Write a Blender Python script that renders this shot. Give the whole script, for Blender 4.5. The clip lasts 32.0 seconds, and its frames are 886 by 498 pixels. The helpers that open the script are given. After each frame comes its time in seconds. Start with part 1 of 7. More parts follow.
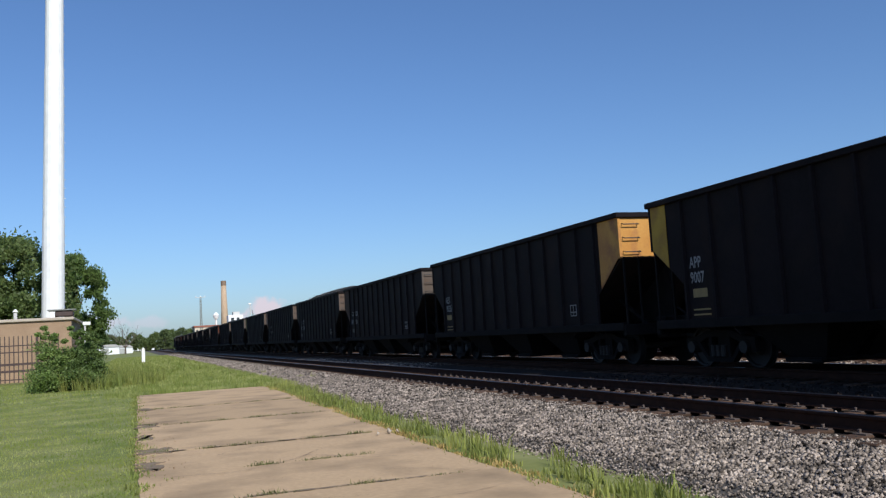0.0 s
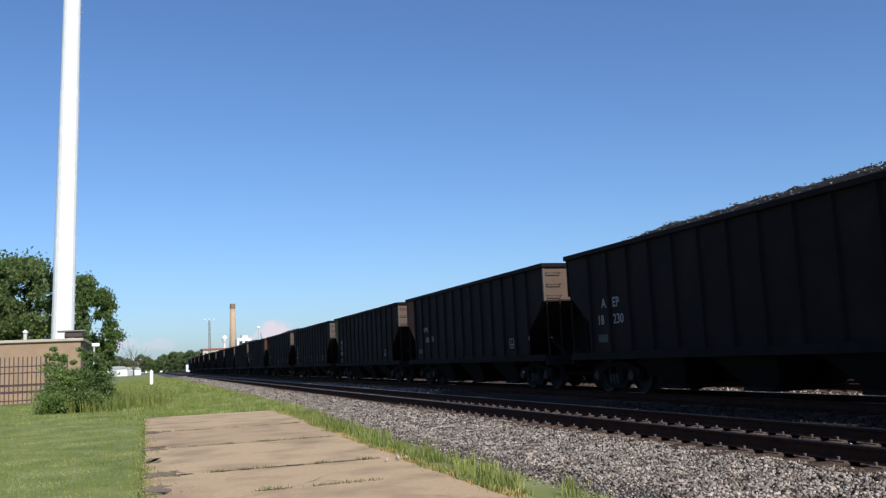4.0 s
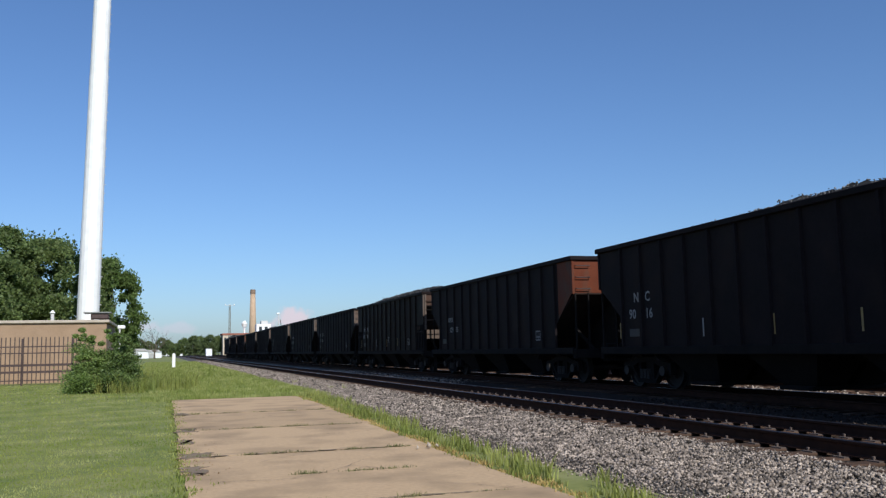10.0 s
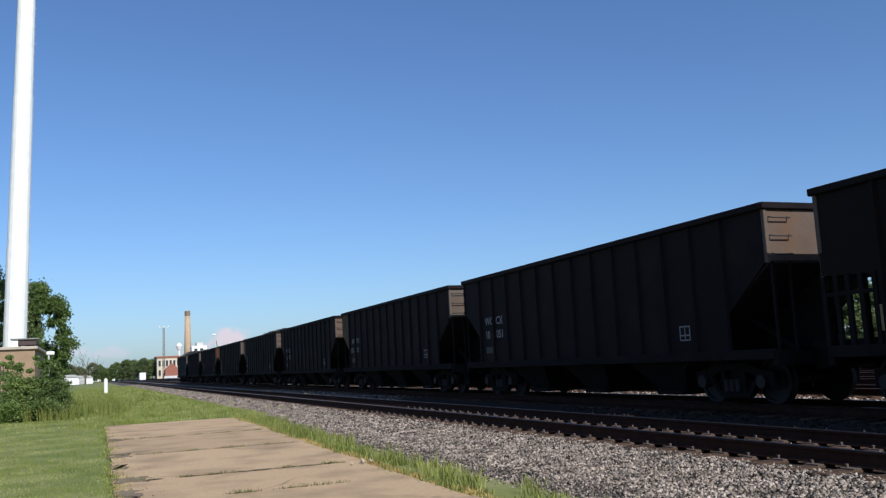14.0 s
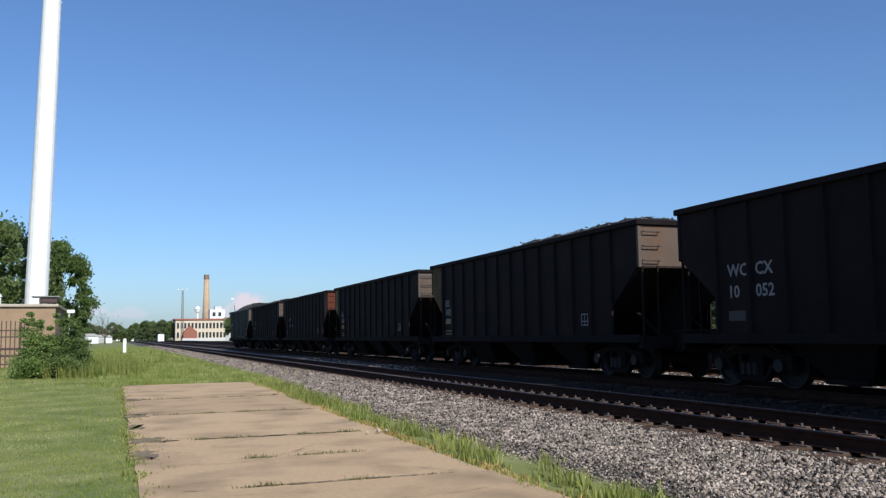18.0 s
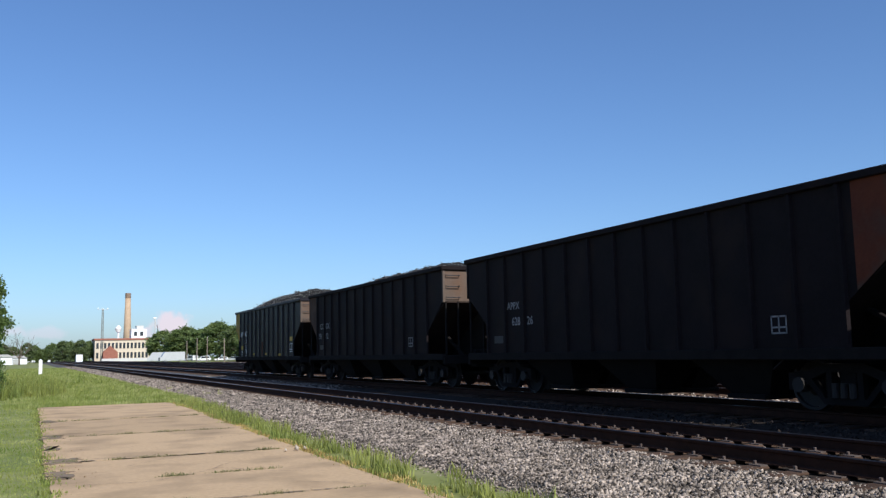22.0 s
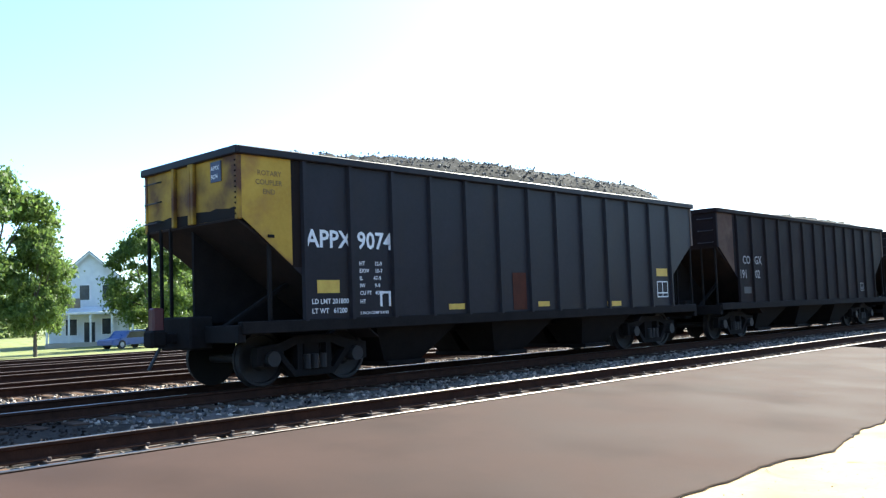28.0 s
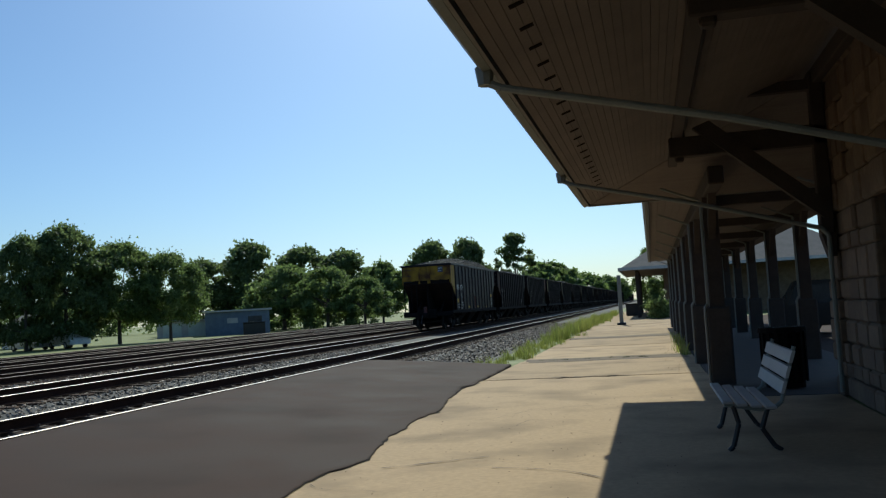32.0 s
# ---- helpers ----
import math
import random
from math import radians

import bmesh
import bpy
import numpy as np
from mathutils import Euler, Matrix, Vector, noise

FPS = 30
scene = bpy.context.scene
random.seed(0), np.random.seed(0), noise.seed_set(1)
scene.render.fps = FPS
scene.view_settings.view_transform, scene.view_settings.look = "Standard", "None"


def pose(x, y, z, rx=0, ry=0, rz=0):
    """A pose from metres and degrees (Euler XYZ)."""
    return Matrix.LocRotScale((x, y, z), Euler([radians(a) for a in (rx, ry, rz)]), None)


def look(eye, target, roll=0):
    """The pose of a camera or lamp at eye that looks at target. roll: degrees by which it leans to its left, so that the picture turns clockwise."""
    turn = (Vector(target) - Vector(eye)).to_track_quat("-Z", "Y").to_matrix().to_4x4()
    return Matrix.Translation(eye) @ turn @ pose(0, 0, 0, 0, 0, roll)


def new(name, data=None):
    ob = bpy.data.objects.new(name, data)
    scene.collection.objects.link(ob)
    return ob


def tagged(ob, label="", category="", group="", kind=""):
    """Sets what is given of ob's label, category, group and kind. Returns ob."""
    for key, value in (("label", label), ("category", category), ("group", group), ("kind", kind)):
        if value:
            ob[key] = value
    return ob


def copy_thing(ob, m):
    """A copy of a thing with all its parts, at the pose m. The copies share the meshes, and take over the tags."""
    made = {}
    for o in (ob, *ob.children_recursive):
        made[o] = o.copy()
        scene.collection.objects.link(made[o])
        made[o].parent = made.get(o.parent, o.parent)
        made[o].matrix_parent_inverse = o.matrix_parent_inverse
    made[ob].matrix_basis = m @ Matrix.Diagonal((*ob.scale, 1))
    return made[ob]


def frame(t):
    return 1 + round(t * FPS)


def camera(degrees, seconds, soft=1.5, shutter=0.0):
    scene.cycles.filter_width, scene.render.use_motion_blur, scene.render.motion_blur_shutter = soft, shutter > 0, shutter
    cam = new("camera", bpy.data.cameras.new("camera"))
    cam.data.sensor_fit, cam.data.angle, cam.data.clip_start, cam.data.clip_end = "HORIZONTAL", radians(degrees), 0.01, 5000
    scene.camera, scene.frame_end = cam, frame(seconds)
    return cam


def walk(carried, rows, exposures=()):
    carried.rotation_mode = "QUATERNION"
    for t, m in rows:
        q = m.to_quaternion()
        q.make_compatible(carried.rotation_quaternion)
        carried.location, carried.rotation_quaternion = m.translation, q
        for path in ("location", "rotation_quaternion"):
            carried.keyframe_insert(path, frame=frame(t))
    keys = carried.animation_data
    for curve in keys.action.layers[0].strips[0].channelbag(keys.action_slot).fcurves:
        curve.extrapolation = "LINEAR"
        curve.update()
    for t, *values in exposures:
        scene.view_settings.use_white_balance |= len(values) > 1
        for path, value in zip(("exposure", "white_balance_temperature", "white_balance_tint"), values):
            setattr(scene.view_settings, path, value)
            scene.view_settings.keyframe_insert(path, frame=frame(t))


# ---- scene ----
# ---- camera and its walk: seconds, x, y, z, tilt, roll, heading ----
cam = camera(53.88, 32.0, 1.3)
WALK = [
    (0.00, -0.046, 0.230, 1.450, 95.364, 3.336, -19.335),
    (0.50, -0.066, 0.132, 1.450, 95.731, 1.758, -20.970),
    (1.00, -0.080, 0.048, 1.450, 95.852, 2.343, -21.908),
    (1.50, -0.086, 0.009, 1.450, 96.276, 3.320, -22.027),
    (2.00, -0.087, 0.025, 1.450, 96.545, 2.952, -21.619),
    (2.50, -0.087, 0.071, 1.450, 96.973, 2.613, -20.912),
    (3.00, -0.077, 0.161, 1.450, 97.093, 2.051, -20.107),
    (3.50, -0.071, 0.236, 1.450, 97.139, 2.304, -19.028),
    (5.50, -0.056, 0.294, 1.450, 96.868, 3.103, -18.887),
    (6.00, -0.064, 0.307, 1.450, 96.865, 2.073, -18.949),
    (6.50, -0.054, 0.326, 1.450, 96.969, 2.320, -18.513),
    (7.00, -0.053, 0.327, 1.450, 96.688, 2.132, -18.372),
    (7.50, -0.041, 0.349, 1.450, 96.614, 3.695, -17.969),
    (8.00, -0.087, 0.353, 1.450, 96.848, 4.425, -16.883),
    (8.50, -0.118, 0.407, 1.450, 96.485, 4.828, -15.931),
    (9.00, -0.172, 0.437, 1.450, 96.170, 2.259, -15.065),
    (9.50, -0.228, 0.455, 1.450, 96.327, 1.742, -14.556),
    (10.00, -0.304, 0.262, 1.450, 96.494, 1.170, -17.650),
    (10.50, -0.312, 0.209, 1.450, 96.759, 1.718, -17.627),
    (11.00, -0.318, 0.132, 1.450, 97.530, 1.071, -17.889),
    (11.50, -0.309, 0.140, 1.450, 97.589, 0.609, -17.929),
    (12.00, -0.321, 0.189, 1.450, 97.686, 0.657, -17.217),
    (12.50, -0.319, 0.177, 1.450, 97.574, 2.576, -17.357),
    (13.00, -0.320, 0.011, 1.450, 97.266, 1.045, -19.559),
    (13.50, -0.328, -0.123, 1.450, 97.239, 1.875, -21.567),
    (14.00, -0.312, -0.164, 1.450, 97.385, 2.851, -21.566),
    (14.50, -0.338, -0.187, 1.450, 97.746, 2.917, -21.076),
    (16.50, -0.324, -0.092, 1.450, 96.642, 1.308, -21.029),
    (17.00, -0.323, -0.078, 1.450, 96.401, 1.824, -21.064),
    (17.50, -0.324, -0.024, 1.450, 95.663, 1.507, -20.877),
    (18.00, -0.302, 0.027, 1.450, 95.614, 0.766, -20.557),
    (18.50, -0.310, 0.051, 1.450, 96.194, 1.937, -19.706),
    (19.00, -0.301, 0.068, 1.450, 96.672, 1.375, -19.401),
    (19.50, -0.312, -0.029, 1.450, 97.534, 1.100, -20.315),
    (20.00, -0.304, -0.120, 1.450, 97.333, 0.940, -21.013),
    (20.50, -0.317, -0.259, 1.450, 96.777, 0.800, -22.885),
    (21.00, -0.299, -0.383, 1.450, 96.728, 1.011, -24.257),
    (21.50, -0.340, -0.451, 1.450, 96.627, 0.700, -24.863),
    (22.00, -0.311, -0.487, 1.450, 96.722, 1.151, -25.206),
    (22.50, -0.350, -0.488, 1.450, 96.905, 0.800, -25.394),
    (23.00, -0.313, -0.484, 1.450, 96.657, 0.085, -25.613),
    (23.50, -0.340, -0.499, 1.450, 97.160, 0.100, -25.707),
    (24.00, -0.262, -0.557, 1.450, 97.007, 1.378, -26.595),
    (24.50, -0.112, -0.504, 1.450, 95.742, 2.677, -29.741),
    (25.00, -0.083, -0.385, 1.450, 94.602, 2.162, -33.314),
    (25.20, -0.192, -0.281, 1.450, 94.541, 0.900, -37.817),
    (25.30, -0.248, -0.238, 1.450, 95.374, 0.200, -39.849),
    (25.40, -0.307, -0.198, 1.450, 96.105, -0.300, -41.616),
    (25.50, -0.367, -0.152, 1.450, 96.846, -0.300, -42.707),
    (27.50, -0.022, 0.008, 1.450, 94.307, -0.900, -113.531),
    (27.70, -0.090, 0.034, 1.450, 94.034, -0.800, -124.379),
    (27.80, -0.127, 0.044, 1.450, 94.057, 0.100, -127.455),
    (28.00, -0.186, 0.081, 1.450, 94.056, 2.036, -136.210),
    (28.50, 0.160, 0.241, 1.450, 94.073, 2.503, -149.996),
    (29.00, 0.140, 0.135, 1.450, 93.863, 2.007, -155.483),
    (29.50, 0.220, 0.120, 1.450, 93.693, 2.762, -160.692),
    (30.00, 0.237, 0.095, 1.450, 92.943, 2.241, -164.813),
    (30.50, 0.194, 0.047, 1.450, 92.998, 3.073, -166.743),
    (31.00, 0.187, -0.010, 1.450, 93.427, 3.311, -168.104),
    (31.50, 0.121, -0.003, 1.450, 93.878, 3.281, -167.708),
    (32.00, 0.099, -0.057, 1.450, 93.961, 3.296, -166.556),
]
EXPOSURES = [(0.0, 0.06, 6000, 9), (3.0, 0.2, 6000, 9), (6.0, 0.1, 6000, 9), (11.0, 0.05, 6000, 9), (17.0, 0.17, 6000, 9), (20.0, 0.14, 6000, 9), (23.0, 0.3, 6000, 9), (24.0, 0.3, 6000, 9), (25.0, 0.6, 6000, 8), (25.5, 0.75, 6000, 7), (26.5, 1.2, 6300, 4), (27.5, 2.15, 6600, 3), (28.0, 2.0, 6400, 1), (28.5, 0.92, 6000, -1), (29.0, 0.22, 6000, -4), (30.0, -0.14, 6000, -4), (32.0, -0.19, 6000, -4)]
walk(cam, [(t, pose(*p)) for t, *p in WALK], EXPOSURES)

# ---- world and sun ----
TO_SUN = Vector((0.126, -0.765, 0.632)).normalized()
world = bpy.data.worlds.new("sky")
scene.world = world
world.use_nodes = True
wn, wl = world.node_tree.nodes, world.node_tree.links
sky = wn.new("ShaderNodeTexSky")
sky.sky_type, sky.sun_disc = "NISHITA", False
sky.sun_elevation = math.asin(TO_SUN.z)
sky.sun_rotation = math.atan2(TO_SUN.x, TO_SUN.y)
sky.altitude, sky.air_density, sky.dust_density, sky.ozone_density = 200, 1.0, 1.0, 3.9


def sky_cloud(base, az, el, wide, tall, amount, colour):
    """A soft cumulus low over the horizon, at a bearing and height in degrees."""
    a, e = radians(az), radians(el)
    tc = wn.new("ShaderNodeTexCoord")
    mp = wn.new("ShaderNodeMapping")
    mp.vector_type = "TEXTURE"
    mp.inputs["Location"].default_value = (-math.sin(a) * math.cos(e), math.cos(a) * math.cos(e), math.sin(e))
    mp.inputs["Rotation"].default_value = (0, 0, a)
    mp.inputs["Scale"].default_value = (radians(wide), 0.5, radians(tall))
    wl.new(tc.outputs["Generated"], mp.inputs["Vector"])
    ln = wn.new("ShaderNodeVectorMath")
    ln.operation = "LENGTH"
    wl.new(mp.outputs[0], ln.inputs[0])
    nz = wn.new("ShaderNodeTexNoise")
    nz.inputs["Scale"].default_value, nz.inputs["Detail"].default_value = 75.0, 6.0
    wl.new(tc.outputs["Generated"], nz.inputs["Vector"])
    ad = wn.new("ShaderNodeMath")
    ad.operation = "MULTIPLY_ADD"
    ad.inputs[1].default_value = 1.5
    wl.new(nz.outputs[0], ad.inputs[0])
    wl.new(ln.outputs["Value"], ad.inputs[2])
    rg = wn.new("ShaderNodeMapRange")
    rg.interpolation_type = "SMOOTHSTEP"
    rg.inputs[1].default_value, rg.inputs[2].default_value = 1.15, 1.75
    rg.inputs[3].default_value, rg.inputs[4].default_value = amount, 0.0
    wl.new(ad.outputs[0], rg.inputs[0])
    mx = wn.new("ShaderNodeMix")
    mx.data_type = "RGBA"
    wl.new(rg.outputs[0], mx.inputs[0])
    wl.new(base, mx.inputs[6])
    mx.inputs[7].default_value = (*colour, 1)
    return mx.outputs[2]


tone = wn.new("ShaderNodeMix")
tone.data_type, tone.blend_type = "RGBA", "MULTIPLY"
tone.inputs[0].default_value, tone.inputs[7].default_value = 1.0, (0.87, 0.97, 1.12, 1)
wl.new(sky.outputs[0], tone.inputs[6])
top = tone.outputs[2]
for cloud in ((-7.9, 2.0, 1.6, 0.95, 0.8, (7.8, 6.3, 6.5)), (-6.2, 1.5, 1.5, 0.5, 0.55, (7.2, 6.1, 6.5)), (2.2, 1.7, 2.2, 0.6, 0.5, (7.2, 6.1, 6.7)), (-0.8, 1.6, 1.6, 0.45, 0.35, (7.0, 6.1, 6.8))):
    top = sky_cloud(top, *cloud)
wl.new(top, wn["Background"].inputs[0])
wn["Background"].inputs[1].default_value = 0.1
sun = new("sun", bpy.data.lights.new("sun", "SUN"))
sun.data.energy, sun.data.angle, sun.data.color = 4.8, radians(0.53), (1.0, 0.93, 0.82)
sun.matrix_basis = look(TO_SUN * 100, (0, 0, 0))


# ---- materials ----
def surf(name, a, b, scale=3.0, rough=0.8, metal=0.0, bump=0.0, fine=40.0, c=None, cscale=0.7, cut=(0.5, 0.65), island=0.0, rand=0.0, spec=0.5, trans=0.0, coords="Object", through_light=0.0):
    """A procedural surface: colours a and b mixed by a coarse and a fine noise; c: patches with a shape of their own."""
    m = bpy.data.materials.new(name)
    m.use_nodes = True
    n, k = m.node_tree.nodes, m.node_tree.links
    p = n["Principled BSDF"]
    tc = n.new("ShaderNodeTexCoord")
    def noise_at(s, detail=4.0):
        t = n.new("ShaderNodeTexNoise")
        t.inputs["Scale"].default_value, t.inputs["Detail"].default_value = s, detail
        k.new(tc.outputs[coords], t.inputs["Vector"])
        return t
    def mixed(fac, x, y):
        mx = n.new("ShaderNodeMix")
        mx.data_type = "RGBA"
        for s, v in ((0, fac), (6, x), (7, y)):
            if isinstance(v, bpy.types.NodeSocket):
                k.new(v, mx.inputs[s])
            else:
                mx.inputs[s].default_value = (*v, 1) if isinstance(v, tuple) else v
        return mx.outputs[2]
    def ramp(src, lo, hi):
        r = n.new("ShaderNodeMapRange")
        r.inputs[1].default_value, r.inputs[2].default_value = lo, hi
        k.new(src, r.inputs[0])
        return r.outputs[0]
    n1, n2 = noise_at(scale), noise_at(fine, 3.0)
    add = n.new("ShaderNodeMath")
    add.operation = "MULTIPLY_ADD"
    k.new(n2.outputs[0], add.inputs[0])
    add.inputs[1].default_value = 0.45
    k.new(n1.outputs[0], add.inputs[2])
    col = mixed(ramp(add.outputs[0], 0.45, 1.0), a, b)
    if c:
        col = mixed(ramp(noise_at(cscale, 6.0).outputs[0], *cut), col, c)
    if island or rand:
        hsv = n.new("ShaderNodeHueSaturation")
        src = n.new("ShaderNodeNewGeometry").outputs["Random Per Island"] if island else n.new("ShaderNodeObjectInfo").outputs["Random"]
        r = n.new("ShaderNodeMapRange")
        w = island or rand
        r.inputs[3].default_value, r.inputs[4].default_value = 1 - w, 1 + w
        k.new(src, r.inputs[0])
        k.new(r.outputs[0], hsv.inputs["Value"])
        k.new(col, hsv.inputs["Color"])
        col = hsv.outputs[0]
    k.new(col, p.inputs["Base Color"])
    rr = n.new("ShaderNodeMapRange")
    rr.inputs[3].default_value, rr.inputs[4].default_value = max(0.02, rough - 0.12), min(1, rough + 0.12)
    k.new(n1.outputs[0], rr.inputs[0])
    k.new(rr.outputs[0], p.inputs["Roughness"])
    p.inputs["Metallic"].default_value = metal
    p.inputs["Specular IOR Level"].default_value = spec
    if trans:
        p.inputs["Transmission Weight"].default_value = trans
    if through_light:
        tl = n.new("ShaderNodeBsdfTranslucent")
        ms = n.new("ShaderNodeMixShader")
        ms.inputs[0].default_value = through_light
        k.new(col, tl.inputs[0])
        k.new(p.outputs[0], ms.inputs[1])
        k.new(tl.outputs[0], ms.inputs[2])
        k.new(ms.outputs[0], n["Material Output"].inputs[0])
    if bump:
        bp = n.new("ShaderNodeBump")
        bp.inputs["Strength"].default_value = min(1.0, bump * 5)
        bp.inputs["Distance"].default_value = bump
        k.new(n2.outputs[0], bp.inputs["Height"])
        k.new(bp.outputs[0], p.inputs["Normal"])
    return m


GRASS = surf("grass", (0.095, 0.13, 0.02), (0.2, 0.205, 0.055), 0.6, 0.9, bump=0.03, fine=9, c=(0.24, 0.235, 0.09), cscale=1.3, cut=(0.47, 0.78))
BLADE = surf("grass_blade", (0.112, 0.172, 0.022), (0.29, 0.315, 0.075), 0.55, 0.75, fine=3, c=(0.37, 0.385, 0.14), cscale=0.9, cut=(0.45, 0.68), island=0.1, through_light=0.35)
BLADE_TALL = surf("tall_grass_blade", (0.15, 0.205, 0.04), (0.38, 0.38, 0.1), 0.5, 0.65, fine=6, island=0.4, through_light=0.45)
STRAW = surf("dry_grass_blade", (0.36, 0.25, 0.08), (0.55, 0.4, 0.15), 0.5, 0.7, fine=6, island=0.25, through_light=0.3)
WEED = surf("joint_weed", (0.07, 0.085, 0.025), (0.17, 0.16, 0.06), 2, 0.8, fine=9, island=0.3)
BED_DARK = surf("dusty_ballast_bed", (0.018, 0.014, 0.0118), (0.05, 0.04, 0.033), 12, 0.95, bump=0.04, fine=30, spec=0.06)
YARD = surf("rusty_yard_bed", (0.03, 0.02, 0.016), (0.085, 0.058, 0.047), 9, 0.95, bump=0.04, fine=30, c=(0.12, 0.095, 0.08), cscale=0.35, cut=(0.55, 0.75), spec=0.06)
BALLAST = surf("ballast_bed", (0.018, 0.0155, 0.0135), (0.09, 0.078, 0.068), 14, 0.95, bump=0.05, fine=30, c=(0.1, 0.085, 0.075), cscale=0.5, cut=(0.5, 0.8))
STONE = surf("ballast_stone", (0.09, 0.074, 0.062), (0.375, 0.312, 0.258), 3, 0.85, fine=30, c=(0.06, 0.051, 0.043), cscale=2.0, cut=(0.5, 0.8), island=0.97, spec=0.15)
STONE_D = surf("dark_ballast_stone", (0.018, 0.0138, 0.0118), (0.055, 0.043, 0.036), 3, 0.92, fine=30, island=0.8, spec=0.06)
CONCRETE = surf("concrete", (0.378, 0.267, 0.16), (0.485, 0.346, 0.21), 16.0, 0.95, bump=0.006, fine=110, c=(0.25, 0.18, 0.112), cscale=0.85, cut=(0.47, 0.72), rand=0.11, spec=0.12)
DIRTY = surf("dirty_concrete", (0.13, 0.1, 0.075), (0.24, 0.185, 0.13), 1.3, 0.95, bump=0.006, fine=40, spec=0.1)
FLOOR_SHADE = surf("shade_dark_paving", (0.045, 0.035, 0.03), (0.085, 0.062, 0.05), 3, 0.9, bump=0.006, fine=20)
CRACK = surf("crack_dirt", (0.07, 0.05, 0.034), (0.13, 0.095, 0.062), 5, 0.95, fine=50)
ASPHALT = surf("asphalt", (0.0385, 0.0222, 0.0168), (0.062, 0.037, 0.029), 0.9, 0.88, bump=0.006, fine=90, c=(0.0365, 0.0215, 0.0165), cscale=0.55, cut=(0.5, 0.7), spec=0.1)
RUST = surf("rusty_steel", (0.026, 0.0125, 0.0085), (0.06, 0.028, 0.0175), 6, 0.9, metal=0.0, bump=0.002, fine=60, spec=0.1)
SPIKE = surf("dusty_spike_steel", (0.06, 0.042, 0.034), (0.12, 0.09, 0.075), 6, 0.9, fine=60)
RAILTOP = surf("polished_rail_head", (0.09, 0.075, 0.064), (0.17, 0.148, 0.13), 3, 0.36, metal=1.0, fine=90)
RAILDULL = surf("dull_rail_head", (0.05, 0.033, 0.025), (0.09, 0.062, 0.048), 3, 0.6, metal=0.5, fine=90)
TIE = surf("weathered_tie", (0.036, 0.022, 0.0155), (0.105, 0.064, 0.043), 3, 0.95, bump=0.006, fine=45, rand=0.35, spec=0.15)
COAL = surf("coal", (0.01, 0.01, 0.0105), (0.035, 0.034, 0.033), 4, 0.95, bump=0.03, fine=16, spec=0.08)
COALSTONE = surf("coal_lump", (0.045, 0.044, 0.044), (0.19, 0.183, 0.176), 5, 0.75, fine=20, island=0.6, spec=0.25)
PAINT = {
    "rusty yellow": surf("rusty_yellow_car_paint", (0.37, 0.215, 0.018), (0.5, 0.305, 0.03), 2.2, 0.6, fine=14, c=(0.085, 0.036, 0.016), cscale=1.1, cut=(0.38, 0.62), spec=0.2),
    "dark": surf("dark_car_paint", (0.0092, 0.007, 0.0075), (0.0175, 0.0134, 0.0146), 1.2, 0.65, fine=14, c=(0.024, 0.0158, 0.0138), cscale=0.8, cut=(0.52, 0.8), spec=0.06),
    # dark paint raised and blued, partly to stand for veiling glare
    "slate": surf("slate_car_paint", (0.0106, 0.0096, 0.0122), (0.019, 0.0176, 0.022), 1.2, 0.5, fine=14, c=(0.02, 0.015, 0.0135), cscale=0.8, cut=(0.55, 0.8), spec=0.14),
    "brown": surf("brown_car_paint", (0.008, 0.0046, 0.0038), (0.014, 0.0082, 0.0066), 1.2, 0.65, fine=14, c=(0.008, 0.0065, 0.006), cscale=0.8, spec=0.1),
    "yellow": surf("yellow_end_paint", (0.36, 0.21, 0.028), (0.47, 0.3, 0.05), 1.5, 0.55, fine=18, c=(0.24, 0.12, 0.045), cscale=1.3, cut=(0.52, 0.72), spec=0.12),
    "orange": surf("orange_end_paint", (0.42, 0.19, 0.05), (0.55, 0.3, 0.08), 1.5, 0.55, fine=18, c=(0.3, 0.13, 0.06), cscale=1.3, spec=0.12),
    "red": surf("red_brown_end_paint", (0.085, 0.021, 0.01), (0.13, 0.037, 0.016), 1.5, 0.6, fine=18, c=(0.08, 0.042, 0.028), cscale=1.3, spec=0.12),
    "tan": surf("tan_dusty_end_paint", (0.092, 0.069, 0.055), (0.135, 0.104, 0.084), 1.5, 0.7, fine=18, c=(0.12, 0.063, 0.035), cscale=0.7, cut=(0.5, 0.75), spec=0.12),
    "rust": surf("rusty_brown_end_paint", (0.05, 0.028, 0.02), (0.085, 0.05, 0.036), 1.5, 0.75, fine=18, c=(0.11, 0.07, 0.05), cscale=1.2, cut=(0.52, 0.75), spec=0.1),
    "grey": surf("grey_dusty_end_paint", (0.088, 0.07, 0.057), (0.128, 0.105, 0.088), 1.5, 0.7, fine=18, c=(0.1, 0.064, 0.043), cscale=0.8, cut=(0.52, 0.75), spec=0.12),
    "gold": surf("dull_gold_end_paint", (0.1, 0.062, 0.018), (0.15, 0.095, 0.028), 1.5, 0.6, fine=18, c=(0.06, 0.035, 0.018), cscale=1.0, cut=(0.5, 0.72), spec=0.1),
    "olive": surf("olive_yellow_end_paint", (0.19, 0.15, 0.028), (0.26, 0.205, 0.042), 1.5, 0.6, fine=18, c=(0.11, 0.08, 0.03), cscale=1.1, cut=(0.5, 0.72), spec=0.1),
}
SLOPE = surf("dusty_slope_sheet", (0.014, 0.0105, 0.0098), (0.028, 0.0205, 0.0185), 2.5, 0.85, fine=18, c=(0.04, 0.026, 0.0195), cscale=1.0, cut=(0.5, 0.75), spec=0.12)
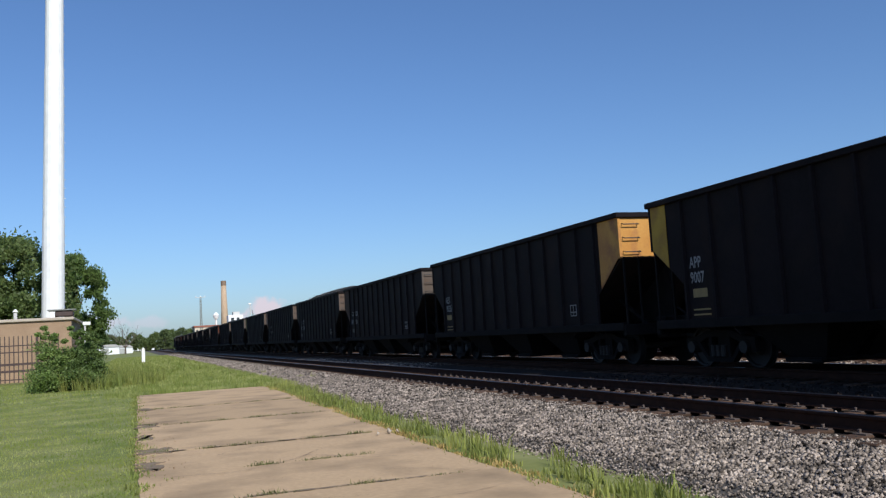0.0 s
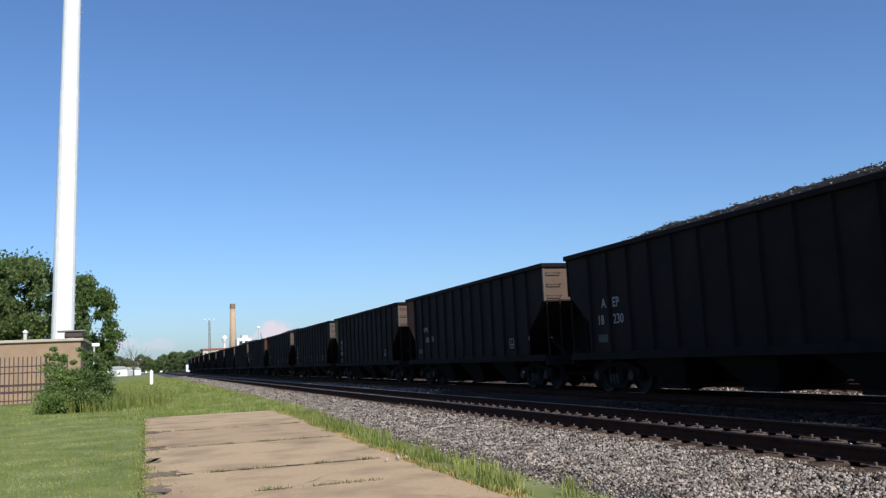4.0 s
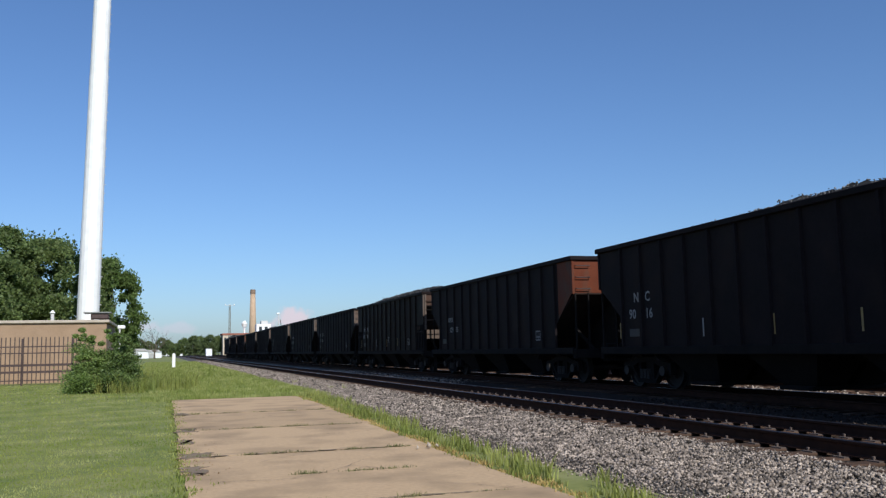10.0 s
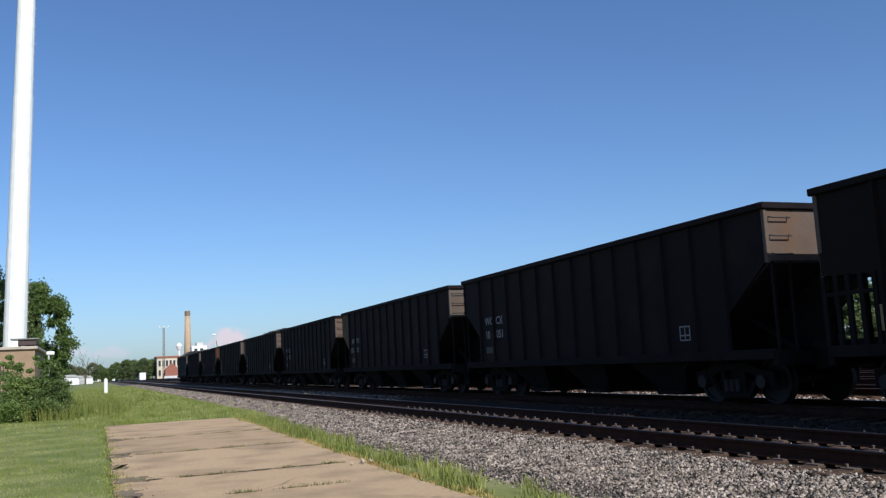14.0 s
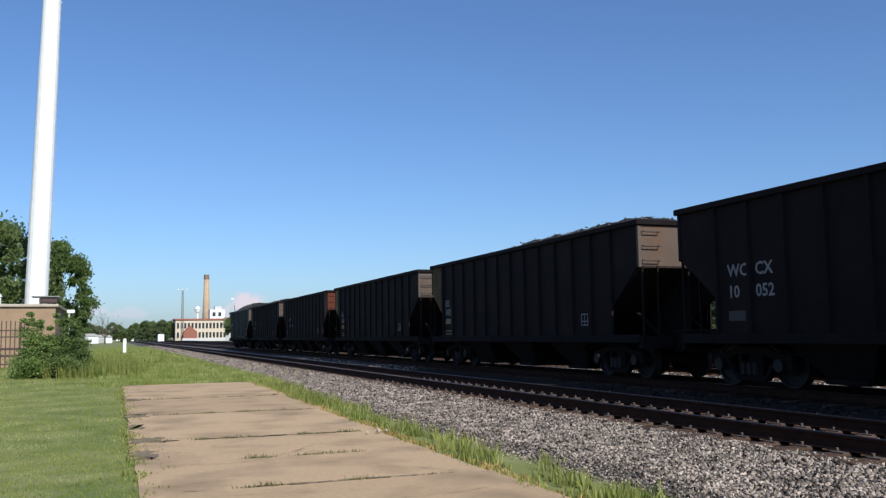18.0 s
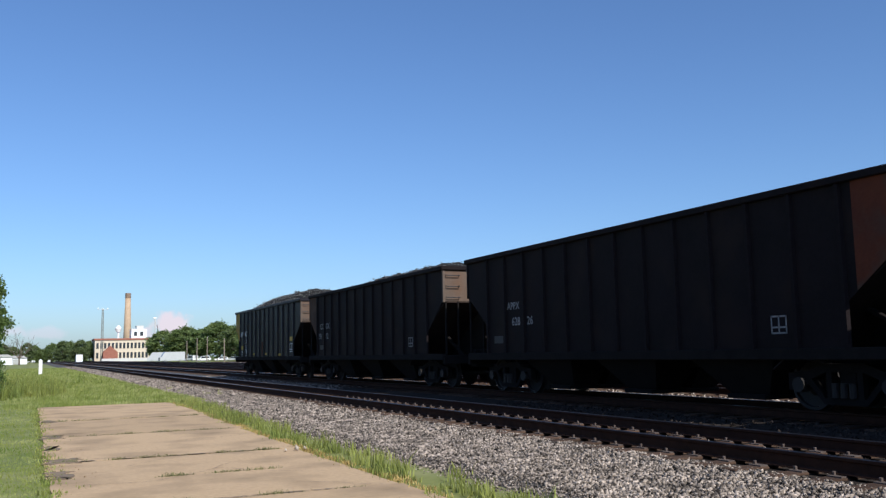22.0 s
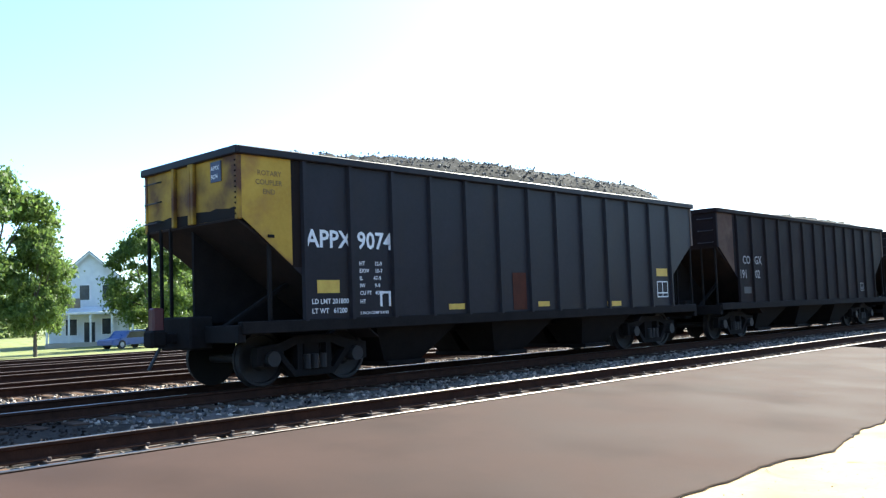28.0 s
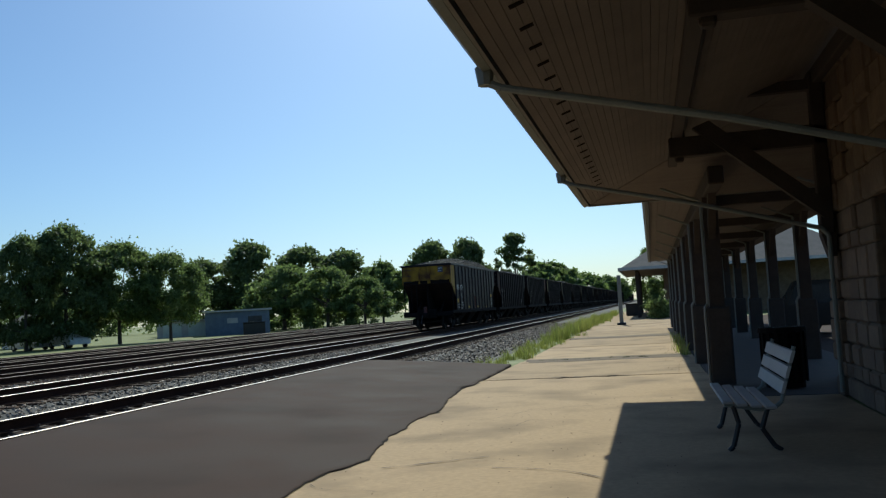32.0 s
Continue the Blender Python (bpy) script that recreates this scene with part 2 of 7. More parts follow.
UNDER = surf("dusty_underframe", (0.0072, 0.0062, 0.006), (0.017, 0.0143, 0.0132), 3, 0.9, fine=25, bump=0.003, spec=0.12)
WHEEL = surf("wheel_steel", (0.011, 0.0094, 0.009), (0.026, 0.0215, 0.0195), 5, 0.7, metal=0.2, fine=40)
MARK_D = surf("grey_lettering", (0.16, 0.157, 0.155), (0.32, 0.315, 0.31), 4, 0.75, fine=50)
MARK = surf("white_lettering", (0.6, 0.6, 0.58), (0.75, 0.75, 0.73), 4, 0.7, fine=50)
DECAL_Y = surf("yellow_decal", (0.45, 0.28, 0.03), (0.6, 0.4, 0.06), 6, 0.6, fine=50)
DECAL_D = surf("faded_yellow_strip", (0.2, 0.14, 0.05), (0.3, 0.21, 0.075), 6, 0.6, fine=50)
DECAL_B = surf("blue_plate", (0.02, 0.03, 0.065), (0.034, 0.048, 0.1), 6, 0.5, fine=50)
STENCIL = surf("faded_brown_stencil", (0.16, 0.09, 0.02), (0.26, 0.16, 0.03), 6, 0.7, fine=50)
DECAL_R = surf("rust_patch", (0.05, 0.018, 0.011), (0.085, 0.028, 0.016), 4, 0.75, fine=30, spec=0.1)
DECAL_G = surf("faded_grey_patch", (0.012, 0.0125, 0.015), (0.02, 0.021, 0.025), 3, 0.55, fine=20)
REDMARK = surf("red_marker_paint", (0.06, 0.01, 0.01), (0.1, 0.017, 0.015), 6, 0.5, fine=40)
WHITE = surf("white_paint", (0.7, 0.7, 0.68), (0.82, 0.82, 0.8), 1.5, 0.5, fine=20)
BRICK = surf("tan_brick", (0.25, 0.165, 0.1), (0.33, 0.228, 0.145), 1.5, 0.9, bump=0.005, fine=14)
BRICK_L = surf("pale_brick", (0.34, 0.285, 0.205), (0.42, 0.36, 0.27), 1.5, 0.9, bump=0.005, fine=14)
CAPST = surf("stone_coping", (0.36, 0.3, 0.24), (0.46, 0.4, 0.32), 2, 0.9, fine=25)
IRON = surf("brown_iron", (0.035, 0.02, 0.017), (0.065, 0.038, 0.031), 5, 0.6, fine=40)
BARK = surf("bark", (0.06, 0.045, 0.035), (0.14, 0.11, 0.085), 4, 0.95, bump=0.02, fine=20)
LEAF = surf("leaf_mid_green", (0.112, 0.17, 0.05), (0.22, 0.275, 0.092), 0.6, 0.6, fine=3, island=0.35, through_light=0.58)
BUSH = surf("bush_leaf", (0.12, 0.19, 0.035), (0.24, 0.32, 0.09), 1.5, 0.55, fine=6, island=0.4, through_light=0.45)
BUSH_D = surf("bush_leaf_dark", (0.07, 0.12, 0.025), (0.17, 0.235, 0.065), 1.5, 0.55, fine=6, island=0.5, through_light=0.4)
LEAF_D = surf("leaf_dark_green", (0.1, 0.148, 0.052), (0.2, 0.245, 0.092), 0.6, 0.6, fine=3, island=0.35, through_light=0.58)
LEAF_L = surf("leaf_light_green", (0.085, 0.145, 0.03), (0.165, 0.23, 0.06), 0.6, 0.6, fine=3, island=0.4, through_light=0.52)
TIMBER = surf("dark_timber", (0.03, 0.022, 0.018), (0.06, 0.044, 0.036), 3, 0.85, fine=30, bump=0.003)
SOFFIT = surf("weathered_soffit_board", (0.1281, 0.1027, 0.087), (0.183, 0.1499, 0.1276), 2.0, 0.85, fine=30, rand=0.06)
TRIMW = surf("pale_trim", (0.45, 0.44, 0.42), (0.58, 0.57, 0.55), 2, 0.7, fine=30)
STONEW = surf("rough_stone_block", (0.106, 0.07372, 0.04928), (0.2014, 0.1455, 0.1012), 2.5, 0.95, bump=0.015, fine=14, rand=0.22)
PIPE = surf("green_grey_pipe", (0.15, 0.157, 0.142), (0.21, 0.22, 0.2), 5, 0.6, fine=40)
BENCHW = surf("pale_bench_slat", (0.33, 0.315, 0.295), (0.43, 0.41, 0.385), 3, 0.7, fine=40)
FASCIA = surf("weathered_fascia", (0.15, 0.14, 0.125), (0.23, 0.215, 0.195), 2.5, 0.8, fine=30)
PEDESTAL = surf("dark_pedestal", (0.032, 0.027, 0.024), (0.06, 0.05, 0.044), 3, 0.9, bump=0.004, fine=20)
DOORP = surf("grey_door_paint", (0.06, 0.062, 0.066), (0.085, 0.088, 0.092), 3, 0.6, fine=30)
BINM = surf("dull_black_bin", (0.005, 0.0045, 0.0042), (0.012, 0.0105, 0.0098), 6, 0.9, fine=50, spec=0.08)
DARKM = surf("black_metal", (0.012, 0.012, 0.013), (0.03, 0.03, 0.032), 6, 0.55, fine=50)
VENTM = surf("vent_slot_dark", (0.012, 0.0095, 0.008), (0.022, 0.018, 0.015), 3, 0.95, fine=30, spec=0.0)
LIP = surf("asphalt_lip", (0.008, 0.007, 0.006), (0.02, 0.017, 0.014), 8, 0.95, fine=60, spec=0.05)
ROOF = surf("shingle_roof", (0.1, 0.09, 0.085), (0.19, 0.17, 0.16), 2, 0.9, bump=0.01, fine=20)
ROOFB = surf("brown_grey_roof", (0.2, 0.172, 0.148), (0.29, 0.25, 0.215), 2, 0.85, bump=0.01, fine=20, spec=0.2)
ROOFP = surf("pale_roof", (0.3, 0.29, 0.28), (0.4, 0.39, 0.38), 2, 0.85, bump=0.01, fine=20)
SIDING = surf("white_siding", (0.62, 0.63, 0.64), (0.76, 0.77, 0.78), 2, 0.7, fine=20)
SIDING_G = surf("pale_green_siding", (0.55, 0.6, 0.55), (0.68, 0.73, 0.67), 2, 0.7, fine=20)
SIDING_B = surf("blue_grey_siding", (0.42, 0.47, 0.55), (0.52, 0.58, 0.66), 2, 0.75, fine=20)
ROOF_D = surf("dark_shingle_roof", (0.035, 0.035, 0.04), (0.065, 0.065, 0.072), 2, 0.9, bump=0.01, fine=20)
BLUE = surf("blue_siding", (0.12, 0.16, 0.23), (0.19, 0.235, 0.31), 2, 0.7, fine=20)
WINDOW = surf("dark_window_glass", (0.02, 0.025, 0.03), (0.05, 0.06, 0.07), 2, 0.15, fine=20)
FACT = surf("buff_masonry", (0.5, 0.42, 0.32), (0.62, 0.54, 0.42), 1, 0.9, fine=8)
REDB = surf("red_brick", (0.22, 0.08, 0.05), (0.32, 0.13, 0.09), 1, 0.9, fine=8)
CHIM = surf("pale_brick_stack", (0.36, 0.25, 0.16), (0.46, 0.34, 0.23), 0.4, 0.9, fine=4)
CHIM_D = surf("dark_brick_rim", (0.17, 0.115, 0.08), (0.25, 0.175, 0.125), 0.4, 0.9, fine=4)
WOODP = surf("pole_wood", (0.16, 0.13, 0.1), (0.28, 0.23, 0.18), 3, 0.9, fine=20)
CARP = {c: surf(c + "_car_body", v, tuple(x * 1.15 for x in v), 2, 0.3, fine=20) for c, v in {"white": (0.7, 0.7, 0.7), "silver": (0.4, 0.41, 0.42), "blue": (0.05, 0.1, 0.3), "grey": (0.1, 0.1, 0.11), "black": (0.012, 0.012, 0.014), "tan": (0.5, 0.35, 0.15)}.items()}
TYRE = surf("tyre", (0.015, 0.015, 0.015), (0.03, 0.03, 0.03), 8, 0.8, fine=40)
GRAVEL = surf("gravel_heap", (0.25, 0.24, 0.22), (0.38, 0.37, 0.34), 2, 0.95, bump=0.05, fine=12)
ROADM = surf("pale_road", (0.3, 0.3, 0.29), (0.4, 0.4, 0.38), 0.3, 0.9, fine=8)


# ---- building helpers ----
def thing(name, label, category, group="", kind="", at=None):
    ob = new(name)
    ob.empty_display_size = 0.2
    if at is not None:
        ob.matrix_basis = at
    return tagged(ob, label, category, group, kind)


def mesh_of(name, bm, material, smooth=False):
    me = bpy.data.meshes.new(name)
    bmesh.ops.recalc_face_normals(bm, faces=bm.faces)
    bm.to_mesh(me)
    bm.free()
    me.materials.append(material)
    if smooth:
        me.polygons.foreach_set("use_smooth", [True] * len(me.polygons))
    return me


def part(name, bm, material, parent, label="", smooth=False, at=None):
    """Links a bmesh (or a mesh) as one mesh object under a thing or a part."""
    me = mesh_of(name, bm, material, smooth) if isinstance(bm, bmesh.types.BMesh) else bm
    ob = new(name, me)
    ob.parent = parent
    if at is not None:
        ob.matrix_basis = at
    return tagged(ob, label)


def box(x0, x1, y0, y1, z0, z1, bm=None, bev=0.0):
    b = bmesh.new()
    vs = [b.verts.new((x, y, z)) for z in (z0, z1) for y in (y0, y1) for x in (x0, x1)]
    for f in ((0, 2, 3, 1), (4, 5, 7, 6), (0, 1, 5, 4), (2, 6, 7, 3), (0, 4, 6, 2), (1, 3, 7, 5)):
        b.faces.new([vs[i] for i in f])
    if bev:
        bmesh.ops.bevel(b, geom=list(b.edges), offset=bev, segments=1, affect="EDGES")
    return joined(bm, b)


def joined(bm, b):
    if bm is None:
        return b
    t = bpy.data.meshes.new("t")
    b.to_mesh(t)
    b.free()
    bm.from_mesh(t)
    bpy.data.meshes.remove(t)
    return bm


def prism(pts, axis, a0, a1, bm=None):
    """A polygon drawn out along an axis; pts are in the other two axes, in order."""
    b = bm if bm is not None else bmesh.new()
    def at(p, v):
        return {"x": (v, p[0], p[1]), "y": (p[0], v, p[1]), "z": (p[0], p[1], v)}[axis]
    lo, hi = [b.verts.new(at(p, a0)) for p in pts], [b.verts.new(at(p, a1)) for p in pts]
    b.faces.new(lo)
    b.faces.new(hi[::-1])
    for i in range(len(pts)):
        j = (i + 1) % len(pts)
        b.faces.new((lo[i], lo[j], hi[j], hi[i]))
    return b


def rod(p0, p1, r0, r1=None, seg=8, bm=None, caps=True):
    b = bm if bm is not None else bmesh.new()
    p0, p1 = Vector(p0), Vector(p1)
    q = (p1 - p0).to_track_quat("Z", "Y")
    r1 = r0 if r1 is None else r1
    lo, hi = [], []
    for i in range(seg):
        a = 2 * math.pi * i / seg
        v = Vector((math.cos(a), math.sin(a), 0))
        lo.append(b.verts.new(p0 + q @ (v * r0)))
        hi.append(b.verts.new(p1 + q @ (v * r1)))
    for i in range(seg):
        j = (i + 1) % seg
        b.faces.new((lo[i], lo[j], hi[j], hi[i]))
    if caps:
        b.faces.new(lo[::-1])
        b.faces.new(hi)
    return b


def raw_mesh(name, verts, faces, material, smooth=False):
    """A mesh from arrays: verts (n, 3), faces (m, 3 or 4)."""
    me = bpy.data.meshes.new(name)
    verts, faces = np.asarray(verts, np.float32), np.asarray(faces, np.int32)
    m, w = faces.shape
    me.vertices.add(len(verts))
    me.vertices.foreach_set("co", verts.ravel())
    me.loops.add(m * w)
    me.loops.foreach_set("vertex_index", faces.ravel())
    me.polygons.add(m)
    me.polygons.foreach_set("loop_start", np.arange(0, m * w, w, dtype=np.int32))
    if smooth:
        me.polygons.foreach_set("use_smooth", np.ones(m, bool))
    me.update(calc_edges=True)
    me.materials.append(material)
    return me


RNG = np.random.default_rng(7)


def rand_turns(n):
    q = RNG.normal(size=(n, 4))
    q /= np.linalg.norm(q, axis=1)[:, None]
    w, x, y, z = q.T
    return np.stack([1 - 2 * (y * y + z * z), 2 * (x * y - z * w), 2 * (x * z + y * w), 2 * (x * y + z * w), 1 - 2 * (x * x + z * z), 2 * (y * z - x * w),
                     2 * (x * z - y * w), 2 * (y * z + x * w), 1 - 2 * (x * x + y * y)], 1).reshape(n, 3, 3)


def scatter_stones(name, places, sizes, material):
    """Angular stones, joined: a squashed, jittered three-sided double pyramid at every place."""
    n = len(places)
    base = np.array([(0.62, 0, 0), (-0.31, 0.54, 0), (-0.31, -0.54, 0), (0.05, 0.0, 0.52), (-0.05, 0.0, -0.52)])
    v = base[None] * RNG.uniform(0.6, 1.2, (n, 5, 3)) + RNG.normal(0, 0.07, (n, 5, 3))
    v = np.einsum("nij,nkj->nki", rand_turns(n), v) * np.asarray(sizes)[:, None, None] + np.asarray(places)[:, None, :]
    f = np.array([(0, 1, 3), (1, 2, 3), (2, 0, 3), (1, 0, 4), (2, 1, 4), (0, 2, 4)])
    return raw_mesh(name, v.reshape(-1, 3), (f[None] + 5 * np.arange(n)[:, None, None]).reshape(-1, 3), material)


def scatter_blades(name, places, heights, width, material, lean=0.35):
    """Grass blades, joined: a bent blade of two faces at every place."""
    n = len(places)
    a = RNG.uniform(0, 2 * np.pi, n)
    side = np.stack([np.cos(a), np.sin(a), np.zeros(n)], 1)
    b = RNG.uniform(0, 2 * np.pi, n)
    tilt = np.stack([np.cos(b), np.sin(b), np.zeros(n)], 1) * (RNG.uniform(0, lean, n) * heights)[:, None]
    up = np.zeros((n, 3))
    up[:, 2] = heights
    w = (width * RNG.uniform(0.6, 1.3, n))[:, None]
    p = np.asarray(places)
    v = np.stack([p - side * w, p + side * w, p + side * w * 0.7 + tilt * 0.35 + up * 0.6, p - side * w * 0.7 + tilt * 0.35 + up * 0.6, p + tilt + up * 0.97], 1)
    tri = np.array([(0, 1, 2), (0, 2, 3), (3, 2, 4)])
    return raw_mesh(name, v.reshape(-1, 3), (tri[None] + 5 * np.arange(n)[:, None, None]).reshape(-1, 3), material)


# ---- ground ----
def ground_z(x, y):
    east = np.clip((x - 36) / 30, 0, 1)
    return np.where(x < 4.5, -0.03, -0.12 - 0.6 * east * east * (3 - 2 * east) * np.exp(-(y / 60) ** 2))


gx = np.unique(np.concatenate([[-4000, -1500, -600, -250, -120, -60, -40], np.arange(-30, 4.5, 2.0), [4.4, 4.6], np.arange(6, 36, 4), np.arange(36, 72, 4), [90, 130, 250, 600, 1500, 4000]]))
gy = np.unique(np.concatenate([[-4000, -1500, -700, -400, -250], np.arange(-180, 181, 10), [250, 400, 700, 1500, 4000]]))
GX, GY = np.meshgrid(gx, gy)
gv = np.stack([GX, GY, ground_z(GX, GY)], -1).reshape(-1, 3)
ii, jj = np.meshgrid(np.arange(len(gy) - 1), np.arange(len(gx) - 1), indexing="ij")
q0 = (ii * len(gx) + jj).ravel()
tagged(new("ground", raw_mesh("ground", gv, np.stack([q0, q0 + 1, q0 + 1 + len(gx), q0 + len(gx)], 1), GRASS, True)), "mown green lawn and rough grass", "ground", kind="structure")

RAIL_A, RAIL_B, TRACK_2, RAILTOP_Z = 7.268, 8.768, 12.913, 0.30
TRACKS = [8.018, TRACK_2, 17.9, 22.4, 26.8, 31.0]
BED = [(4.1, -0.06), (4.5, -0.02), (5.0, 0.0), (6.2, 0.025), (6.5, 0.05), (6.75, 0.075), (6.92, 0.08), (7.05, 0.06), (9.5, 0.075), (10.3, 0.045), (11.4, 0.075), (33.5, 0.075), (34.5, 0.02), (35.5, -0.2)]
by = np.unique(np.concatenate([np.arange(-700, 701, 50), np.arange(-60, 61, 4)]))
bv = np.array([(x, y, z) for y in by for x, z in BED], float)
bi, bj = np.meshgrid(np.arange(len(by) - 1), np.arange(len(BED) - 1), indexing="ij")
b0 = (bi * len(BED) + bj).ravel()
tagged(new("ballast_bed", raw_mesh("ballast_bed", bv, np.stack([b0, b0 + 1, b0 + 1 + len(BED), b0 + len(BED)], 1), BALLAST)), "grey crushed-stone ballast bed under the tracks", "ballast", kind="structure")
# the strip between two tracks has the train's shade put into its colour
for name, label, material, oz, oy in (
        ("dusty_ballast_bed", "dark ballast between the rails", BED_DARK, [(7.06, 0.079), (8.86, 0.079)], np.arange(0, 301, 6)),
        ("coal_dusted_bed", "ballast between two tracks, darkened for the train's shade", BED_DARK, [(8.87, 0.079), (9.5, 0.081), (10.3, 0.051), (11.4, 0.081), (15.3, 0.081)], np.arange(-6, 37, 6)),
        ("yard_bed", "dark rust-brown ballast under the yard tracks", YARD, [(16.3, 0.079), (33.4, 0.079)], np.arange(-300, 301, 6))):
    ov = np.array([(x + random.uniform(-0.12, 0.12) * (x > 15), y + random.uniform(-1, 1) * (y < 1 or y > 30), z) for y in oy for x, z in oz], float)
    oi, oj = np.meshgrid(np.arange(len(oy) - 1), np.arange(len(oz) - 1), indexing="ij")
    o0 = (oi * len(oz) + oj).ravel()
    tagged(new(name, raw_mesh(name, ov, np.stack([o0, o0 + 1, o0 + 1 + len(oz), o0 + len(oz)], 1), material)), label, "ballast", kind="structure")

# gravel lot beyond the yard
lx, ly = np.arange(35.4, 104, 6.0), np.arange(46, 262, 6.0)
LX, LY = np.meshgrid(lx, ly)
lv = np.stack([LX, LY, np.maximum(ground_z(LX, LY) + 0.03, -0.09)], -1).reshape(-1, 3)
li, lj = np.meshgrid(np.arange(len(ly) - 1), np.arange(len(lx) - 1), indexing="ij")
l0 = (li * len(lx) + lj).ravel()
tagged(new("gravel_lot", raw_mesh("gravel_lot", lv, np.stack([l0, l0 + 1, l0 + 1 + len(lx), l0 + len(lx)], 1), YARD)), "dark gravel lot beyond the yard tracks", "pavement", kind="structure")

# ---- tracks: each rail is one long profile with a polished head; ties are pieces ----
RAIL_PROFILE = [(-0.07, 0), (0.07, 0), (0.07, 0.012), (0.012, 0.03), (0.01, 0.125), (0.035, 0.14), (0.035, 0.17), (-0.035, 0.17), (-0.035, 0.14), (-0.01, 0.125), (-0.012, 0.03), (-0.07, 0.012)]
rail_me = mesh_of("rail", prism(RAIL_PROFILE, "y", -700, 700), RUST)
HEAD_ARC = [(0.0352 * math.cos(math.pi * k / 12), -0.006 + 0.0145 * math.sin(math.pi * k / 12)) for k in range(13)]
HEAD_MESH = {m: mesh_of("rail_head", prism(HEAD_ARC, "y", -700, 700), m) for m in (RAILTOP, RAILDULL)}
for me in HEAD_MESH.values():
    me.polygons.foreach_set("use_smooth", [len(p.vertices) == 4 and p.normal.z > 0.02 for p in me.polygons])
tie_bm = box(-1.3, 1.3, -0.115, 0.115, -0.12, 0.0, bev=0.012)
tie_me = mesh_of("tie", tie_bm, TIE)
plate_me = mesh_of("tie_plate", box(-0.16, 0.16, -0.09, 0.09, 0.0, 0.014), SPIKE)
spike_me = mesh_of("spike", box(-0.016, 0.016, -0.016, 0.016, 0.0, 0.042, bev=0.005), SPIKE)
TIE_Z = RAILTOP_Z - 0.17 - 0.0085 - 0.014


def track(n, x, pieces):
    t = thing("track", "rusty steel rails on weathered wooden ties", "railway track", "tracks of the yard", at=pose(x, 0, 0))
    for s in (-0.75, 0.75):
        r = part("rail", rail_me, RUST, t, at=pose(s, 0, RAILTOP_Z - 0.1785))
        part("rail_head", HEAD_MESH[RAILTOP if n < 2 else RAILDULL], None, r, "polished rail head" if n < 2 else "dull rusty rail head", at=pose(0, 0, 0.17))
    near, rest = [], []
    y = -330.0
    while y < 330:
        (near if pieces and pieces[0] < y < pieces[1] else rest).append(y + random.uniform(-0.03, 0.03))
        y += 0.53
    for y in near:
        tie = part("tie", tie_me, TIE, t, at=pose(random.uniform(-0.03, 0.03), y, TIE_Z, 0, random.uniform(-0.4, 0.4), random.uniform(-0.8, 0.8)))
        if n == 0 and y < 26:
            for s in (-0.75, 0.75):
                part("tie_plate", plate_me, RUST, tie, at=pose(s, 0, 0))
                part("spike", spike_me, RUST, tie, at=pose(s - 0.1, 0.05, 0.01))
                part("spike", spike_me, RUST, tie, at=pose(s + 0.1, -0.05, 0.01))
    c = np.array([(sx, sy, z) for z in (-0.12, 0) for sy in (-0.115, 0.115) for sx in (-1.3, 1.3)])
    f = np.array([(4, 5, 7, 6), (0, 1, 5, 4), (2, 6, 7, 3), (0, 4, 6, 2), (1, 3, 7, 5)])
    if rest:
        ys = np.array(rest)
        v = c[None] + np.stack([np.zeros_like(ys), ys, np.full_like(ys, TIE_Z)], 1)[:, None]
        tagged(part("tie_rest", raw_mesh("tie_rest", v.reshape(-1, 3), (f[None] + 8 * np.arange(len(ys))[:, None, None]).reshape(-1, 4), TIE), TIE, t), kind="stuff")
    return t


for n, x in enumerate(TRACKS):
    track(n, x, {0: (-48, 60), 1: (-40, 40)}.get(n))

# ballast stones, nearest stretch
def stones(n, x0, x1, y0, y1, size, z_of):
    x, y = RNG.uniform(x0, x1, n), RNG.uniform(y0, y1, n)
    return np.stack([x, y, z_of(x) + RNG.uniform(-0.01, 0.02, n)], 1), RNG.uniform(*size, n)

bed_z = lambda x: np.interp(x, [p[0] for p in BED], [p[1] for p in BED])
sp = [stones(4200, 6.72, 7.02, 3, 18, (0.026, 0.055), bed_z), stones(2000, 6.75, 7.02, 18, 40, (0.034, 0.07), bed_z), stones(1800, 7.4, 8.65, 3, 30, (0.026, 0.055), bed_z), stones(6000, 7.4, 8.65, -30, 0, (0.035, 0.08), bed_z), stones(9000, 8.9, 14.6, -36, -5, (0.045, 0.1), bed_z), stones(16000, 4.1, 5.0, 3, 20, (0.014, 0.04), bed_z), stones(6000, 4.1, 5.2, 20, 34, (0.02, 0.06), bed_z), stones(44000, 4.75, 6.8, 3.0, 18, (0.026, 0.062), bed_z), stones(14000, 4.85, 6.85, 18, 32, (0.034, 0.072), bed_z), stones(8000, 4.9, 6.95, 32, 52, (0.04, 0.085), bed_z), stones(5000, 4.55, 5.2, 30, 56, (0.035, 0.08), bed_z), stones(9000, 4.65, 7.0, 52, 95, (0.06, 0.12), bed_z), stones(7000, 4.8, 7.0, 95, 170, (0.1, 0.2), bed_z), stones(2500, 4.7, 6.9, -1.6, 2, (0.03, 0.07), bed_z),
      stones(5000, 4.6, 7.2, -60, -20, (0.05, 0.11), bed_z),
      stones(6000, 13.9, 16.9, -40, 30, (0.05, 0.12), bed_z), stones(1200, 18.9, 21.5, -40, 20, (0.05, 0.11), bed_z), stones(9000, 9.0, 16.0, 33, 62, (0.05, 0.1), bed_z)]
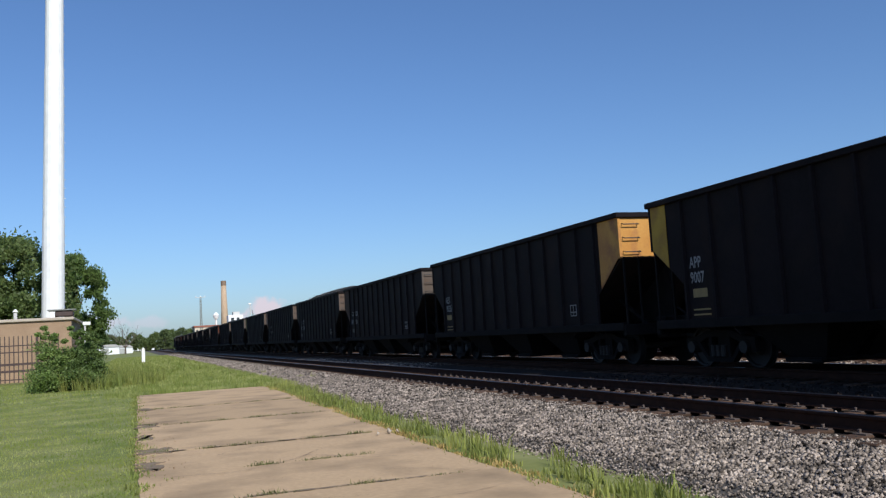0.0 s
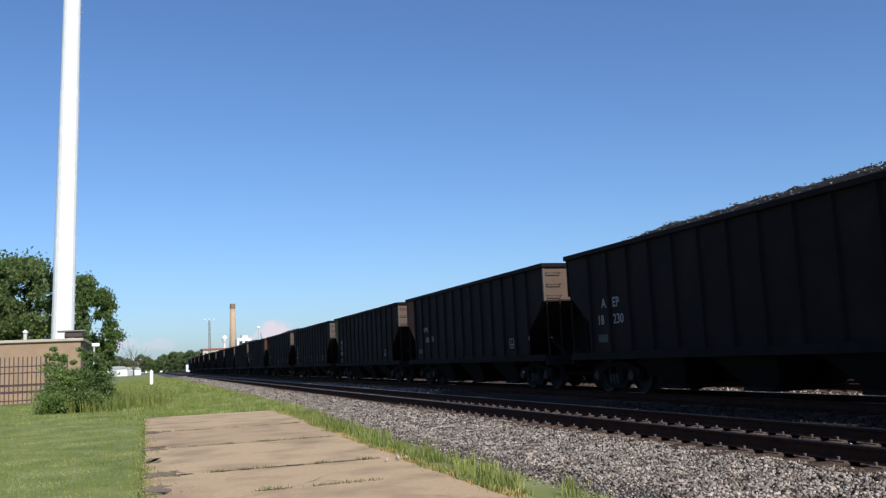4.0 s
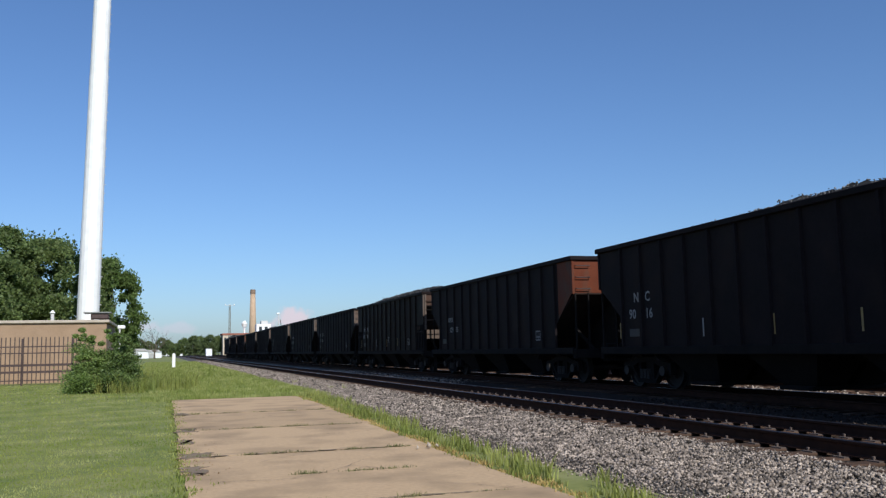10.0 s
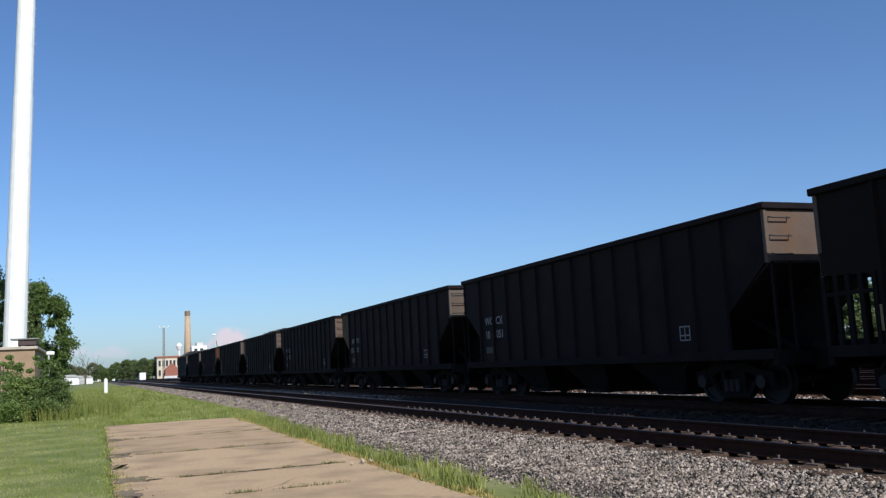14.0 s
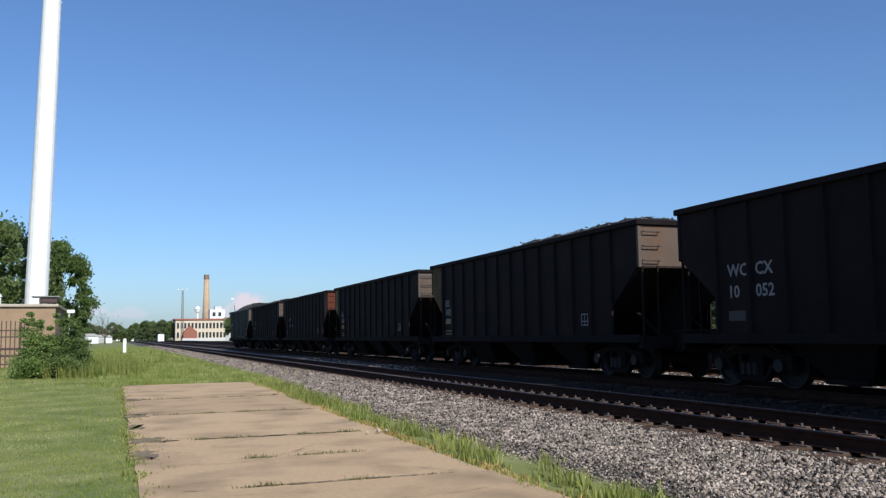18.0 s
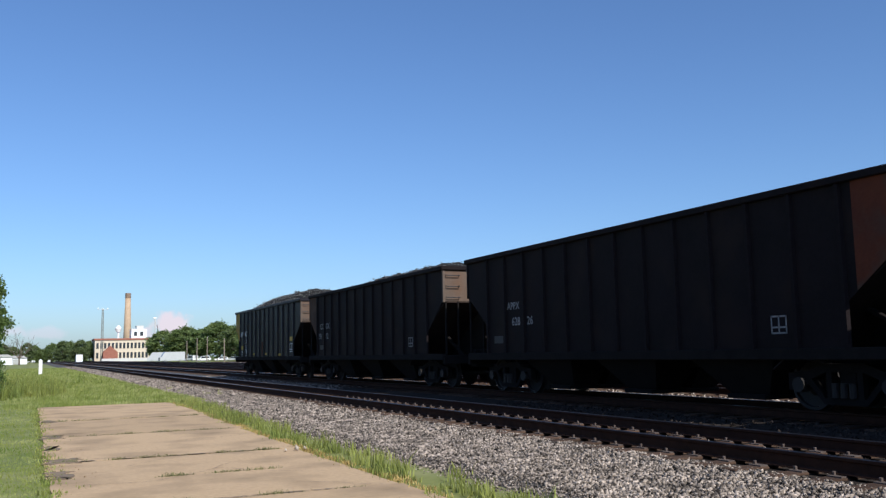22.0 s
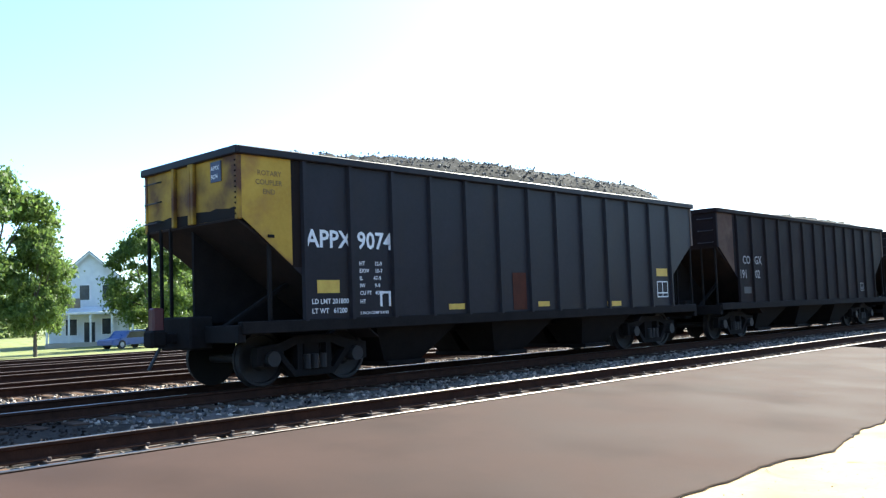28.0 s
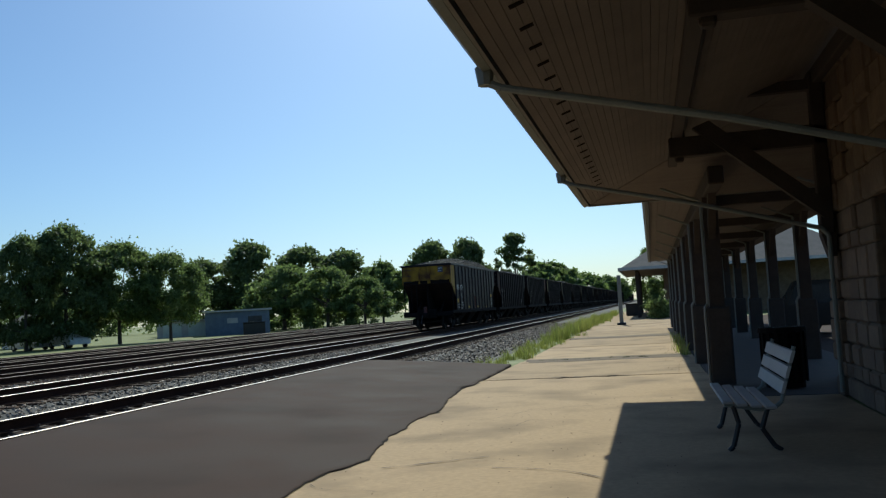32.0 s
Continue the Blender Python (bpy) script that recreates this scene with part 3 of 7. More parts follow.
tagged(new("ballast_stones", scatter_stones("ballast_stones", np.concatenate([s[0] for s in sp]), np.concatenate([s[1] for s in sp]), STONE)), "loose angular grey ballast stones beside the rails", "ballast", kind="stuff")

# stones beside the train, their colour lowered to stand for its shade
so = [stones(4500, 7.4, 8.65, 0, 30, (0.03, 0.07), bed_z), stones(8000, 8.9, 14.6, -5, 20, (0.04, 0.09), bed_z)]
tagged(new("oily_ballast_stones", scatter_stones("oily_ballast_stones", np.concatenate([q[0] for q in so]), np.concatenate([q[1] for q in so]), STONE_D)), "ballast stones between the tracks, darkened for the train's shade", "ballast", kind="stuff")

# ---- platform: concrete slabs, one by one ----
platform = thing("platform", "worn tan concrete platform slabs with weedy joints", "platform", kind="structure")
SLAB_Y = [29.2, 22.2, 17.6, 13.2, 8.8, 4.4, 0.0, -17.1, -22.2, -28.3, -34.4, -42.0, -50.0, -61.0, -78.0, -100.0]
def ragged(x0, x1, y0, y1, top, thick, jag, n=14):
    """A slab with chipped, wandering edges."""
    pts = [(x0 + (x1 - x0) * i / n, y0 + random.uniform(0, jag)) for i in range(n)] + [(x1 + random.uniform(-jag, jag * 0.3), y0 + (y1 - y0) * i / n) for i in range(n)]
    pts += [(x1 - (x1 - x0) * i / n, y1 - random.uniform(0, jag)) for i in range(n)] + [(x0 + random.uniform(-jag * 0.5, jag), y1 - (y1 - y0) * i / n) for i in range(n)]
    return prism(pts, "z", top - thick, top)
for y1, y0 in zip(SLAB_Y, SLAB_Y[1:]):
    left = -0.05 if y0 > 4 else (-2.3 if y0 > -17.5 else -0.78 if y0 > -50 else -3.0)
    right = float(np.interp((y0 + y1) / 2, [-100, -22, -12, 0, 12, 29], [3.4, 3.4, 3.5, 3.55, 3.5, 3.9]))
    part("slab", ragged(left, right, y0 + 0.003, y1 - 0.003, random.uniform(-0.006, 0.004), 0.12, 0.025 if y0 > 0 else 0.01), CONCRETE, platform)

def crack(x, y, heading, steps, width, step=0.09):
    """A wandering dirt-filled crack across a slab."""
    n = steps
    a = radians(heading) + np.cumsum(RNG.normal(0, 0.22, n)) * 0.7
    p = np.stack([x + np.cumsum(np.cos(a)) * step, y + np.cumsum(np.sin(a)) * step], 1)
    w = width * 0.75 * RNG.uniform(0.1, 1.3, n)
    side = np.stack([-np.sin(a), np.cos(a)], 1) * w[:, None] / 2
    v = np.concatenate([np.c_[p + side, np.full(n, 0.007)], np.c_[p - side, np.full(n, 0.007)]])
    k = np.arange(n - 1)
    return part("crack", raw_mesh("crack", v, np.stack([k, k + n, k + n + 1, k + 1], 1), CRACK), None, platform, "dirt-filled crack")


for a, c, y0, y1 in ((-0.7, 3.35, -22.9, -21.5), (-0.6, 3.3, -35.4, -33.7), (0.9, 2.0, -17.25, -16.95)):
    part("patch", ragged(a, c, y0, y1, 0.009, 0.02, 0.22, 9), DIRTY, platform, "dark ragged band across the slabs")
for c in ((0.2, 10.6, 8, 30, 0.018), (1.9, 11.4, -25, 16, 0.02), (2.0, 15.6, 10, 15, 0.02), (0.3, 15.2, 5, 12, 0.014), (0.9, 12.1, 80, 10, 0.012), (2.4, 9.6, -40, 12, 0.016), (0.1, 17.9, 3, 34, 0.03), (0.5, 19.8, 8, 20, 0.02), (0.1, 13.5, 4, 20, 0.02),
          (1.6, 7.4, 15, 18, 0.012), (0.6, 8.4, -8, 16, 0.012), (2.6, 14.3, 30, 9, 0.016), (1.2, 21.0, -4, 20, 0.03), (1.4, 6.5, 60, 12, 0.01),
          (2.75, -7.95, 178, 13, 0.034), (1.7, -7.9, 182, 14, 0.028), (1.9, -9.8, 12, 12, 0.012), (2.3, -6.9, -20, 10, 0.012), (0.6, -12.4, 3, 24, 0.012), (1.2, -14.1, -8, 18, 0.012), (0.9, -17.1, 3, 26, 0.03), (-0.4, -21.9, 2, 40, 0.06), (-0.3, -34.3, -2, 40, 0.07), (0.8, -28.3, 1, 28, 0.03), (1.6, -11.2, 75, 8, 0.01)):
    crack(*c)
for c, y0, y1 in ((0.42, 13.02, 13.75), (0.34, 17.3, 18.1), (0.24, 11.3, 12.2), (0.3, 21.9, 22.8), (0.2, 15.0, 15.9)):
    part("soil", ragged(-0.05, c, y0, y1, 0.0062, 0.012, 0.14, 8), DIRTY, platform, "brown soil spread over the slab edge")
part("patch", ragged(1.4, 2.4, -6.15, -5.0, 0.01, 0.02, 0.16, 9), ASPHALT, platform, "dark asphalt patch in the concrete")
specks = np.stack([RNG.uniform(-0.2, 3.1, 240), -4.8 - 9.5 * RNG.uniform(0, 1, 240) ** 1.5, np.full(240, 0.0)], 1)
tagged(new("dark_grit", scatter_stones("dark_grit", specks, RNG.uniform(0.004, 0.013, 240), STONE_D)), "dark pebbles strewn over the concrete", "gravel", kind="stuff")
pits = np.stack([RNG.uniform(0, 3.3, 900), np.where(RNG.uniform(0, 1, 900) < 0.6, RNG.uniform(5, 14, 900), RNG.uniform(-13, -5, 900)), np.full(900, -0.001)], 1)
tagged(new("grit", scatter_stones("grit", pits, RNG.uniform(0.004, 0.009, 900), CONCRETE)), "small stones scattered on the concrete", "gravel", kind="stuff")

# ---- asphalt crossing: a ramp from the platform up to the first rail ----
EDGE = [(-21.6, 3.5), (-16.1, 3.45), (-15.6, 3.56), (-14.4, 3.4), (-12.2, 3.17), (-11.05, 3.21), (-9.9, 3.19), (-8.7, 3.02), (-8.1, 2.98), (-7.5, 3.15), (-7.1, 3.2), (-6.5, 3.11), (-5.8, 3.1), (-4.0, 3.25), (-2.4, 3.6), (-1.6, 3.8)]
ay = np.linspace(-21.2, -1.65, 160)
ax = np.concatenate([[0.0, 0.0, 0.004], np.linspace(0.03, 1, 14)])
left = np.interp(ay, [e[0] for e in EDGE], [e[1] for e in EDGE]) + np.convolve(RNG.normal(0, 0.05, len(ay) + 4), np.ones(5) / 5, "valid") + RNG.normal(0, 0.008, len(ay))
av = []
for k, y in enumerate(ay):
    end = RNG.normal(0, 0.05) if k in (0, len(ay) - 1) else 0
    for c, s in enumerate(ax):
        x = left[k] + (7.222 - left[k]) * s
        z = 0.016 + 0.264 * min(1, max(0, (x - 3.4) / 3.5)) ** 0.9 if c > 1 else (-0.03, 0.01)[c]
        av.append((x, y + end, z))
ai, aj = np.meshgrid(np.arange(len(ay) - 1), np.arange(len(ax) - 1), indexing="ij")
a0 = (ai * len(ax) + aj).ravel()
af = np.stack([a0, a0 + 1, a0 + 1 + len(ax), a0 + len(ax)], 1)
tagged(new("asphalt_crossing", raw_mesh("asphalt_crossing", av, af, ASPHALT, True)), "dark grey asphalt ramp with a ragged edge", "pavement", kind="structure")
lw = RNG.uniform(0.002, 0.018, len(ay)) * (1 + (RNG.uniform(0, 1, len(ay)) < 0.06) * 3)
lv = np.concatenate([np.c_[left - lw, ay, np.full(len(ay), 0.006)], np.c_[left - 0.001, ay, np.full(len(ay), 0.0075)]])
lk = np.arange(len(ay) - 1)
tagged(new("asphalt_lip", raw_mesh("asphalt_lip", lv, np.stack([lk, lk + len(ay), lk + len(ay) + 1, lk + 1], 1), LIP)), "dark broken gap along the asphalt's edge", "pavement", kind="structure")
skirt = [(7.222, -1.65, z) for z in (0.28, 0.0)] + [(3.8, -1.65, z) for z in (-0.05, 0.04)]
bm = bmesh.new()
bm.faces.new([bm.verts.new(p) for p in skirt])
tagged(new("asphalt_end", mesh_of("asphalt_end", bm, ASPHALT)), "broken end of the asphalt ramp", "pavement", kind="structure")


# ---- lettering ----
LETTERS = {}
def letters(text, size, material=None):
    if (text, size) not in LETTERS:
        cu = bpy.data.curves.new("lettering", "FONT")
        cu.body, cu.size, cu.resolution_u = text, size, 2
        cu.offset = size * 0.02
        ob = new("t", cu)
        me = bpy.data.meshes.new_from_object(ob.evaluated_get(bpy.context.evaluated_depsgraph_get()))
        bpy.data.objects.remove(ob)
        me.materials.clear()
        me.materials.append(material or MARK)
        LETTERS[(text, size)] = me
    return LETTERS[(text, size)]


# ---- coal hopper wagons. Local: y = 0 is the rear end of the body, it runs to -BODY; z = 0 is the rail head ----
PITCH, BODY, HALF, TOP, SILL = 16.15, 14.594, 1.46, 3.856, 1.06

SIDE_OUT = [(0, 2.78), (0, TOP - 0.1), (-BODY, TOP - 0.1), (-BODY, 2.78), (-BODY + 1.3, 1.75), (-BODY + 1.3, SILL), (-1.3, SILL), (-1.3, 1.75)]
def shared(name, bm, material):
    return mesh_of(name, bm, material)

SIDE_OPEN = [(0, 2.3), (0, TOP - 0.1), (-BODY, TOP - 0.1), (-BODY, 2.3), (-BODY + 1.15, 2.24), (-BODY + 1.15, SILL), (-1.15, SILL), (-1.15, 2.24)]
M_SIDE = {k: shared("side_sheet", prism(SIDE_OPEN if k == "brown" else SIDE_OUT, "x", -HALF, -HALF + 0.02), PAINT[k]) for k in ("dark", "slate", "brown")}
M_RIB = {k: shared("side_post", prism([(-HALF, -0.06), (-HALF - 0.06, -0.035), (-HALF - 0.06, 0.035), (-HALF, 0.06)], "z", SILL, TOP - 0.1), PAINT[k]) for k in ("dark", "slate", "brown")}
M_CHORD = {k: shared("top_chord", box(-HALF - 0.09, -HALF + 0.03, -BODY - 0.02, 0.02, TOP - 0.13, TOP, bev=0.015), PAINT[k]) for k in ("dark", "slate", "brown")}
M_ENDCHORD = {k: shared("end_chord", box(-HALF - 0.08, HALF + 0.08, -0.04, 0.07, TOP - 0.13, TOP, bev=0.015), PAINT[k]) for k in ("dark", "slate", "brown")}
M_END = {k: shared("end_panel", box(-HALF + 0.02, HALF - 0.02, -0.03, 0.0, 2.72, TOP - 0.12), PAINT[k]) for k in PAINT}
M_ENDPOST = {k: shared("end_post", box(-0.04, 0.04, 0.0, 0.07, 2.72, TOP - 0.12, bev=0.01), PAINT[k]) for k in PAINT}
def patch_bm():
    return prism([(0.012, 2.79), (0.012, TOP - 0.12), (-1.02, TOP - 0.12), (-1.02, 1.98)], "x", -HALF - 0.012, -HALF - 0.002)
M_PATCH = {k: shared("end_side_panel", patch_bm(), PAINT[k]) for k in PAINT}
def slim_patch_bm():
    return prism([(0.012, 2.79), (0.012, TOP - 0.12), (-0.66, TOP - 0.12), (-0.66, 2.27)], "x", -HALF - 0.012, -HALF - 0.002)
M_PATCH_SLIM = {k: shared("end_side_panel", slim_patch_bm(), PAINT[k]) for k in ("yellow", "olive")}
M_CORNER = {k: shared("corner_angle", box(-HALF - 0.02, -HALF + 0.06, -0.07, 0.02, 2.7, TOP - 0.12, bev=0.01), PAINT[k]) for k in PAINT}
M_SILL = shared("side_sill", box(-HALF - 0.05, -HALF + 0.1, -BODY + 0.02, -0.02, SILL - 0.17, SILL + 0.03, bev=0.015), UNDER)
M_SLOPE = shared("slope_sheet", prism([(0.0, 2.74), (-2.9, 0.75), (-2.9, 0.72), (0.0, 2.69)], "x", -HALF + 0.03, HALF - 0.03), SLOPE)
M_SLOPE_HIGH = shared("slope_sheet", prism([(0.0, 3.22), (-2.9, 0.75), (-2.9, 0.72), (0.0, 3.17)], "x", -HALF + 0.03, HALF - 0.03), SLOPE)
M_END_SHORT = shared("end_panel", box(-HALF + 0.02, HALF - 0.02, -0.03, 0.0, 3.2, TOP - 0.12), PAINT["rust"])
M_POST_LONG = shared("end_post", box(-0.04, 0.04, 0.0, 0.08, 2.05, TOP - 0.12, bev=0.01), PAINT["tan"])
M_POST_RAIL = shared("end_rail", rod((-1.38, 0.04, 2.5), (1.38, 0.04, 2.5), 0.025, seg=6), PAINT["tan"])
M_BULKHEAD = shared("bulkhead", box(-1.4, 1.4, -1.34, -1.3, 1.6, 2.3), PAINT["tan"])
M_STRUT = shared("side_strut", box(-0.03, 0.03, -0.045, 0.045, SILL, 2.28), UNDER)
M_STRUT_RAIL = shared("side_rail", box(-0.025, 0.025, -1.14, 0.02, 1.93, 2.0), UNDER)
M_LADDER = shared("end_rung", rod((-1.36, 0.03, 0), (1.36, 0.03, 0), 0.022, seg=6), UNDER)
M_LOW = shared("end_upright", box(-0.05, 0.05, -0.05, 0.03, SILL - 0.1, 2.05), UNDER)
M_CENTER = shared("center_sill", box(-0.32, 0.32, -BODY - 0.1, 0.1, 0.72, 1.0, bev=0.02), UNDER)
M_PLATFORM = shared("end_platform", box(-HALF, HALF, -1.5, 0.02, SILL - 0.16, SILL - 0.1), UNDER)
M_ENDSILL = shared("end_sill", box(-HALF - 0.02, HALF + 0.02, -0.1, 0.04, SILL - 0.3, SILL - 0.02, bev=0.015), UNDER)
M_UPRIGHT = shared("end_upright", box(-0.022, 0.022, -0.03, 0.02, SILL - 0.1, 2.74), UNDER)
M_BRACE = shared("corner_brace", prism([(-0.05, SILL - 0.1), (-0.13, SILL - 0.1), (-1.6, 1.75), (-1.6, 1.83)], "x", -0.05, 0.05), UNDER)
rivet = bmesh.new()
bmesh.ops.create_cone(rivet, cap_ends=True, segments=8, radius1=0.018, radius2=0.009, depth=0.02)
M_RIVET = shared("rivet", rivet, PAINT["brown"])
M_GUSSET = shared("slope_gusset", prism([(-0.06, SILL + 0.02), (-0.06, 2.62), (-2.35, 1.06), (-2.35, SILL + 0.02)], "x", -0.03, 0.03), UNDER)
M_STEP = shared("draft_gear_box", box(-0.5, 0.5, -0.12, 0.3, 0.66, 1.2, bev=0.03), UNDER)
def hopper_bm():
    b = bmesh.new()
    for s in (-1, 1):
        lo = [(s * 0.15, -0.45, 0.2), (s * 0.8, -0.45, 0.2), (s * 0.8, 0.45, 0.2), (s * 0.15, 0.45, 0.2)]
        hi = [(s * 0.05, -1.22, SILL), (s * 1.4, -1.22, SILL), (s * 1.4, 1.22, SILL), (s * 0.05, 1.22, SILL)]
        a, c = [b.verts.new(p) for p in lo], [b.verts.new(p) for p in hi]
        b.faces.new(a), b.faces.new(c[::-1])
        for i in range(4):
            b.faces.new((a[i], a[(i + 1) % 4], c[(i + 1) % 4], c[i]))
    return b
M_HOPPER = shared("discharge_hopper", hopper_bm(), UNDER)
M_DOORS = shared("hopper_door_frame", box(-0.95, 0.95, -0.5, 0.5, 0.15, 0.24, bev=0.02), UNDER)
R_WHEEL = 0.46
def lathe_x(profile, seg=28):
    """A solid turned round the x axis from (x, radius) pairs."""
    b = bmesh.new()
    rings = []
    for x, r in profile:
        rings.append([b.verts.new((x, r * math.cos(2 * math.pi * k / seg), r * math.sin(2 * math.pi * k / seg))) for k in range(seg)])
    for p, q in zip(rings, rings[1:]):
        for k in range(seg):
            b.faces.new((p[k], p[(k + 1) % seg], q[(k + 1) % seg], q[k]))
    b.faces.new(rings[0][::-1])
    b.faces.new(rings[-1])
    return b
M_WHEEL = mesh_of("wheel", lathe_x([(-0.06, 0.12), (-0.07, 0.42), (-0.07, R_WHEEL + 0.025), (-0.04, R_WHEEL + 0.025), (-0.035, R_WHEEL), (0.07, R_WHEEL - 0.008), (0.07, R_WHEEL - 0.06), (0.02, R_WHEEL - 0.075), (0.0, 0.2), (0.06, 0.15), (0.06, 0.1)]), WHEEL)
M_AXLE = mesh_of("axle", lathe_x([(-0.95, 0.075), (-0.6, 0.08), (0.6, 0.08), (0.95, 0.075)], 10), WHEEL)
def side_frame_bm():
    """A cast side frame: top arch, pedestal legs, lower sling and two slanting columns round open windows."""
    b = bmesh.new()
    for pts in ([(-1.17, 0.5), (-1.17, 0.66), (-0.75, 0.7), (-0.4, 0.82), (0.4, 0.82), (0.75, 0.7), (1.17, 0.66), (1.17, 0.5), (0.7, 0.55), (0.36, 0.68), (-0.36, 0.68), (-0.7, 0.55)],
                [(-0.42, 0.14), (0.42, 0.14), (0.42, 0.25), (-0.42, 0.25)],
                [(-1.17, 0.36), (-1.05, 0.36), (-1.0, 0.52), (-1.17, 0.52)], [(1.17, 0.36), (1.05, 0.36), (1.0, 0.52), (1.17, 0.52)],
                [(-0.42, 0.14), (-0.42, 0.27), (-0.68, 0.57), (-0.82, 0.56)], [(0.42, 0.14), (0.42, 0.27), (0.68, 0.57), (0.82, 0.56)],
                [(-0.36, 0.22), (-0.25, 0.22), (-0.25, 0.7), (-0.36, 0.7)], [(0.36, 0.22), (0.25, 0.22), (0.25, 0.7), (0.36, 0.7)]):
        prism(pts, "x", -1.09, -0.94, b)
    return b
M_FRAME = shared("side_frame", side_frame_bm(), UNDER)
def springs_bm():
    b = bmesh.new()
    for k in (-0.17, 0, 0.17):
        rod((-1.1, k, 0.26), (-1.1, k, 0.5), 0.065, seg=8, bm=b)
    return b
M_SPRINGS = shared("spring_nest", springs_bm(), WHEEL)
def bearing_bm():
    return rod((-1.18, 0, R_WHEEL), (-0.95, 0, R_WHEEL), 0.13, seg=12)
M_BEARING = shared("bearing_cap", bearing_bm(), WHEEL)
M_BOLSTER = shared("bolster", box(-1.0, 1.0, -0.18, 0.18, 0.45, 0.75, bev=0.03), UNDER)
def coupler_bm():
    b = box(-0.09, 0.09, 0.0, 0.5, 0.78, 0.94, bev=0.02)
    box(-0.16, 0.14, 0.5, 0.78, 0.72, 1.0, b, 0.04)
    return b
M_COUPLER = shared("coupler", coupler_bm(), UNDER)
def rung_bm():
    b = rod((-HALF + 0.1, 0.09, 0), (-HALF + 0.55, 0.09, 0), 0.014, seg=5)
    for x in (0.1, 0.55):
        rod((-HALF + x, 0.0, 0.03), (-HALF + x, 0.09, 0), 0.012, seg=5, bm=b)
    return b
M_RUNG = shared("grab_iron", rung_bm(), DARKM)
def coal_mesh(seed, rise, lead, tail, crumbs):
    """A coal heap: a lumpy sheet with crumbs on its crest."""
    nx, ny = 15, 80
    x, y = np.linspace(-1.41, 1.41, nx), np.linspace(-0.25, -BODY + 0.25, ny)
    X, Y = np.meshgrid(x, y)
    u = -Y / BODY
    crest = np.clip(np.minimum((u + 0.02) / lead, (0.99 - u) / tail), 0, 1) ** 0.68
    Z = TOP - 0.35 + (0.2 + rise * crest) * (1 - (np.abs(X) / 1.52) ** 3) + np.random.default_rng(seed).normal(0, 0.03, X.shape)
    v = np.stack([X, Y, Z], -1).reshape(-1, 3)
    i, j = np.meshgrid(np.arange(ny - 1), np.arange(nx - 1), indexing="ij")
    o = (i * nx + j).ravel()
    sheet = raw_mesh("coal_load", v, np.stack([o, o + nx, o + 1 + nx, o + 1], 1), COAL)
    r = np.random.default_rng(seed + 50)
    pick = r.integers(0, len(v), crumbs)
    spot = v[pick] + r.normal(0, [0.08, 0.08, 0.012], (crumbs, 3))
    spot[:, 0] = np.clip(spot[:, 0], -1.33, 1.33)
    lumps = scatter_stones("coal_crust", spot, r.uniform(0.025, 0.058, crumbs) * r.uniform(0.7, 1.3, crumbs), COALSTONE)
    return sheet, lumps
COALS = [coal_mesh(s, h, l, 0.09, n) for s, h, l, n in ((1, 0.7, 0.44, 9000), (2, 0.42, 0.5, 5000), (3, 0.2, 0.3, 900), (4, 0.5, 0.3, 4000))]


def quad_bm(x, y0, y1, z0, z1):
    return box(x - 0.004, x, y0, y1, z0, z1)


# index from the tail: rear side patch, front end, rear end, body, heap, lettering
SPEC = {
    0: ("yellow", "tan", "rusty yellow", "slate", 0, ("APPX 9074",)), 1: ("rust", "tan", "dark", "dark", 1, ("CO GX", "191 02")), 2: ("dark", "red", "dark", "dark", 2, ("APPX", "628 26")),
    3: ("olive", "grey", "dark", "dark", 2, ("AEX", "18365")), 4: ("gold", "tan", "dark", "dark", 1, ("AEX", "18423")), 5: ("dark", "tan", "dark", "dark", 2, ("WC CX", "10 052")),
    6: ("gold", "grey", "dark", "dark", 2, ("AP PX", "100 50")), 7: ("dark", "tan", "dark", "dark", 2, ("WC CX", "10 051")), 8: ("brown", "tan", "tan", "brown", 3, ("AP PX", "400 96")),
    9: ("dark", "red", "dark", "dark", 2, ("APPX", "629 05")), 10: ("dark", "tan", "dark", "dark", 1, ("NC", "9016")), 11: ("dark", "grey", "dark", "dark", 2, ("AEX", "18367")),
    12: ("olive", "tan", "dark", "dark", 2, ("APPX", "9025")), 13: ("red", "tan", "dark", "dark", 2, ("APPX", "628 18")), 14: ("dark", "tan", "dark", "dark", 3, ("AEP", "18230")),
    15: ("rust", "grey", "dark", "dark", 2, ("CO GX", "190 66")), 16: ("dark", "orange", "dark", "dark", 2, ("AEX", "18235")), 17: ("yellow", "tan", "dark", "dark", 2, ("APP", "9007")),
}


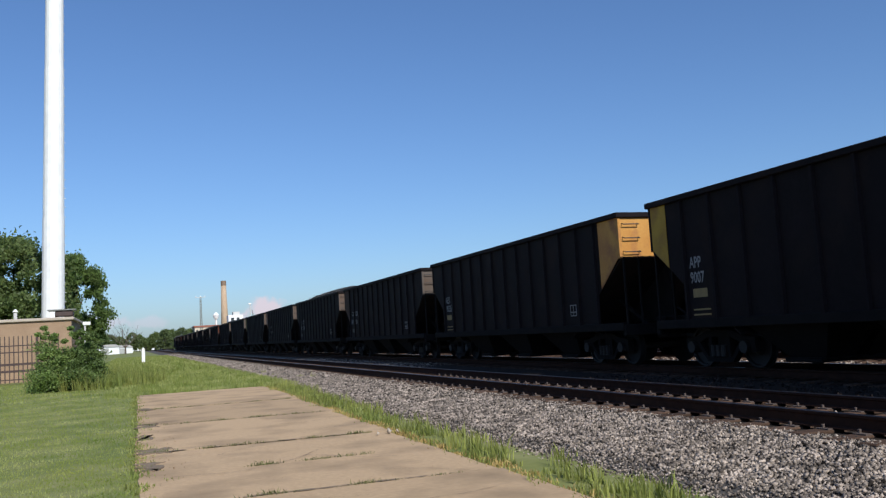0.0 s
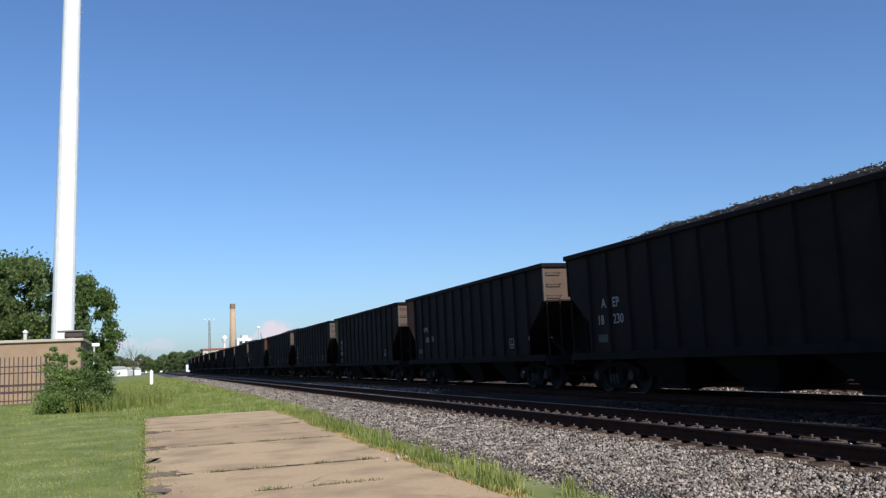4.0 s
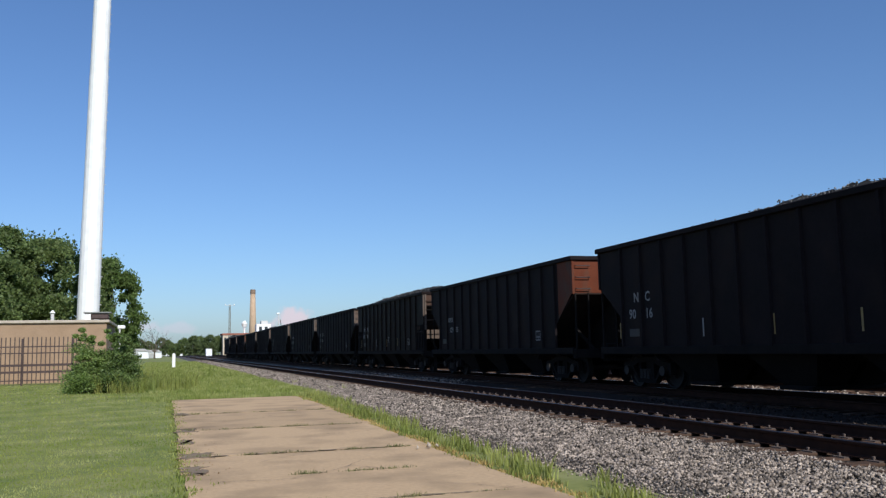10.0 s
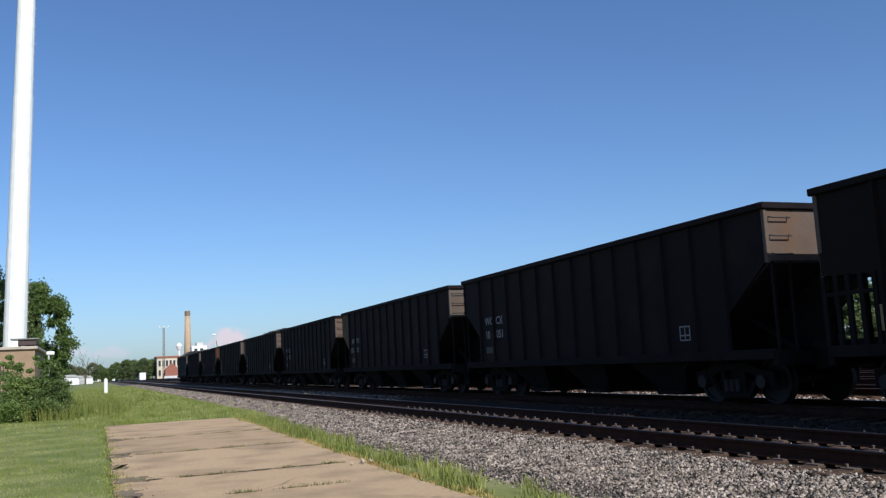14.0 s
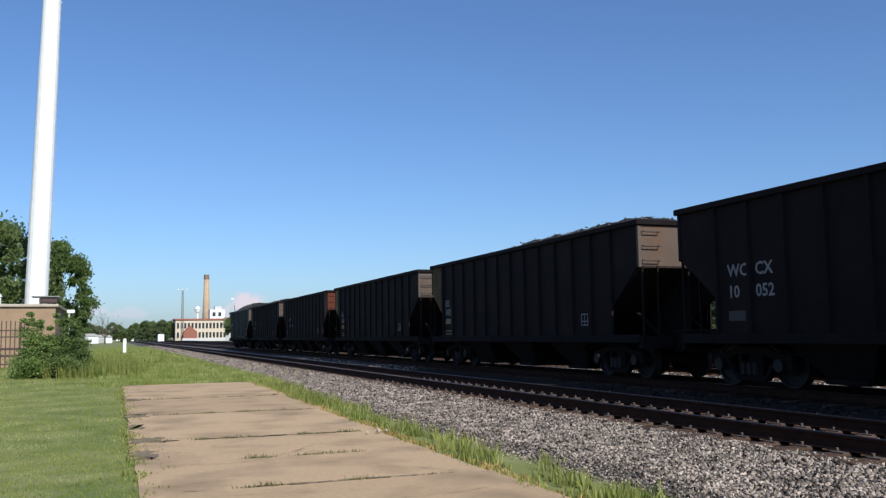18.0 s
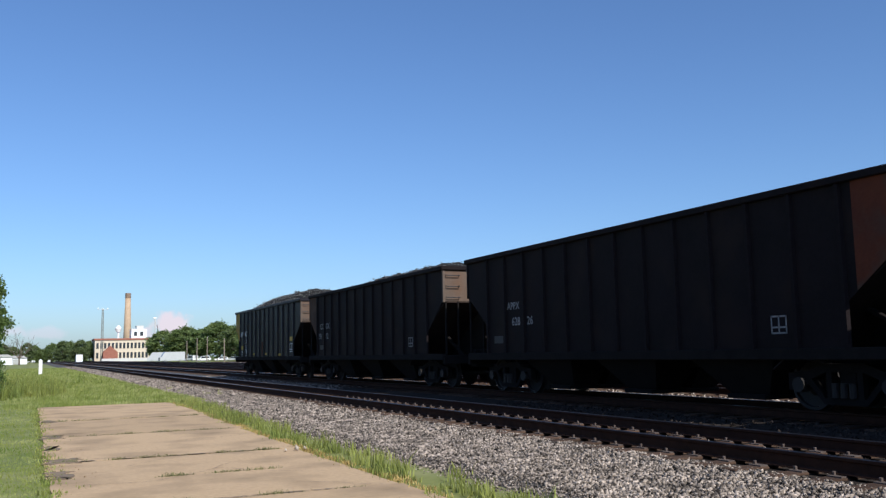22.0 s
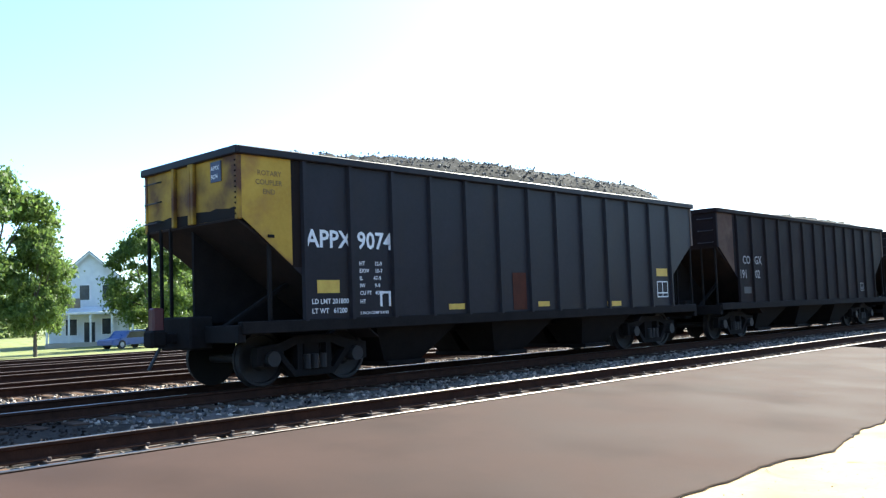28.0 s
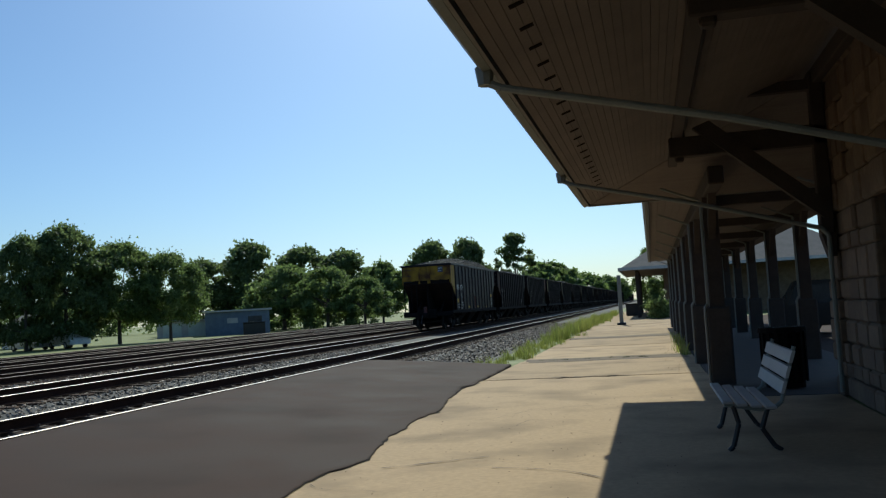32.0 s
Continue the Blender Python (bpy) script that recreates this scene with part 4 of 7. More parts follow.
def hopper_wagon(patch, front, rear, body, heap, marks):
    colour = {"brown": "dark brown", "slate": "slate-black"}.get(body, "dark grey")
    w = thing("coal_wagon", "%s steel hopper wagon loaded with coal, %s rear panels" % (colour, patch), "railway wagon", "wagons of the coal train")
    flip = pose(0, 0, 0) @ Matrix.Diagonal((-1, 1, 1, 1))
    turn = Matrix.Translation((0, -BODY, 0)) @ pose(0, 0, 0, 0, 0, 180)
    for f in (Matrix.Identity(4), flip):
        part("side_sheet", M_SIDE[body], None, w, at=f)
        part("top_chord", M_CHORD[body], None, w, at=f)
        part("side_sill", M_SILL, None, w, at=f)
        for k in range(13):
            part("side_post", M_RIB[body], None, w, at=f @ Matrix.Translation((0, -1.27 - k * 1.005, 0)))
        part("corner_angle", M_CORNER[rear], None, w, at=f)
        part("corner_angle", M_CORNER[front], None, w, at=turn @ f)
    if patch not in ("dark", "brown"):
        part("end_side_panel", (M_PATCH if patch in ("red", "gold", "rust") or len(marks) == 1 else M_PATCH_SLIM)[patch], None, w, patch + " painted side panel")
    if front in ("red", "orange"):
        part("end_side_panel", M_PATCH[front], None, w, front + " painted side panel", at=Matrix.Translation((0, -BODY, 0)) @ Matrix.Diagonal((1, -1, 1, 1)))
    rack = body == "brown"
    for c, m in ((rear, Matrix.Identity(4)), (front, turn)):
        part("end_panel", M_END_SHORT if rack else M_END[c], None, w, ("short rusty" if rack else c + " painted") + " end panel", at=m)
        if rack:
            part("end_rail", M_POST_RAIL, None, w, at=m)
            part("bulkhead", M_BULKHEAD, None, w, "dusty tan bulkhead under the slope sheet", at=m)
            for k, y in enumerate((-0.02, -0.3, -0.55, -0.82, -1.1)):
                for x in (-HALF + 0.01, HALF - 0.01):
                    part("side_strut", M_STRUT, None, w, at=m @ Matrix.Translation((x, y, 0)))
            for x in (-HALF + 0.01, HALF - 0.01):
                part("side_rail", M_STRUT_RAIL, None, w, at=m @ Matrix.Translation((x, 0, 0)))
            for z in (2.3, 2.75, 2.98, 3.4):
                part("end_rung", M_LADDER, None, w, at=m @ Matrix.Translation((0, 0.05, z)))
            for x in (-1.36, -0.5, 0.5, 1.36):
                part("end_post", M_POST_LONG, None, w, at=m @ Matrix.Translation((x, 0, 0)))
                part("end_upright", M_LOW, None, w, at=m @ Matrix.Translation((x, 0, 0)))
        part("end_chord", M_ENDCHORD[body], None, w, at=m)
        for x in ((-0.82,) if int(marks[-1][-1]) % 2 else (0.5, -1.05)) if len(marks) > 1 and m is turn and not rack else () if len(marks) > 1 else (-0.42, 0.2, 0.62) if m is turn else (-0.2, -0.11, 0.42):
            part("end_post", M_ENDPOST[c], None, w, at=m @ Matrix.Translation((x, 0, 0)))
        for x in () if rack else (0.62, 0.95, 1.38) if len(marks) == 1 and m is not turn else (-1.38, -0.95, 0.95, 1.38):
            part("end_upright", M_UPRIGHT, None, w, at=m @ Matrix.Translation((x, 0, 0)))
        for x in (-0.7, 0.7):
            part("corner_brace", M_BRACE, None, w, at=m @ Matrix.Translation((x, 0, 0)))
        for name, me in (("slope_sheet", M_SLOPE_HIGH if rack else M_SLOPE), ("end_platform", M_PLATFORM), ("end_sill", M_ENDSILL), ("coupler", M_COUPLER), ("slope_gusset", M_GUSSET), ("draft_gear_box", M_STEP)):
            part(name, me, None, w, at=m)
        for z in () if rack else (2.85, 3.2, 3.55):
            part("grab_iron", M_RUNG, None, w, at=m @ Matrix.Translation((0 if m is not turn and len(marks) > 1 else 2 * HALF - 0.65, 0, z)))
    part("center_sill", M_CENTER, None, w)
    for y in (-4.05, -7.25, -10.5):
        h = part("discharge_hopper", M_HOPPER, None, w, at=pose(0, y, 0))
        part("hopper_door_frame", M_DOORS, None, h)
    for y in (-1.72, -BODY + 1.72):
        t = part("truck", M_BOLSTER, None, w, "cast steel two-axle truck", at=pose(0, y, 0))
        for f in (Matrix.Identity(4), flip):
            part("side_frame", M_FRAME, None, t, at=f)
            part("spring_nest", M_SPRINGS, None, t, at=f)
            for k in (-0.89, 0.89):
                part("bearing_cap", M_BEARING, None, t, at=f @ Matrix.Translation((0, k, 0)))
        for k in (-0.89, 0.89):
            part("axle", M_AXLE, None, t, at=pose(0, k, R_WHEEL))
            part("wheel", M_WHEEL, None, t, at=pose(-0.76, k, R_WHEEL, 0, 0, 180))
            part("wheel", M_WHEEL, None, t, at=pose(0.76, k, R_WHEEL))
    part("coal_load", COALS[heap][0], None, w, "black coal load")
    part("coal_crust", COALS[heap][1], None, w)
    # lettering and decals on the near side
    X = -HALF - 0.004
    face = lambda y, z: Matrix.Translation((X, y, z)) @ pose(0, 0, 0, 90, 0, -90)
    if len(marks) == 1:
        part("lettering", letters(marks[0], 0.42), None, w, at=face(-1.3, 2.3))
        for y, z, q, x in ((-1.4, 1.34, 0.12, "LD LMT 201800"), (-1.4, 1.18, 0.12, "LT WT   61200"), (-2.46, 2.0, 0.1, "HT        12-9"), (-2.46, 1.87, 0.1, "EXW     10-7"), (-2.46, 1.74, 0.1, "IL         47-9"), (-2.46, 1.61, 0.1, "IW        9-9"), (-2.46, 1.48, 0.1, "CU FT   4000"), (-2.46, 1.33, 0.1, "HT"), (-2.46, 1.14, 0.07, "2 INCH COMP SHOES")):
            part("lettering", letters(x, q), None, w, at=face(y, z))
        part("lettering", letters("ROTARY", 0.12, STENCIL), None, w, at=Matrix.Translation((-0.014, 0, 0)) @ face(-0.36, 3.42))
        part("lettering", letters("COUPLER", 0.12, STENCIL), None, w, at=Matrix.Translation((-0.014, 0, 0)) @ face(-0.32, 3.27))
        part("lettering", letters("END", 0.12, STENCIL), None, w, at=Matrix.Translation((-0.014, 0, 0)) @ face(-0.46, 3.12))
        for mat, y0, y1, z0, z1 in ((DECAL_Y, -2.0, -1.52, 1.52, 1.74), (DECAL_R, -7.15, -6.7, 1.12, 1.9), (DECAL_Y, -5.17, -4.72, 1.17, 1.28), (DECAL_Y, -7.95, -7.55, 1.17, 1.28), (DECAL_Y, -10.85, -10.25, 1.12, 1.24), (DECAL_Y, -13.15, -12.6, 1.85, 2.05)):
            part("painted_patch", quad_bm(X + 0.001, y0, y1, z0, z1), mat, w)
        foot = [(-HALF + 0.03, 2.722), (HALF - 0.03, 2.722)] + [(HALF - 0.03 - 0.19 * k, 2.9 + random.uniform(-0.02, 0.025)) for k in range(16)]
        part("soot_band", prism(foot, "y", 0.0, 0.005), PAINT["brown"], w, "brown foot of the yellow end")
        part("blue_plate", box(-1.02, -0.72, 0.0, 0.02, 3.35, 3.68), DECAL_B, w, "blue number plate on the end")
        for z, x in ((3.54, "APPX"), (3.4, "9074")):
            part("lettering", letters(x, 0.1), None, w, at=Matrix.Translation((-0.735, 0.023, z)) @ pose(0, 0, 0, 90, 0, 180))
        for k in range(11):
            part("rivet", M_RIVET, None, w, at=pose(-HALF + 0.025, 0.03, 2.78 + k * 0.085, -90))
        part("corner_band", quad_bm(X + 0.001, -1.205, -1.022, 1.95, TOP - 0.13), PAINT["brown"], w, "brown band beside the yellow panel")
        rail = box(-HALF + 0.02, -HALF + 0.08, -0.63, -0.57, SILL, 2.42, bev=0.008)
        box(-HALF - 0.03, -HALF + 0.08, -0.66, -0.54, 2.42, 2.47, rail)
        part("side_stanchion", rail, UNDER, w, "upright steel stanchion below the end panel")
        arch = bmesh.new()
        for a, b, c, d in ((-2.98, -2.93, 1.27, 1.5), (-3.19, -3.14, 1.27, 1.5), (-3.19, -2.93, 1.5, 1.54)):
            box(X - 0.003, X, a, b, c, d, arch)
        part("stencil_arch", arch, MARK, w, "white stencilled arch mark")
    else:
        # each row stands in two halves, one on either side of a side post
        post = -2.275
        if marks[1][:3] in ("628", "629"):
            part("lettering", letters("APPX", 0.27, MARK_D), None, w, at=face(-2.37, 2.25))
            part("lettering", letters(marks[1][:3], 0.3, MARK_D), None, w, at=face(-2.6, 1.82))
            part("lettering", letters(marks[1][4:], 0.3, MARK_D), None, w, at=face(-3.4, 1.82))
        small = marks[0] in ("AEX", "APP") or marks[1] == "9025"
        if small:
            tall = Matrix.Diagonal((0.72, 1, 1, 1))
            for z, x in zip((2.2, 1.87), marks):
                part("lettering", letters(x, 0.34, DECAL_D if marks[1] == "18367" else MARK_D), None, w, at=face(-1.42, z) @ tall)
            for z in (1.16, 1.27):
                part("stencil_bar", quad_bm(X + 0.001, -2.05, -1.45, z, z + 0.035), DECAL_D, w)
        for k, x in enumerate(() if marks[1][:3] in ("628", "629") or small else marks):
            a, c = x.split(" ") if " " in x else (x[:len(x) // 2], x[len(x) // 2:])
            part("lettering", letters(a, 0.35, MARK_D), None, w, at=face(post + 0.16 + 0.255 * len(a), 2.25 - 0.43 * k))
            part("lettering", letters(c, 0.35, MARK_D), None, w, at=face(post - 0.15, 2.25 - 0.43 * k))
        part("painted_patch", quad_bm(X + 0.001, -1.98, -1.48, 1.55, 1.74) if small else quad_bm(X + 0.001, -2.1, -1.6, 1.35, 1.55), DECAL_D if small else DECAL_G, w)
    if marks[-1] in ("400 96", "80 86", "9016", "18367"):
        for k, y in enumerate((-1.2, -3.2, -4.9, -7.35, -9.7, -12.2)):
            part("reflector", quad_bm(X - 0.061 if y == -1.2 else X + 0.001, y - 0.05, y, 1.3, 1.72), MARK_D if k in (1, 2) else DECAL_D, w, "faded reflective strip")
    if rack:
        hook = box(X - 0.003, X, -7.78, -7.72, 1.5, 1.83)
        box(X - 0.003, X, -7.92, -7.785, 1.77, 1.83, hook)
        part("stencil_hook", hook, MARK_D, w, "white stencilled hook mark")
    frame_bm = bmesh.new()
    y0, y1, z0, z1 = (-13.15, -12.6, 1.3, 1.72) if len(marks) == 1 else (-12.1, -11.74, 1.34, 1.66)
    for a, b, c, d in ((y0, y1, z0, z0 + 0.03), (y0, y1, z1 - 0.03, z1), (y0, y0 + 0.03, z0, z1), (y1 - 0.03, y1, z0, z1), ((y0 + y1) / 2 - 0.015, (y0 + y1) / 2 + 0.015, z0, z1), (y0, y1, z0 + 0.1, z0 + 0.13)):
        box(X - 0.003, X, a, b, c, d, frame_bm)
    part("stencil_frame", frame_bm, MARK if len(marks) == 1 else MARK_D, w, "white stencilled inspection frame")
    return w


N_CARS = 34
WAGONS = []
for k in range(N_CARS):
    if k in SPEC:
        WAGONS.append(hopper_wagon(*SPEC[k]))
    else:
        c = copy_thing(WAGONS[(5, 7, 15, 11, 9)[k % 5]], Matrix.Identity(4))
        WAGONS.append(c)
marker = part("marker_box", box(-0.1, 0.08, 0.52, 0.72, 0.72, 1.36, bev=0.03), REDMARK, WAGONS[0], "red end-of-train marker on the coupler")
part("brake_hose", rod((0.25, 0.3, 0.9), (0.3, 0.6, 0.35), 0.03), DARKM, WAGONS[0])


# ---- trees ----
def leaf_mesh(name, clumps, leaves, size, material, rng):
    """Leaves of a crown: small bent quads gathered round clump centres (x, y, z, r)."""
    cs = np.asarray(clumps)
    n = len(cs) * leaves
    c = np.repeat(cs, leaves, 0)
    d = rng.normal(size=(n, 3))
    p = c[:, :3] + d * (c[:, 3] * 0.55)[:, None] * np.array([1.1, 1.1, 0.7])
    q = rand_turns(n)
    s = size * rng.uniform(0.6, 1.35, n)
    base = np.array([(-0.55, -0.4, 0), (0.6, -0.3, 0.1), (0.0, 0.6, 0)])
    v = np.einsum("nij,kj->nki", q, base) * s[:, None, None] + p[:, None]
    return raw_mesh(name, v.reshape(-1, 3), (np.arange(3)[None] + 3 * np.arange(n)[:, None]), material)


def tree_proto(seed, h, w, material, leaves=110, n=46, size=0.42, trunk=0.2, low=0.22):
    """A tree: tapered trunk, limbs, and a crown of leaf clumps with gaps; unit: metres at its real size."""
    rng = np.random.default_rng(seed)
    t = thing("tree", "", "tree")
    top = h * 0.55
    b = rod((0, 0, -0.3), (0.05 * h * rng.normal() * 0.3, 0, top), trunk * 1.2, trunk * 0.5, 9)
    clumps = []
    for k in range(n):
        a, u = rng.uniform(0, 2 * math.pi), rng.uniform(0, 1)
        z = h * (low + (0.97 - low) * u)
        prof = math.sin(math.pi * min(1, (u * 0.86 + 0.14))) ** 0.6
        r = w / 2 * prof * rng.uniform(0.35, 1.0) ** 0.5
        clumps.append((r * math.cos(a), r * math.sin(a), z, rng.uniform(0.05, 0.14) * w * 0.72))
    clumps.append((0, 0, h * 0.93, 0.1 * w))
    trunk_part = part("trunk", b, BARK, t)
    lb = bmesh.new()
    for k in range(9):
        c = clumps[rng.integers(0, n)]
        z0 = rng.uniform(0.2, 0.5) * h
        rod((0, 0, min(z0, c[2] * 0.8)), (c[0] * 0.85, c[1] * 0.85, c[2]), trunk * 0.4, trunk * 0.12, 6, lb)
    part("branchwork", lb, BARK, t)
    part("crown", leaf_mesh("crown", clumps, leaves, size, material, rng), None, t)
    return t


PROTOS = {
    "round": tree_proto(11, 10, 9.5, LEAF, leaves=190, n=185, size=0.22),
    "tall": tree_proto(12, 12, 7.5, LEAF, leaves=185, n=165, size=0.22),
    "dark": tree_proto(13, 11, 9, LEAF_D, leaves=170, n=185, size=0.24, low=0.1),
    "light": tree_proto(14, 9, 7.5, LEAF_L, leaves=180, n=150, size=0.19),
    "low": tree_proto(15, 6, 8, LEAF, leaves=120, n=100, size=0.26, low=0.08),
}
def far_proto(seed, h, w, material, low):
    return tree_proto(seed, h, w, material, leaves=75, n=150, size=0.42, low=low)


PROTOS.update({"round_far": far_proto(41, 10, 9.5, LEAF, 0.2), "tall_far": far_proto(42, 12, 7.5, LEAF, 0.2), "dark_far": far_proto(43, 11, 9, LEAF_D, 0.1), "low_far": far_proto(45, 6, 8, LEAF, 0.08), "thin_far": tree_proto(46, 12, 7.0, LEAF_D, leaves=70, n=120, size=0.36, low=0.2)})
TREE_LABEL = {"round": "broad leafy green tree with a rounded crown", "tall": "tall leafy green tree", "dark": "dense dark green tree", "light": "light green leafy tree", "low": "low bushy green tree", "thin": "sparse tree with gaps in its crown"}
for o in PROTOS.values():
    o.matrix_basis = pose(0, 0, 0)
FIRST = dict.fromkeys(PROTOS, True)


def gz(x, y):
    return float(ground_z(np.float64(x), np.float64(y)))


def tree(kind, x, y, h, rz=0, wide=1.0, group="trees round the yard"):
    p = PROTOS[kind]
    size = {"round": 10, "tall": 12, "dark": 11, "light": 9, "low": 6, "thin": 12}[kind.replace("_far", "")]
    s = h / size
    if FIRST[kind]:
        t, FIRST[kind] = p, False
    else:
        t = copy_thing(p, Matrix.Identity(4))
    t.matrix_basis = pose(x, y, gz(x, y), 0, 0, rz) @ Matrix.Diagonal((s * wide, s * wide, s, 1))
    return tagged(t, TREE_LABEL[kind.replace("_far", "")], "tree", group)


def polar(az, d):
    """A place by its bearing (degrees to the left of +y) and distance."""
    a = radians(az)
    return -math.sin(a) * d, math.cos(a) * d


def tree_at(kind, az, d, top, wide=1.0):
    kind = kind + "_far" if d > 125 and kind != "light" else kind
    x, y = polar(az, d)
    top *= 0.93 if -32 < az < -7 else 1.0
    h = 1.45 + d * math.tan(radians(top)) - gz(x, y)
    return tree(kind, x, y, h, random.uniform(0, 360), wide)


for a in (  # beside the brick building
        ("round", 12.5, 78, 7.2, 1.1), ("tall", 9.3, 82, 7.6, 1.0), ("round", 6.8, 84, 7.0, 0.9), ("round", 14.5, 76, 6.8, 1.2), ("light", 3.5, 86, 5.9, 0.75), ("low", 3.0, 90, 2.2, 0.5),
        # far end of the line
        ("low", 2.5, 420, 0.75, 0.9), ("round", 1.95, 430, 1.0, 0.9), ("dark", 1.45, 440, 0.95, 0.9), ("round", 0.95, 450, 0.8, 1.0), ("dark", 0.2, 430, 1.0, 0.9), ("round", -0.2, 450, 0.85, 0.9), ("low", -0.6, 470, 0.6, 0.8), ("round", -1.15, 440, 0.95, 0.8), ("dark", -1.75, 430, 1.1, 0.9), ("round", -2.2, 450, 1.05, 0.9), ("dark", -2.75, 440, 1.15, 0.9), ("round", -3.25, 460, 1.05, 0.9),
        # across the yard, far stretch
        ("round", -7.6, 380, 1.75, 1.3), ("round", -8.8, 360, 2.0, 1.3), ("tall", -9.8, 350, 1.9, 1.4), ("round", -10.9, 330, 2.3, 1.3), ("dark", -12.0, 310, 2.0, 1.4), ("round", -13.1, 300, 1.9, 1.3),
        ("round", -14.3, 290, 2.4, 1.2), ("dark", -15.6, 270, 2.5, 1.3), ("round", -17.0, 255, 2.3, 1.3), ("tall", -18.6, 240, 3.0, 1.4), ("round", -20.2, 225, 2.6, 1.3), ("dark", -21.7, 215, 3.7, 1.3),
        ("round", -23.9, 205, 4.0, 1.3), ("round", -25.4, 195, 3.3, 1.3), ("tall", -27.0, 185, 3.3, 1.3), ("round", -28.6, 178, 3.6, 1.3), ("dark", -30.3, 170, 3.4, 1.2), ("tall", -31.8, 165, 4.2, 1.2),
        ("round", -34, 150, 4.0, 1.3), ("round", -40, 135, 4.3, 1.3), ("dark", -46, 125, 4.5, 1.3), ("round", -54, 118, 4.8, 1.4), ("round", -62, 112, 5.2, 1.3), ("dark", -70, 110, 5.5, 1.3), ("round", -78, 112, 5.8, 1.3),
        # behind the houses
        ("round", -83.5, 105, 7.6, 1.3), ("round", -86.6, 108, 7.4, 1.2), ("dark", -90.2, 108, 6.3, 1.0), ("dark", -92.8, 106, 5.4, 1.1), ("round", -95.6, 108, 5.0, 1.1), ("dark", -98.6, 110, 5.0, 1.3), ("round", -102.5, 110, 5.6, 1.3), ("dark", -106, 105, 5.9, 1.2),
        ("light", -108.9, 62, 9.2, 0.9), ("light", -111.2, 60, 5.4, 0.65), ("light", -117.9, 72, 6.0, 0.9), ("dark", -120.5, 85, 5.4, 1.1), ("dark", -123.3, 92, 5.0, 0.8),
        ("round", -131.9, 98, 7.4, 0.95), ("dark", -129.4, 120, 2.6, 1.0), ("dark", -136.1, 140, 4.0, 1.0), ("dark", -141.0, 90, 5.7, 0.75), ("dark", -143.2, 92, 6.3, 0.95), ("round", -146.2, 94, 5.2, 0.9), ("round", -149.2, 94, 4.5, 0.85),
        ("dark", -151.2, 140, 4.0, 1.0), ("dark", -154.1, 140, 5.0, 1.0), ("dark", -157.6, 138, 4.55, 1.1), ("low", -156.2, 118, 3.2, 1.0), ("low", -159.0, 112, 3.0, 0.9), ("dark", -160.2, 135, 4.2, 1.2), ("low", -161.4, 108, 2.3, 0.9), ("round", -162.6, 130, 3.3, 0.9),
        ("dark", -166.0, 200, 4.5, 0.9), ("dark", -168.2, 200, 4.5, 0.8), ("thin", -171.4, 190, 4.8, 0.9), ("low", -173.6, 260, 2.6, 1.2), ("low", -175.6, 330, 1.8, 1.3), ("low", -177.3, 380, 1.5, 1.2), ("light", -180.0, 90, 3.2, 0.7)):
    tree_at(*a)

# ---- brick building, fence, mast and hedge beside the lawn ----
bb = thing("brick_building", "flat-roofed tan brick utility building with stone coping", "building", at=pose(-0.3, 54, 0))
part("wall", box(-8.75, -3.15, 0, 9, -0.1, 3.3), BRICK, bb)
part("coping", box(-8.9, -3.0, -0.14, 9.14, 3.3, 3.47, bev=0.03), CAPST, bb, "pale stone coping")
part("wall", box(-26, -8.76, 0.5, 9, -0.1, 2.95), BRICK_L, bb, "paler brick wing")
part("coping", box(-26.1, -8.92, 0.36, 9.1, 2.95, 3.13, bev=0.03), CAPST, bb)
part("downpipe", rod((-8.95, 0.4, 0), (-8.95, 0.4, 2.9), 0.05), IRON, bb)
part("wall_lamp", box(-10.1, -9.7, 0.3, 0.5, 2.35, 2.55, bev=0.03), TRIMW, bb)
unit = thing("rooftop_unit", "grey rooftop ventilation unit on legs", "vent", at=pose(-3.95, 57, 3.3))
part("casing", box(-0.55, 0.45, -0.5, 0.5, 0.32, 0.62, bev=0.04), IRON, unit)
part("hood", box(-0.95, 0.6, -0.6, 0.6, 0.66, 0.74, bev=0.02), PIPE, unit)
for x in (-0.5, 0.4):
    for y in (-0.4, 0.4):
        part("leg", box(x - 0.04, x + 0.04, y - 0.04, y + 0.04, -0.05, 0.33), IRON, unit)
stack = thing("vent_pipe", "pale vent pipe with a cap on the roof", "pipe", at=pose(-6.55, 56, 3.3))
part("pipe", rod((0, 0, -0.05), (0, 0, 0.62), 0.1), TRIMW, stack)
part("cap", rod((0, 0, 0.66), (0, 0, 0.82), 0.16, 0.05), WHITE, stack)
lampb = thing("yard_lamp", "small lamp and meter pipes at the building's corner", "lamp", at=pose(-2.75, 54.2, 0))
part("post", rod((0, 0, 0), (0, 0, 3.0), 0.05), TRIMW, lampb)
part("head", box(-0.12, 0.3, -0.1, 0.1, 2.95, 3.15, bev=0.03), WHITE, lampb)
part("conduit", rod((0.25, 0, 0), (0.25, 0, 2.2), 0.04), TRIMW, lampb)

